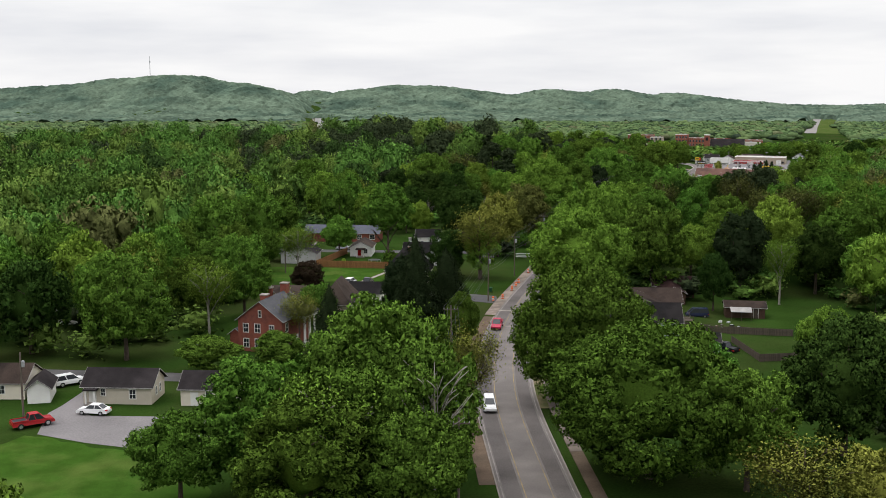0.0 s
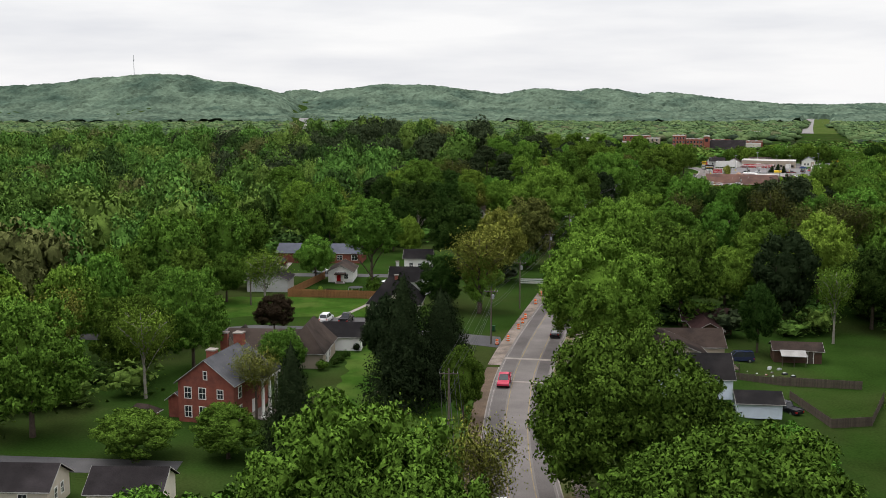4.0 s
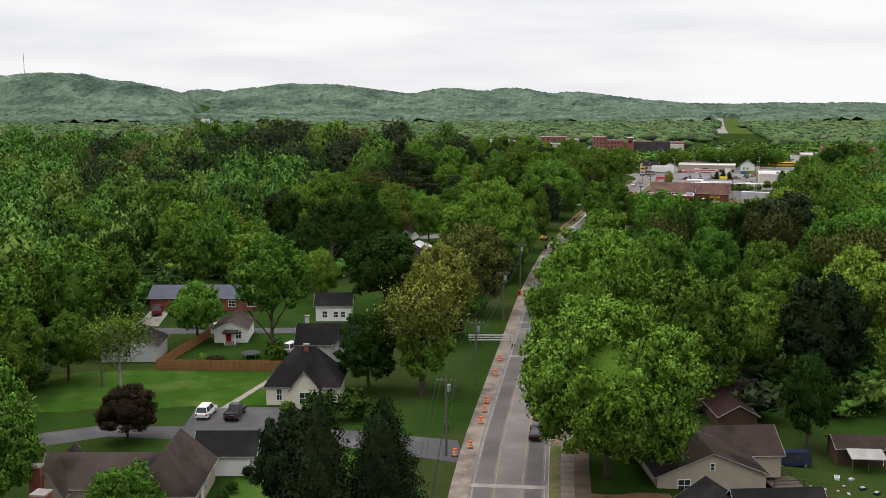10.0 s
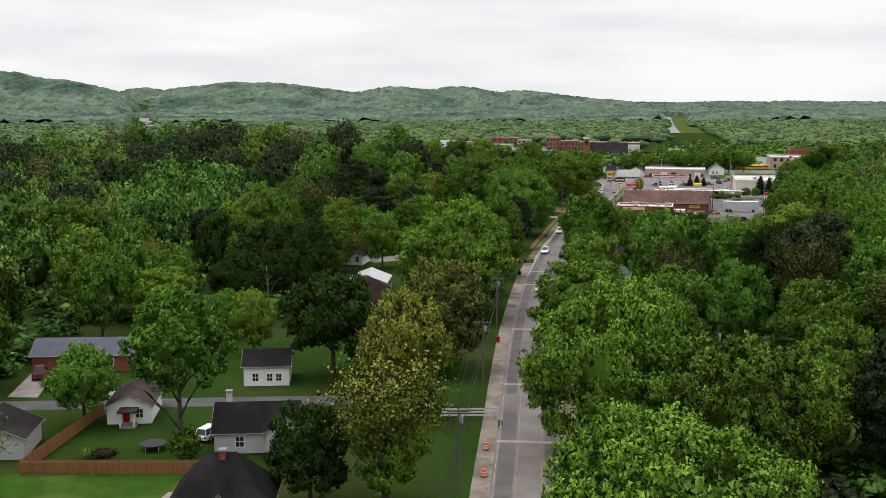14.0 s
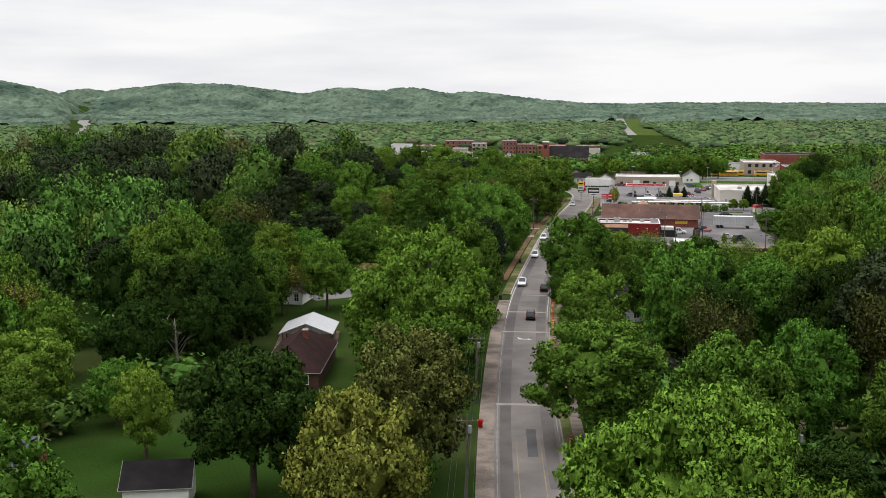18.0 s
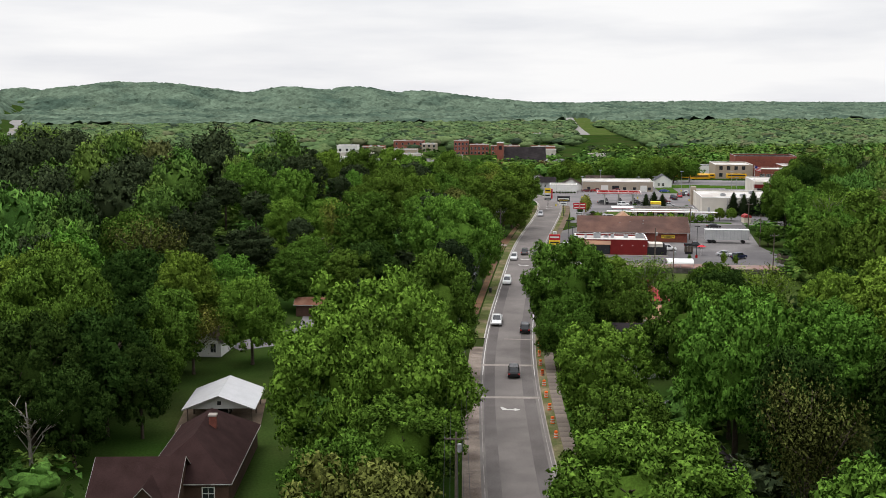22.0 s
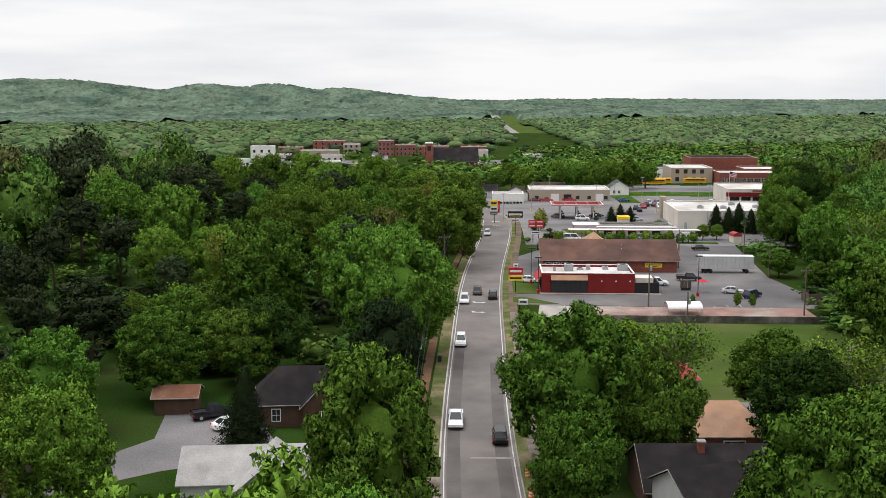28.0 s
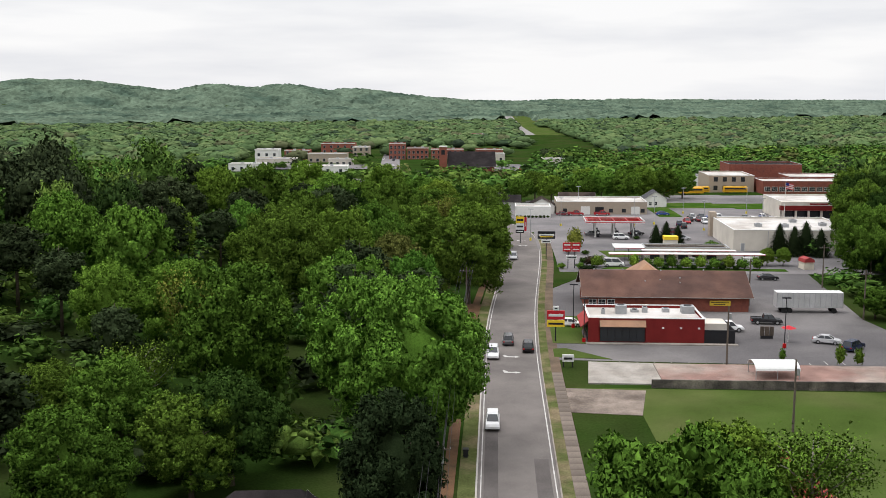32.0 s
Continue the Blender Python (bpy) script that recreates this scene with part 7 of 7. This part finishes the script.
# white store, strip of shops, red-banded store, school
store = flat_shop(60, 148, 92, 178, 5.6, "stucco", "white", "large pale stuccoed store with a white flat roof", "store", 0.35)
part("pylon", Build().block(-0.9, 28, -0.2, 0.9, 31, 7.2), WALL["tan"], store, "tan entrance pylon")
for x, y in ((8, 10), (15, 9), (26, 12), (20, 20)):
    roof_unit(store, x, y, 5.25, 1.8, 1.8, 0.9)
for x in (2.5, 25):
    door(store, "S", x, 0, GREYMETAL)
part("downpipe", Build().box(9, -0.12, 0, 9.15, -0.003, 5.4), GREYMETAL, store)
mall = flat_shop(17.5, 237, 49, 255, 4.6, "tan", "white", "long tan strip building with roller doors and a white roof", "strip_building", 0.25)
for x, w in ((8.5, 3.2), (26.0, 3.0)):
    part("roller_door", Build().box(x, -0.05, 0, x + w, -0.003, 3.0), TRIM, mall)
# no opening here: a black panel on the wall stands for the bay's shade
part("roller_door", Build().box(13.5, -0.05, 0, 16.5, -0.003, 2.8), BLACKMETAL, mall, "flat black panel standing for the shade of an open bay")
for x in (3, 19, 23.5, 30):
    window(mall, "S", x, 0, 1.0, 1.2, 1.1, 1, BLACKMETAL)
w1 = flat_shop(3, 226, 15, 236, 3.8, "white", "white", "low white shop with a dark hedge along its foot", "shop", 0.5)
for k in range(9):
    bush(*uv(3.6 + k * 1.3, 225)[:2], 1.2, 0.9, "dark", "low clipped shrub along a wall")
for k, (u0, v0, w, d, h, r, wallc, roofc) in enumerate(((8, 240, 9, 9, 3.0, 2.4, "white", "brown"), (-4, 256, 9, 8, 3.0, 2.2, "grey", "charcoal"), (52, 265, 8, 9, 3.4, 2.6, "white", "grey"), (20, 262, 13, 8, 3.0, 2.6, "cream", "taupe"), (-8, 282, 8, 8, 3.0, 2.2, "white", "brown"), (-20, 300, 9, 8, 3, 2.4, "white", "grey"))):
    x, y, z = uv(u0, v0)
    house(x, y, -20.6, ("small white house behind the shops", "small grey house behind the shops")[k % 2], wallc, roofc, [(0, 0, w, d, h, r, "x" if k % 2 else "y")], [("S", w / 2, 0, 0.9, 1.0, 1.2), ("S", w / 4, 0, 0.9, 0.9, 1.2)])
redst = flat_shop(91, 222, 122, 246, 6.0, "stucco", "white", "store front with a wide red band and a pillared walk", "store", 0.4)
part("band", Build().box(-0.3, -2.2, 3.2, 31, -0.003, 4.8), WALL["redpaint"], redst, "wide red fascia")
part("text_bar", Build().box(9, -2.25, 5.1, 15, -2.21, 5.6), WALL["redpaint"], redst)
part("upper_fascia", Build().box(-0.3, -2.2, 4.8, 31, -0.003, 6.1), WALL["stucco"], redst)
for k in range(8):
    part("pillar", Build().block(0.2 + k * 4.2, -2.0, -0.2, 0.8 + k * 4.2, -1.4, 3.2, 0.02), WALL["stucco"], redst)
part("shop_window", Build().box(0.5, -0.05, 0.4, 30, -0.003, 2.9), GLASS, redst)
pole = thing("flagpole", at_uv(88, 205), "white flagpole with a limp striped flag", "flagpole")
part("pole", Build().tube([(0, 0, 0), (0, 0, 14)], [0.1, 0.05], 7), TRIM, pole)
for k in range(7):
    part("stripe", Build().add([(0.1, 0, 13.6 - k * 0.28), (2.6, 0.5, 13.0 - k * 0.28), (2.6, 0.5, 12.72 - k * 0.28), (0.1, 0, 13.32 - k * 0.28), (0.1, 0.03, 13.6 - k * 0.28), (2.6, 0.53, 13.0 - k * 0.28), (2.6, 0.53, 12.72 - k * 0.28), (0.1, 0.03, 13.32 - k * 0.28)], [(0, 3, 2, 1), (4, 5, 6, 7), (0, 1, 5, 4), (2, 3, 7, 6)]), (SIGNRED, STRIPE)[k % 2], pole)
part("canton", Build().add([(0.1, -0.02, 13.62), (1.1, 0.18, 13.38), (1.1, 0.18, 12.4), (0.1, -0.02, 12.64), (0.1, 0.06, 13.62), (1.1, 0.26, 13.38), (1.1, 0.26, 12.4), (0.1, 0.06, 12.64)], [(0, 3, 2, 1), (4, 5, 6, 7), (0, 1, 5, 4), (2, 3, 7, 6)]), material("flag_blue", (0.02, 0.03, 0.16), 0.8, vary=0.05), pole)
sch = flat_shop(91, 346, 111, 372, 7.6, "tan", "white", "tall tan brick school block with a white roof", "school", 0.5, category="school", group="school buildings")
for f in (1.2, 5.0):
    for x in (3, 7, 11, 15):
        window(sch, "S", x, 0, f, 1.6, 1.8, 1, BLACKMETAL)
sc2 = flat_shop(106, 376, 140, 398, 11.5, "brick", "charcoal", "dark brick school hall", "school", 0.6, category="school", group="school buildings")
sc3 = flat_shop(112, 334, 152, 350, 5.6, "brick", "white", "long low brick school wing with a band of windows", "school", 0.4, category="school", group="school buildings")
for k in range(12):
    window(sc3, "S", 2 + k * 3.2, 0, 1.2, 2.4, 1.8, 2, TRIM)
sc4 = flat_shop(128, 352, 168, 372, 6.5, "brick", "white", "low school building with a pale flat roof", "school", 0.4, category="school", group="school buildings")
sc5 = flat_shop(86, 380, 102, 392, 6.0, "white", "grey", "pale school annexe among trees", "school", 0.4, category="school", group="school buildings")
for u, v, a in ((76, 332, 5), (80, 340, 5), (96, 338, 0), (70, 344, 8)):
    bus = thing("school_bus", at_uv(u, v, a), "yellow school bus parked by the school", "bus", "school buses")
    part("body", Build().block(0, 0, 0.6, 10.5, 2.4, 3.0, 0.2), PAINT.setdefault("yellow", material("car_paint_yellow", PAINTS["yellow"], 0.35, vary=0.05)), bus)
    part("window_band", Build().box(0.6, -0.03, 1.8, 9.8, -0.004, 2.5), GLASS, bus)
    part("stripe", Build().box(0.3, -0.04, 1.2, 10.2, -0.004, 1.3), BLACKMETAL, bus)
    for x in (2, 8.2):
        for y in (0.2, 2.2):
            part("wheel", Build().tube([(x, y - 0.15, 0.48), (x, y + 0.15, 0.48)], [0.48, 0.48], 10), RUBBER, bus)

# parked cars
tones = ["white", "black", "silver", "red", "grey", "navy", "white", "black", "maroon", "white", "silver", "blue"]
k = 0
for row, (v, u0, u1) in enumerate(((203, 64, 90), (208.5, 58, 92), (215, 60, 90), (221, 62, 88))):
    u = u0
    while u < u1:
        if RNG.uniform() < 0.72:
            x, y, z = uv(u, v)
            car(("sedan", "suv", "pickup", "suv")[k % 4], tones[int(RNG.integers(len(tones)))], x, y, 69 + (180 if row % 2 else 0), "parked in a shop's lot")
            k += 1
        u += 2.9
for kind, colour, u, v, a in (("sedan", "maroon", 19.5, 233, -20), ("pickup", "red", 24, 233.5, -20), ("pickup", "red", 33, 233, -20), ("sedan", "blue", 54, 234, -20), ("suv", "black", 55, 196, 60), ("suv", "navy", 54.5, 202, 60), ("pickup", "maroon", 49, 181, -20), ("sedan", "black", 38, 178, 0), ("sedan", "silver", 50, 168, -20),
                              ("sedan", "white", 10.8, 53.5, -30), ("sedan", "white", 34.0, 58, -22), ("pickup", "white", 38.6, 51, -20), ("pickup", "black", 47.0, 57.5, -25), ("sedan", "silver", 53.5, 42.5, -40), ("suv", "navy", 56.5, 38, 25), ("sedan", "black", 58.5, 104, -20)):
    x, y, z = uv(u, v)
    car(kind, colour, x, y, a, "parked on a lot by the shops")
board = thing("menu_board", at_uv(43, 45.5), "dark menu board beside a drive-through", "sign")
for x in (0, 0.8, 1.6):
    part("panel", Build().block(x, -0.1, 0.6, x + 0.7, 0.1, 2.2, 0.03), OLDWOOD, board)
part("foot", Build().box(0.1, -0.08, 0, 2.2, 0.08, 0.6), BLACKMETAL, board)
um = thing("red_parasol", at_uv(47.2, 43.2), "red drive-through parasol on a post", "parasol")
part("canopy", Build().tube([(0, 0, 2.5), (0, 0, 2.95)], [1.3, 0.1], 8), SIGNRED, um)
part("pole", Build().cyl(0, 0, 0, 2.5, 0.05, n=6), TRIM, um)
skip_ = thing("waste_enclosure", at_uv(66, 31), "brown boarded waste enclosure at the edge of a lot", "enclosure")
for q in ((0, 0, 6, 0.15), (0, 4.85, 6, 5), (0, 0.15, 0.15, 4.85), (5.85, 0.15, 6, 4.85)):
    part("panel", Build().block(q[0], q[1], 0, q[2], q[3], 2.2, 0.02), OLDWOOD, skip_)
for k in range(7):
    b = new("bay_line", Build().box(40 + k * 2.7, 40.5, 0.0, 40.12 + k * 2.7, 45.3, 0.045).mesh("bay_line", PAINT_WHITE))
    b.matrix_basis = SHOPS
    tagged(b, "white parking bay line", "road marking", kind="structure")
for k in range(14):
    b = new("bay_line", Build().box(17 + k * 2.7, 28, 0.0, 17.12 + k * 2.7, 32.5, 0.045).mesh("bay_line", PAINT_WHITE))
    b.matrix_basis = SHOPS
    tagged(b, "white parking bay line", "road marking", kind="structure")
for u, v, h, w in ((42.5, 28.5, 3.2, 2.2), (51, 27, 4.5, 3.4), (54, 27.5, 3.5, 3)):
    bush(*uv(u, v)[:2], w * 0.5, h * 0.8, "mid")
plant("mid1", *uv(68.5, 63)[:2], 6.5, 8.5), plant("mid0", *uv(73, 50)[:2], 6, 6)
for u, v, a in ((33.5, 27, 0), (47.5, 74, 10), (68, 95, 0), (66, 62, 0), (62, 20, 0), (35, -6, 0)):
    x, y, z = uv(u, v)
    utility_pole(x, y, a, 9.5, u > 60, u < 60)

# ---- houses in the middle stretch ----
house(13.5, 365.3, -13, "long house with a steep hipped dark brown shingle roof among trees", "brown", "maroon", [(-4.6, -5.5, 4.6, 14.5, 2.9, 3.5, "y", 5.4), (-9.0, -9.6, -0.2, -2.0, 2.9, 2.8, "x"), (-4.6, -11.2, -1.4, -6.0, 2.7, 1.7, "y")],
      [("S", -7.2, -9.6, 0.9, 1.0, 1.3), ("S", -3.0, -11.2, 0.9, 0.9, 1.3), ("S", 2.4, -5.5, 0.9, 1.2, 1.3)], (), [(1.0, 5.0, 7.0, 0.8)])
cpt = thing("carport", pose(12.6, 389.8, -0.4, 0, 0, -12), "open carport with a pale metal gable roof", "carport")
roof_block(cpt, 0, 0, 8.8, 9.5, 2.6, 1.7, "y", SHINGLE["metal"], over=0.5)
part("gable", Build().add([(0, 0.3, 2.45), (8.8, 0.3, 2.45), (4.4, 0.3, 4.1), (0, 0.5, 2.45), (8.8, 0.5, 2.45), (4.4, 0.5, 4.1)], [(0, 1, 2), (5, 4, 3), (0, 3, 4, 1), (1, 4, 5, 2), (2, 5, 3, 0)]), WALL["grey"], cpt)
part("vent", Build().box(4.15, 0.24, 2.95, 4.65, 0.297, 3.5), BLACKMETAL, cpt)
for x in (0.1, 8.7):
    for y in (0.4, 4.7, 9.0):
        part("post", Build().block(x - 0.08, y - 0.08, -0.2, x + 0.08, y + 0.08, 2.5, 0.01), OLDWOOD, cpt)
car("sedan", "black", 17.8, 393.4, 78, "parked in an open carport", -0.3)
level("ground_court", [(11, 387), (22, 385), (24, 399), (13, 401)], DIRT, 0.03, "dirt floor of a carport", "bare soil")
house(35.0, 420.5, -14, "grey house with a pale grey roof and front gable", "grey", "palegrey", [(0, 1, 12.5, 10, 2.9, 2.4, "x"), (6, -1.5, 13, 6, 2.9, 2.9, "y")], [("S", 9.5, -1.5, 0.9, 1.2, 1.4)])
house(46.0, 445.5, -14, "dark brown house with a charcoal hipped roof", "brown", "charcoal", [(0, 1, 12, 10, 3.2, 3.6, "x", 3.4), (6.5, -0.5, 12.5, 6, 3.2, 3.2, "y")], [("S", 3, 1, 0.9, 1.0, 1.5), ("S", 9.5, -0.5, 0.9, 1.2, 1.5)])
house(34.2, 454.5, -14, "open-fronted shed with a rusty tin roof", "brown", "rust", [(0, 1.5, 5.5, 6, 2.4, 1.0, "x")], (), (), (), None, "shed")
house(13.5, 428, -20, "small white cottage with a brown roof under trees", "white", "brown", [(0, 0, 5.5, 8, 2.6, 1.8, "y")], [("S", 1.6, 0, 0.8, 0.9, 1.5), ("S", 4.2, 0, 0.8, 0.9, 1.5)])
level("driveway", [(22, 430), (34, 434), (44, 435), (58, 428), (58, 431), (48, 437), (48, 452), (41, 457), (36, 456), (34, 446), (20, 435)], LOT, 0.03, "wide gravelly grey driveway", "driveway")
car("pickup", "black", 41.8, 452.4, 10, "parked on a driveway"), car("sedan", "white", 43.4, 447.4, 20, "parked on a driveway"), car("sedan", "navy", 46.2, 443.5, 95, "parked on a driveway")
house(79.8, 404.5, -18, "brown bungalow with a wide charcoal roof and two gables", "brown", "charcoal", [(0, 0, 20, 11, 3.0, 3.0, "x"), (4, -1.5, 8.5, 4, 3.0, 2.0, "y"), (14, -1.5, 18.5, 4, 3.0, 2.0, "y")], [("S", 6.2, -1.5, 0.8, 1.2, 1.4), ("S", 16.2, -1.5, 0.8, 1.2, 1.4), ("S", 2, 0, 0.8, 1.0, 1.3), ("S", 11, 0, 0.8, 1.2, 1.3)], (), [(6.4, 4.6, 6.6, 0.7)])
house(86.5, 420.0, -18, "brick house with an orange metal roof and white windows", "brick", "copper", [(0, 0, 16, 10, 3.2, 2.6, "x", 3)], [("S", 1.4, 0, 1.0, 0.9, 1.5), ("S", 3.9, 0, 1.0, 2.4, 1.5, 3), ("S", 7.4, 0, 1.2, 1.6, 1.3, 2), ("S", 11.8, 0, 1.2, 2.4, 1.3, 2)])
house(99.5, 443.0, -18, "pavilion with a red metal pyramid roof and cupola", "tan", "redmetal", [(0, 0, 8.5, 8.5, 2.8, 2.6, "x", 4.3), (3.4, 3.4, 5.1, 5.1, 5.6, 0.9, "x", 1.0)], [("S", 4.2, 0, 0.8, 1.4, 1.4)], (), (), None, "pavilion")
house(116, 432, -18, "small red-roofed kiosk on a lawn", "brown", "charcoal", [(0, 0, 3.5, 3, 2.3, 1.3, "x")], (), (), (), None, "kiosk")
level("parking_lot", [(104, 424), (126, 417), (132, 432), (118, 440), (108, 440)], LOT, 0.03, "small asphalt parking lot on a lawn", "parking lot")
car("suv", "silver", 112, 429, 30, "parked behind a pavilion"), car("sedan", "white", 120, 428, 70, "parked on a small lot")
house(62.5, 352.5, -15, "dark house with a charcoal roof under a tree", "brown", "charcoal", [(0, 0, 10, 9, 2.8, 2.4, "x", 3)], [("S", 5, 0, 0.8, 1.2, 1.2)], (), (), None)
house(79.5, 396.0, 0, "pale grey two-storey house half hidden by trees", "grey", "charcoal", [(0, 0, 7, 7, 5.0, 2.0, "x")], [("S", 2, 0, 3.4, 0.9, 1.3), ("S", 5, 0, 3.4, 0.9, 1.3), ("S", 3.5, 0, 0.8, 1.2, 1.3)])
level("driveway", [(68.5, 371), (73.5, 369), (80, 384), (78, 396), (72, 396), (72.5, 384)], ASPHALT_DARK, 0.03, "dark asphalt driveway", "driveway")
level("lawn", [(56, 357), (68, 356), (72, 384), (64, 389)], LAWN, 0.02, "front lawn", "lawn")
car("suv", "black", 77.5, 378, 5, "parked on a dark driveway")
level("driveway", [(66, 330), (110, 320), (110, 323.5), (66, 334)], DIRT, 0.03, "pale dirt drive through trees", "driveway")

# ---- the town centre, far off ----
RED2 = material("old_red_brick", (0.24, 0.085, 0.062), 0.9, vary=0.25, scale=0.2, fine=3)
for x, y, w, d, h, wallm, roofc, rows, cols, label in (
        (256, 1183, 13, 20, 13, RED2, "charcoal", 3, 4, "three-storey old red brick corner building"), (270, 1180, 17, 16, 9.5, RED2, "charcoal", 2, 5, "two-storey red brick town building"),
        (288, 1174, 26, 16, 8.5, RED2, "white", 2, 6, "long red brick town building"), (188, 1169, 30, 16, 7, "tan", "white", 1, 6, "low tan town building with a white roof"),
        (145, 1138, 28, 14, 6, "stucco", "white", 1, 5, "low pale town building with a flat roof"), (222, 1290, 30, 18, 9, RED2, "maroon", 2, 5, "red brick town building"),
        (150, 1185, 18, 16, 10, "white", "white", 2, 3, "pale corner town building"), (304, 1140, 32, 16, 6.5, "stucco", "grey", 1, 5, "low white town building"), (195, 1125, 18, 10, 5.5, "stucco", "white", 1, 4, "small white shop in the town"),
        (176, 1205, 20, 14, 8, RED2, "white", 2, 4, "brick shop row in the town"), (238, 1235, 14, 20, 8, "tan", "white", 2, 3, "tan brick shop in the town"), (330, 1185, 22, 14, 7, RED2, "white", 1, 4, "brick store in the town"),
        (120, 1095, 24, 14, 5.5, "white", "white", 1, 4, "low white shed building in the town"), (345, 1080, 20, 14, 5.5, "stucco", "white", 1, 4, "pale store in the town"), (160, 1060, 34, 18, 5, "white", "white", 1, 4, "large white flat-roofed building in the town"),
        (420, 1500, 40, 20, 8, RED2, "white", 1, 5, "far brick works building"), (640, 1980, 34, 16, 5, "grey", "grey", 1, 3, "far white shed near an airstrip"), (470, 1540, 30, 16, 7, RED2, "maroon", 1, 4, "far red building on the plain"), (-240, 2050, 60, 24, 6, "stucco", "white", 1, 3, "far white warehouse by the highway")):
    t = thing("town_building", pose(x, y, gz(x, y) - 0.3, 0, 0, -17), label, "building", "town buildings")
    part("wall", Build().box(0, 0, -1, w, 0.4, h).box(0, d - 0.4, -1, w, d, h).box(0, 0.4, -1, 0.4, d - 0.4, h).box(w - 0.4, 0.4, -1, w, d - 0.4, h), WALL[wallm] if isinstance(wallm, str) else wallm, t)
    part("roof", Build().box(0.4, 0.4, h - 0.9, w - 0.4, d - 0.4, h - 0.6), SHINGLE[roofc], t)
    part("cornice", Build().box(-0.2, -0.25, h - 0.4, w + 0.2, -0.003, h + 0.2), TRIM, t)
    for r in range(rows):
        for c in range(cols):
            window(t, "S", (c + 0.5) * w / cols, 0, 1.0 + r * 3.9, min(1.8, w / cols * 0.5), 2.1, 0, GREYMETAL)
    for c in range(2):
        roof_unit(t, w * (0.3 + 0.35 * c), d * 0.5, h - 0.6, 2, 2, 1.2)
ch = thing("church", pose(257, 1030, gz(262, 1030) - 0.3, 0, 0, -17), "brick church with a vast dark sloping roof and square tower", "church")
part("wall", Build().box(0, 0, -1, 30, 22, 5), RED2, ch)
roof_block(ch, 0, 0, 30, 22, 5, 8.5, "x", SHINGLE["charcoal"], over=1.0)
tw = part("tower", Build().block(-6.5, 3, -1, -1.5, 8, 17, 0.2), RED2, ch)
part("louvre", Build().box(-5.2, 2.9, 12, -2.8, 2.997, 15), BLACKMETAL, tw)
part("tower_cap", Build().block(-6.8, 2.7, 17, -1.2, 8.3, 17.6), TRIM, tw)
part("vestry", Build().box(4, -8, -1, 26, 0, 3.5), RED2, ch)
part("vestry_roof", Build().box(3.6, -8.4, 3.5, 26.4, -0.003, 3.8), SHINGLE["charcoal"], ch)
TOWN_STREET, TOWN_WAY = curve_at([(160, 880), (185, 950), (218, 1040), (262, 1200), (300, 1330), (340, 1460)])
tagged(new("town_street", strip(TOWN_STREET, TOWN_WAY, -7, 7, 0.25).mesh("town_street", LOT)), "wide pale street through the town", "street", kind="structure")
level("town_lot", [(285, 1030), (350, 1000), (360, 1075), (300, 1095)], LOT, gz(320, 1050) + 0.6, "asphalt lot beside the church", "parking lot")
level("town_lot", [(140, 1100), (215, 1080), (222, 1120), (148, 1140)], LOT, gz(180, 1110) + 0.8, "asphalt lot in the town", "parking lot")
for k in range(34):
    t = RNG.uniform()
    i = int(t * (len(TOWN_STREET) - 12)) + 6
    n = Vector((TOWN_WAY[i].y, -TOWN_WAY[i].x, 0))
    p = TOWN_STREET[i] + n * RNG.choice((-5.6, 5.6, 2.4))
    car(("sedan", "suv")[k % 2], tones[k % len(tones)], p.x, p.y, math.degrees(math.atan2(TOWN_WAY[i].y, TOWN_WAY[i].x)), "parked along the town street", gz(p.x, p.y) + 0.27)
for k in range(16):
    x, y = 292 + (k % 8) * 6, 1042 + (k // 8) * 14 - (k % 8) * 2
    car("sedan", tones[k % len(tones)], x, y, 73, "parked in a town lot", gz(320, 1050) + 0.65)
RUN, RUN_WAY = curve_at([(560, 1640), (690, 2010), (830, 2400), (960, 2760)])
tagged(new("airfield_grass", strip(RUN, RUN_WAY, -40, 60, 0.3).mesh("airfield_grass", FIELD)), "mown pale grass beside a runway", "field", kind="structure")
tagged(new("airstrip", strip(RUN, RUN_WAY, -9, 9, 0.5).mesh("airstrip", material("pale_runway", (0.20, 0.19, 0.18), 0.9, vary=0.1, scale=0.02, fine=0.3))), "long pale runway far off on the plain", "runway", kind="structure")
HWY, HWY_WAY = curve_at([(-210, 1850), (-235, 2100), (-262, 2350), (-300, 2560), (-322, 2760)])
tagged(new("highway", strip(HWY, HWY_WAY, -11, 11, 1.5).mesh("highway", material("pale_highway", (0.18, 0.175, 0.17), 0.9, vary=0.1, scale=0.02, fine=0.3))), "pale highway climbing through a gap in the hills", "road", kind="structure")
mast = thing("radio_mast", pose(-800, 2960, gz(-800, 2960)), "thin lattice radio mast on a wooded hill", "mast")
part("mast", Build().tube([(0, 0, 0), (0, 0, 62)], [1.0, 0.5], 5), GREYMETAL, mast)
part("antenna", Build().box(-1.6, -0.4, 46, 1.6, 0.4, 50), GREYMETAL, mast)
